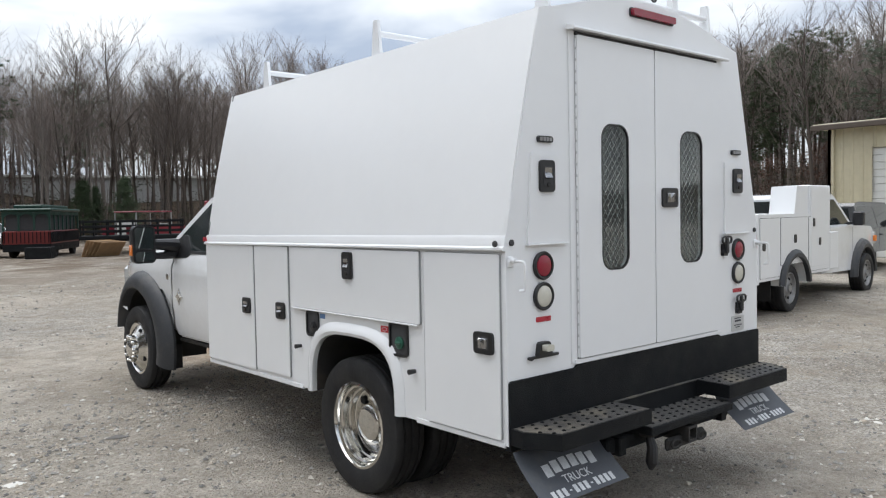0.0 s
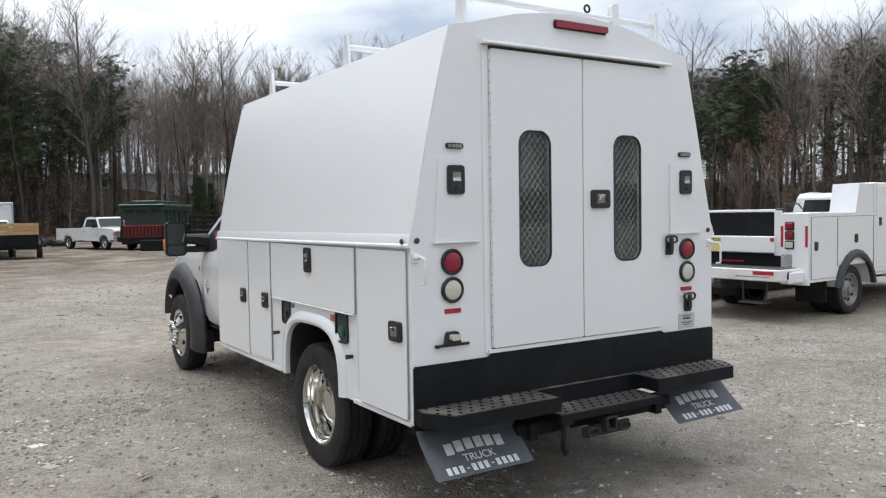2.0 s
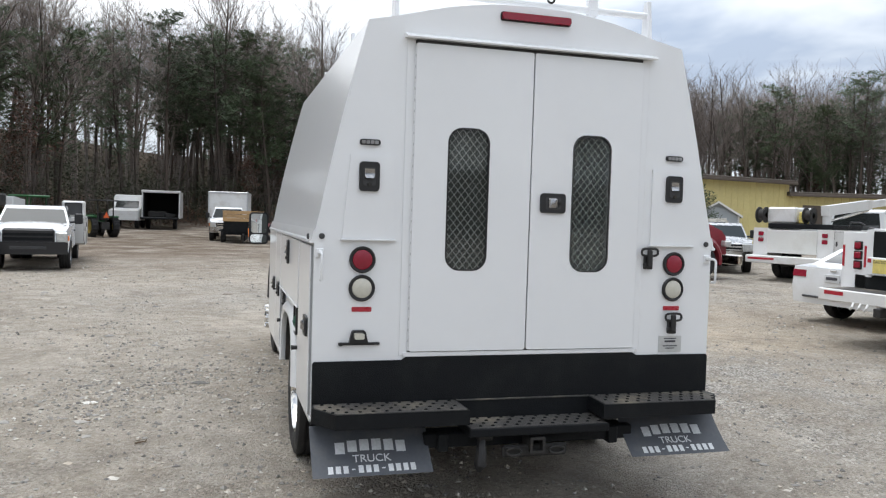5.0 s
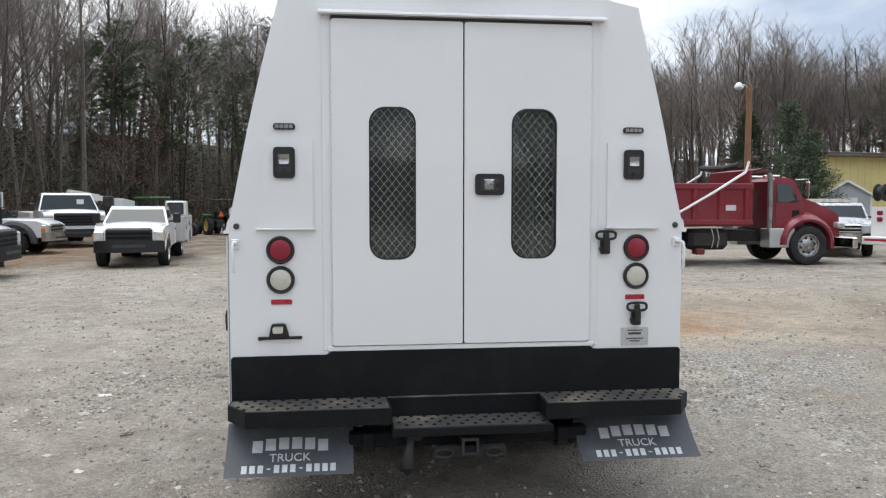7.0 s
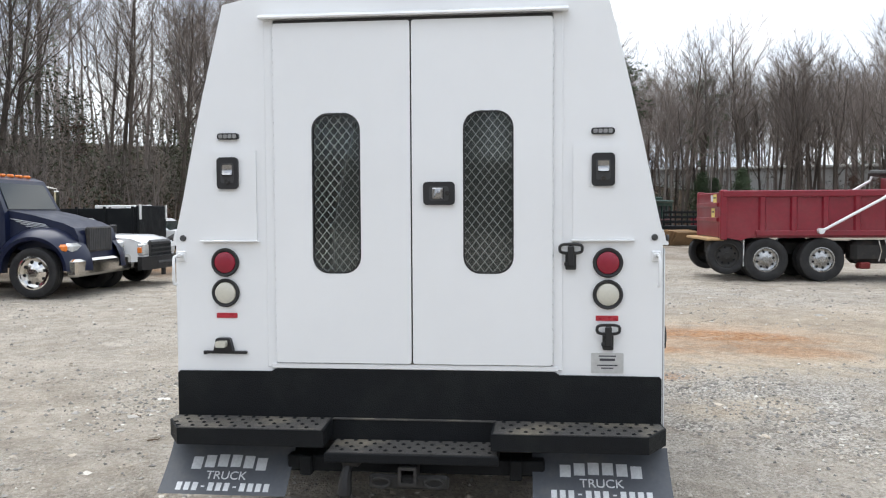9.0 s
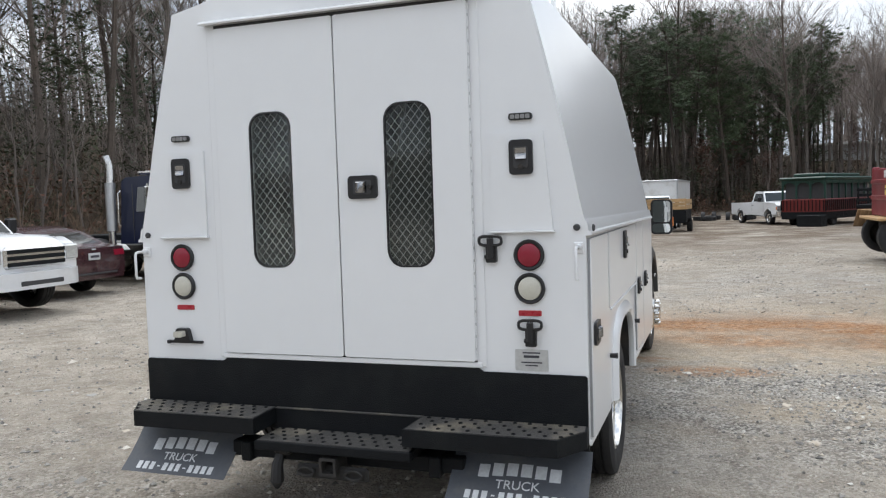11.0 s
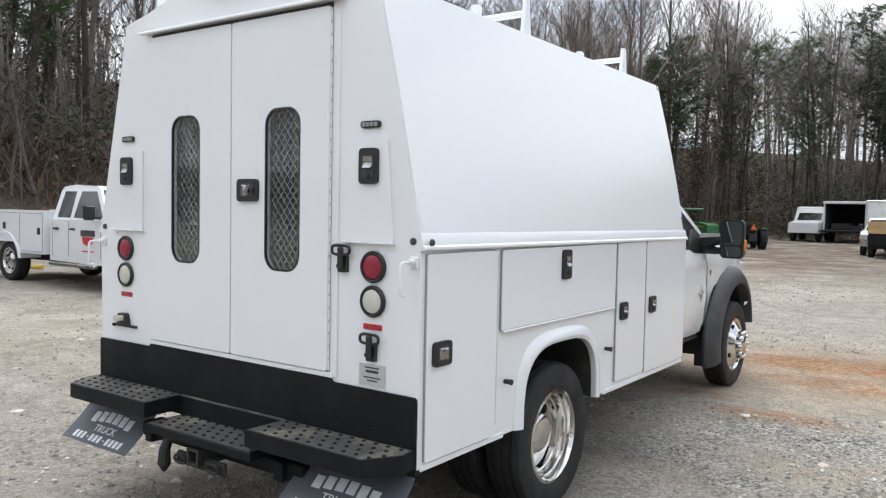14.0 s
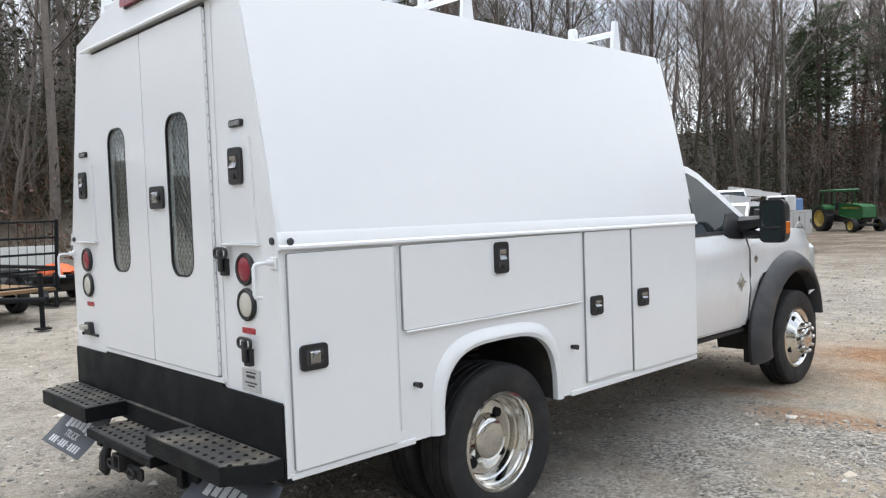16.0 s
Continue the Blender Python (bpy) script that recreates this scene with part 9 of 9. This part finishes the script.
    for k in range(8800):
        a = rng.uniform(-86, -2) if k < 4000 else rng.uniform(-2, 84) if k < 5600 else rng.uniform(-26, 6) if k < 7600 else rng.uniform(36, 66)
        s = 0.5 + 25.5 * rng.random() ** 1.5 if k % 3 else rng.uniform(22, 56)
        r = along(EDGE, a) + s
        x, y = r * math.sin(radians(a)), r * math.cos(radians(a))
        tall = (1.4 + 4.6 * max(0.0, 0.5 + noise.noise(Vector((a * 0.16, s * 0.12, 4.0))))) * along([(-86, 1.2), (-55, 1.3), (-20, 1.3), (-4, 1.1), (6, 0.7), (34, 0.7), (42, 1.25), (62, 1.25), (70, 0.7), (84, 0.7)], a)
        h = terrain(x, y) + tall * rng.random() ** 1.2
        for _ in range(22):
            c = Vector((x + rng.gauss(0, 0.5), y + rng.gauss(0, 0.5), h + rng.gauss(0, 0.35)))
            u, v = around(rng, rng.uniform(-1, 1)).normalized() * rng.uniform(0.08, 0.2), around(rng, rng.uniform(-1, 1)).normalized() * rng.uniform(0.05, 0.12)
            b = len(V)
            V.extend([tuple(c - u), tuple(c + v), tuple(c + u)])
            F.append((b, b + 1, b + 2))
    tagged(new("undergrowth", list_mesh("undergrowth", (V, F), THICKET)), "dark evergreen vines and dead leaves filling the woods", "undergrowth", kind="stuff")
    pts, pcs = [], []
    for k in range(2):
        t, c = pine_tree(500 + k, 13.0, low=0.35, clumps=7, needles=13)
        pts.append(t)
        pcs.append(c)
    deep_share = lambda a: pine_share(a) * (1.6 if 38 < a < 64 else 0.7)
    state = rng.getstate()
    join("deep_pine_trunks", "trunks of pines deeper in the woods", pts, 120, PINE_BARK, 10, 40, (0.85, 1.05), share=deep_share)
    rng.setstate(state)
    join("deep_pine_crowns", "green crowns of pines deeper in the woods", pcs, 120, NEEDLE, 10, 40, (0.85, 1.05), share=deep_share)
    # brush along the edge
    V, F, LV, LF = [], [], [], []
    for k in range(2600):
        a = rng.uniform(-88, 80)
        s = rng.uniform(-2.0, 9)
        r = along(EDGE, a) + s
        x, y = r * math.sin(radians(a)), r * math.cos(radians(a))
        base = Vector((x, y, terrain(x, y) - 0.05))
        h = rng.uniform(0.6, 2.3) * (1.3 if a < -45 else 1.0)
        for _ in range(3):
            st = grow(rng, base, around(rng, rng.uniform(1.0, 2.6)), h * rng.uniform(0.6, 1.1), -0.05, 0.25, 3)
            tube_lists(V, F, st, [0.016, 0.012, 0.009, 0.005], 3)
            for _ in range(5 if a > -30 else 2):
                c = st[rng.randrange(1, 4)] + Vector((rng.uniform(-.3, .3), rng.uniform(-.3, .3), rng.uniform(-.3, .2)))
                u, v = around(rng, rng.uniform(-1, 1)).normalized() * 0.10, around(rng, rng.uniform(-1, 1)).normalized() * 0.06
                b = len(LV)
                LV.extend([tuple(c - u), tuple(c + v), tuple(c + u), tuple(c - v)])
                LF.append((b, b + 1, b + 2, b + 3))
    tagged(new("brush", list_mesh("brush", (V, F), BRUSH)), "dry brown brush and saplings along the wood's edge", "brush", kind="stuff")
    tagged(new("dead_leaves", list_mesh("dead_leaves", (LV, LF), LEAF)), "dead brown leaves hanging in the brush", "leaves", kind="stuff")
    for x, y, h, sd in ((20.0, 30.4, 6.4, 1), (22.2, 32.6, 5.2, 2), (18.4, 31.8, 6.0, 3), (15.2, 62.5, 4.6, 4), (18.2, 61.4, 5.0, 5), (16.6, 64.0, 4.0, 6)):
        t, c = cedar_tree(600 + sd, h)
        ced = thing("cedar_tree", "bushy dark green cedar beside the yellow building" if sd < 4 else "low dark cedar in front of the pale warehouse", "tree", pose(x, y, terrain(x, y), 0, 0, sd * 70))
        for nm, vf, mt in (("trunk", t, BARK), ("crown", c, CEDAR_GREEN)):
            ob = new(nm, list_mesh(nm, vf, mt))
            ob.parent = ced


build_woods()

# ---- loose stones on the yard ----
def build_stones():
    """Crushed stone lying on the yard, thickest round the parked truck, in one mesh."""
    rs = np.random.RandomState(5)
    count = 66000
    r = 3.0 + 15.0 * rs.rand(count) ** 1.3
    a = rs.rand(count) * math.tau
    x, y = r * np.sin(a) * 0.95, 1.2 + r * np.cos(a) * 1.1
    near = rs.rand(count) < 0.22
    x = np.where(near, rs.uniform(-3.2, 3.2, count), x)
    y = np.where(near, rs.uniform(-3.6, 6.5, count), y)
    patch = np.array([noise.noise(Vector((u * 0.45, v * 0.45, 8.0))) for u, v in zip(x, y)])
    keep = (patch + rs.uniform(-0.25, 0.55, count) > 0.0) & ((x - 2.7) ** 2 / 7 + (y - 6.9) ** 2 / 3 > 1)
    x, y = x[keep], y[keep]
    n = len(x)
    size = ((0.006 + 0.017 * rs.rand(n) ** 3.0) * np.interp(np.hypot(x, y), [4, 14], [0.9, 1.15]))[:, None, None]
    octa = np.array([(1, 0, 0), (-1, 0, 0), (0, 1, 0), (0, -1, 0), (0, 0, 1), (0, 0, -1)], float)
    v = octa[None] * rs.uniform(0.65, 1.35, (n, 6, 1)) + rs.uniform(-0.28, 0.28, (n, 6, 3))
    flat = rs.rand(n) < 0.035
    size[flat] *= rs.uniform(1.8, 3.2, (int(flat.sum()), 1, 1))
    v = v * size * np.where(flat[:, None, None], np.array([1.3, 1.0, 0.32]), np.array([1.15, 1.15, 0.75]))
    turn = rs.rand(n) * math.tau
    c, s = np.cos(turn)[:, None], np.sin(turn)[:, None]
    px, py = v[:, :, 0] * c - v[:, :, 1] * s + x[:, None], v[:, :, 0] * s + v[:, :, 1] * c + y[:, None]
    base = np.array([terrain(u, w) for u, w in zip(x, y)])
    pz = v[:, :, 2] + base[:, None] + size[:, :, 0] * np.where(flat, 0.05, 0.30)[:, None]
    verts = np.stack([px, py, pz], 2).reshape(-1, 3)
    tri = np.array([(0, 2, 4), (2, 1, 4), (1, 3, 4), (3, 0, 4), (2, 0, 5), (1, 2, 5), (3, 1, 5), (0, 3, 5)])
    faces = (tri[None] + 6 * np.arange(n)[:, None, None]).reshape(-1, 3)
    me = bpy.data.meshes.new("loose_stones")
    me.from_pydata(verts.tolist(), [], faces.tolist())
    m = bpy.data.materials.new("mixed_crushed_stone")
    m.use_nodes = True
    nd, l = m.node_tree.nodes, m.node_tree.links
    p = nd["Principled BSDF"]
    p.inputs["Roughness"].default_value, p.inputs["Specular IOR Level"].default_value = 0.9, 0.25
    geo, ramp = nd.new("ShaderNodeNewGeometry"), nd.new("ShaderNodeValToRGB")
    el = ramp.color_ramp.elements
    el[0].position, el[0].color = 0.0, (0.17, 0.163, 0.152, 1)
    el[1].position, el[1].color = 1.0, (0.64, 0.62, 0.575, 1)
    mid = el.new(0.55)
    mid.color = (0.38, 0.362, 0.33, 1)
    warm = el.new(0.75)
    warm.color = (0.46, 0.395, 0.315, 1)
    l.new(geo.outputs["Random Per Island"], ramp.inputs["Fac"])
    l.new(ramp.outputs["Color"], p.inputs["Base Color"])
    me.materials.append(m)
    tagged(new("loose_stones", me), "loose grey crushed stone scattered over the yard", "gravel", kind="stuff")


build_stones()


def build_litter():
    """A few sticks lying on the yard."""
    for x, y, ln, turn in ((-1.5, 11.9, 0.22, 10), (-2.75, 2.5, 0.14, 150), (-2.25, 1.8, 0.10, 40), (2.4, 8.7, 0.20, 70), (5.75, 2.85, 0.12, 20)):
        rng = random.Random(int(ln * 1000) + int(turn))
        bm = sweep(B(), [(ln * (k / 4 - 0.5), rng.uniform(-0.012, 0.012), 0.009 + rng.uniform(0, 0.006)) for k in range(5)], [0.006, 0.007, 0.006, 0.005, 0.003], 6)
        ob = tagged(mesh_object("dead_stick", bm, BRUSH), "short dry brown stick lying on the gravel", "stick", "sticks on the gravel")
        ob.matrix_world = pose(x, y, terrain(x, y), 0, 0, turn)


build_litter()
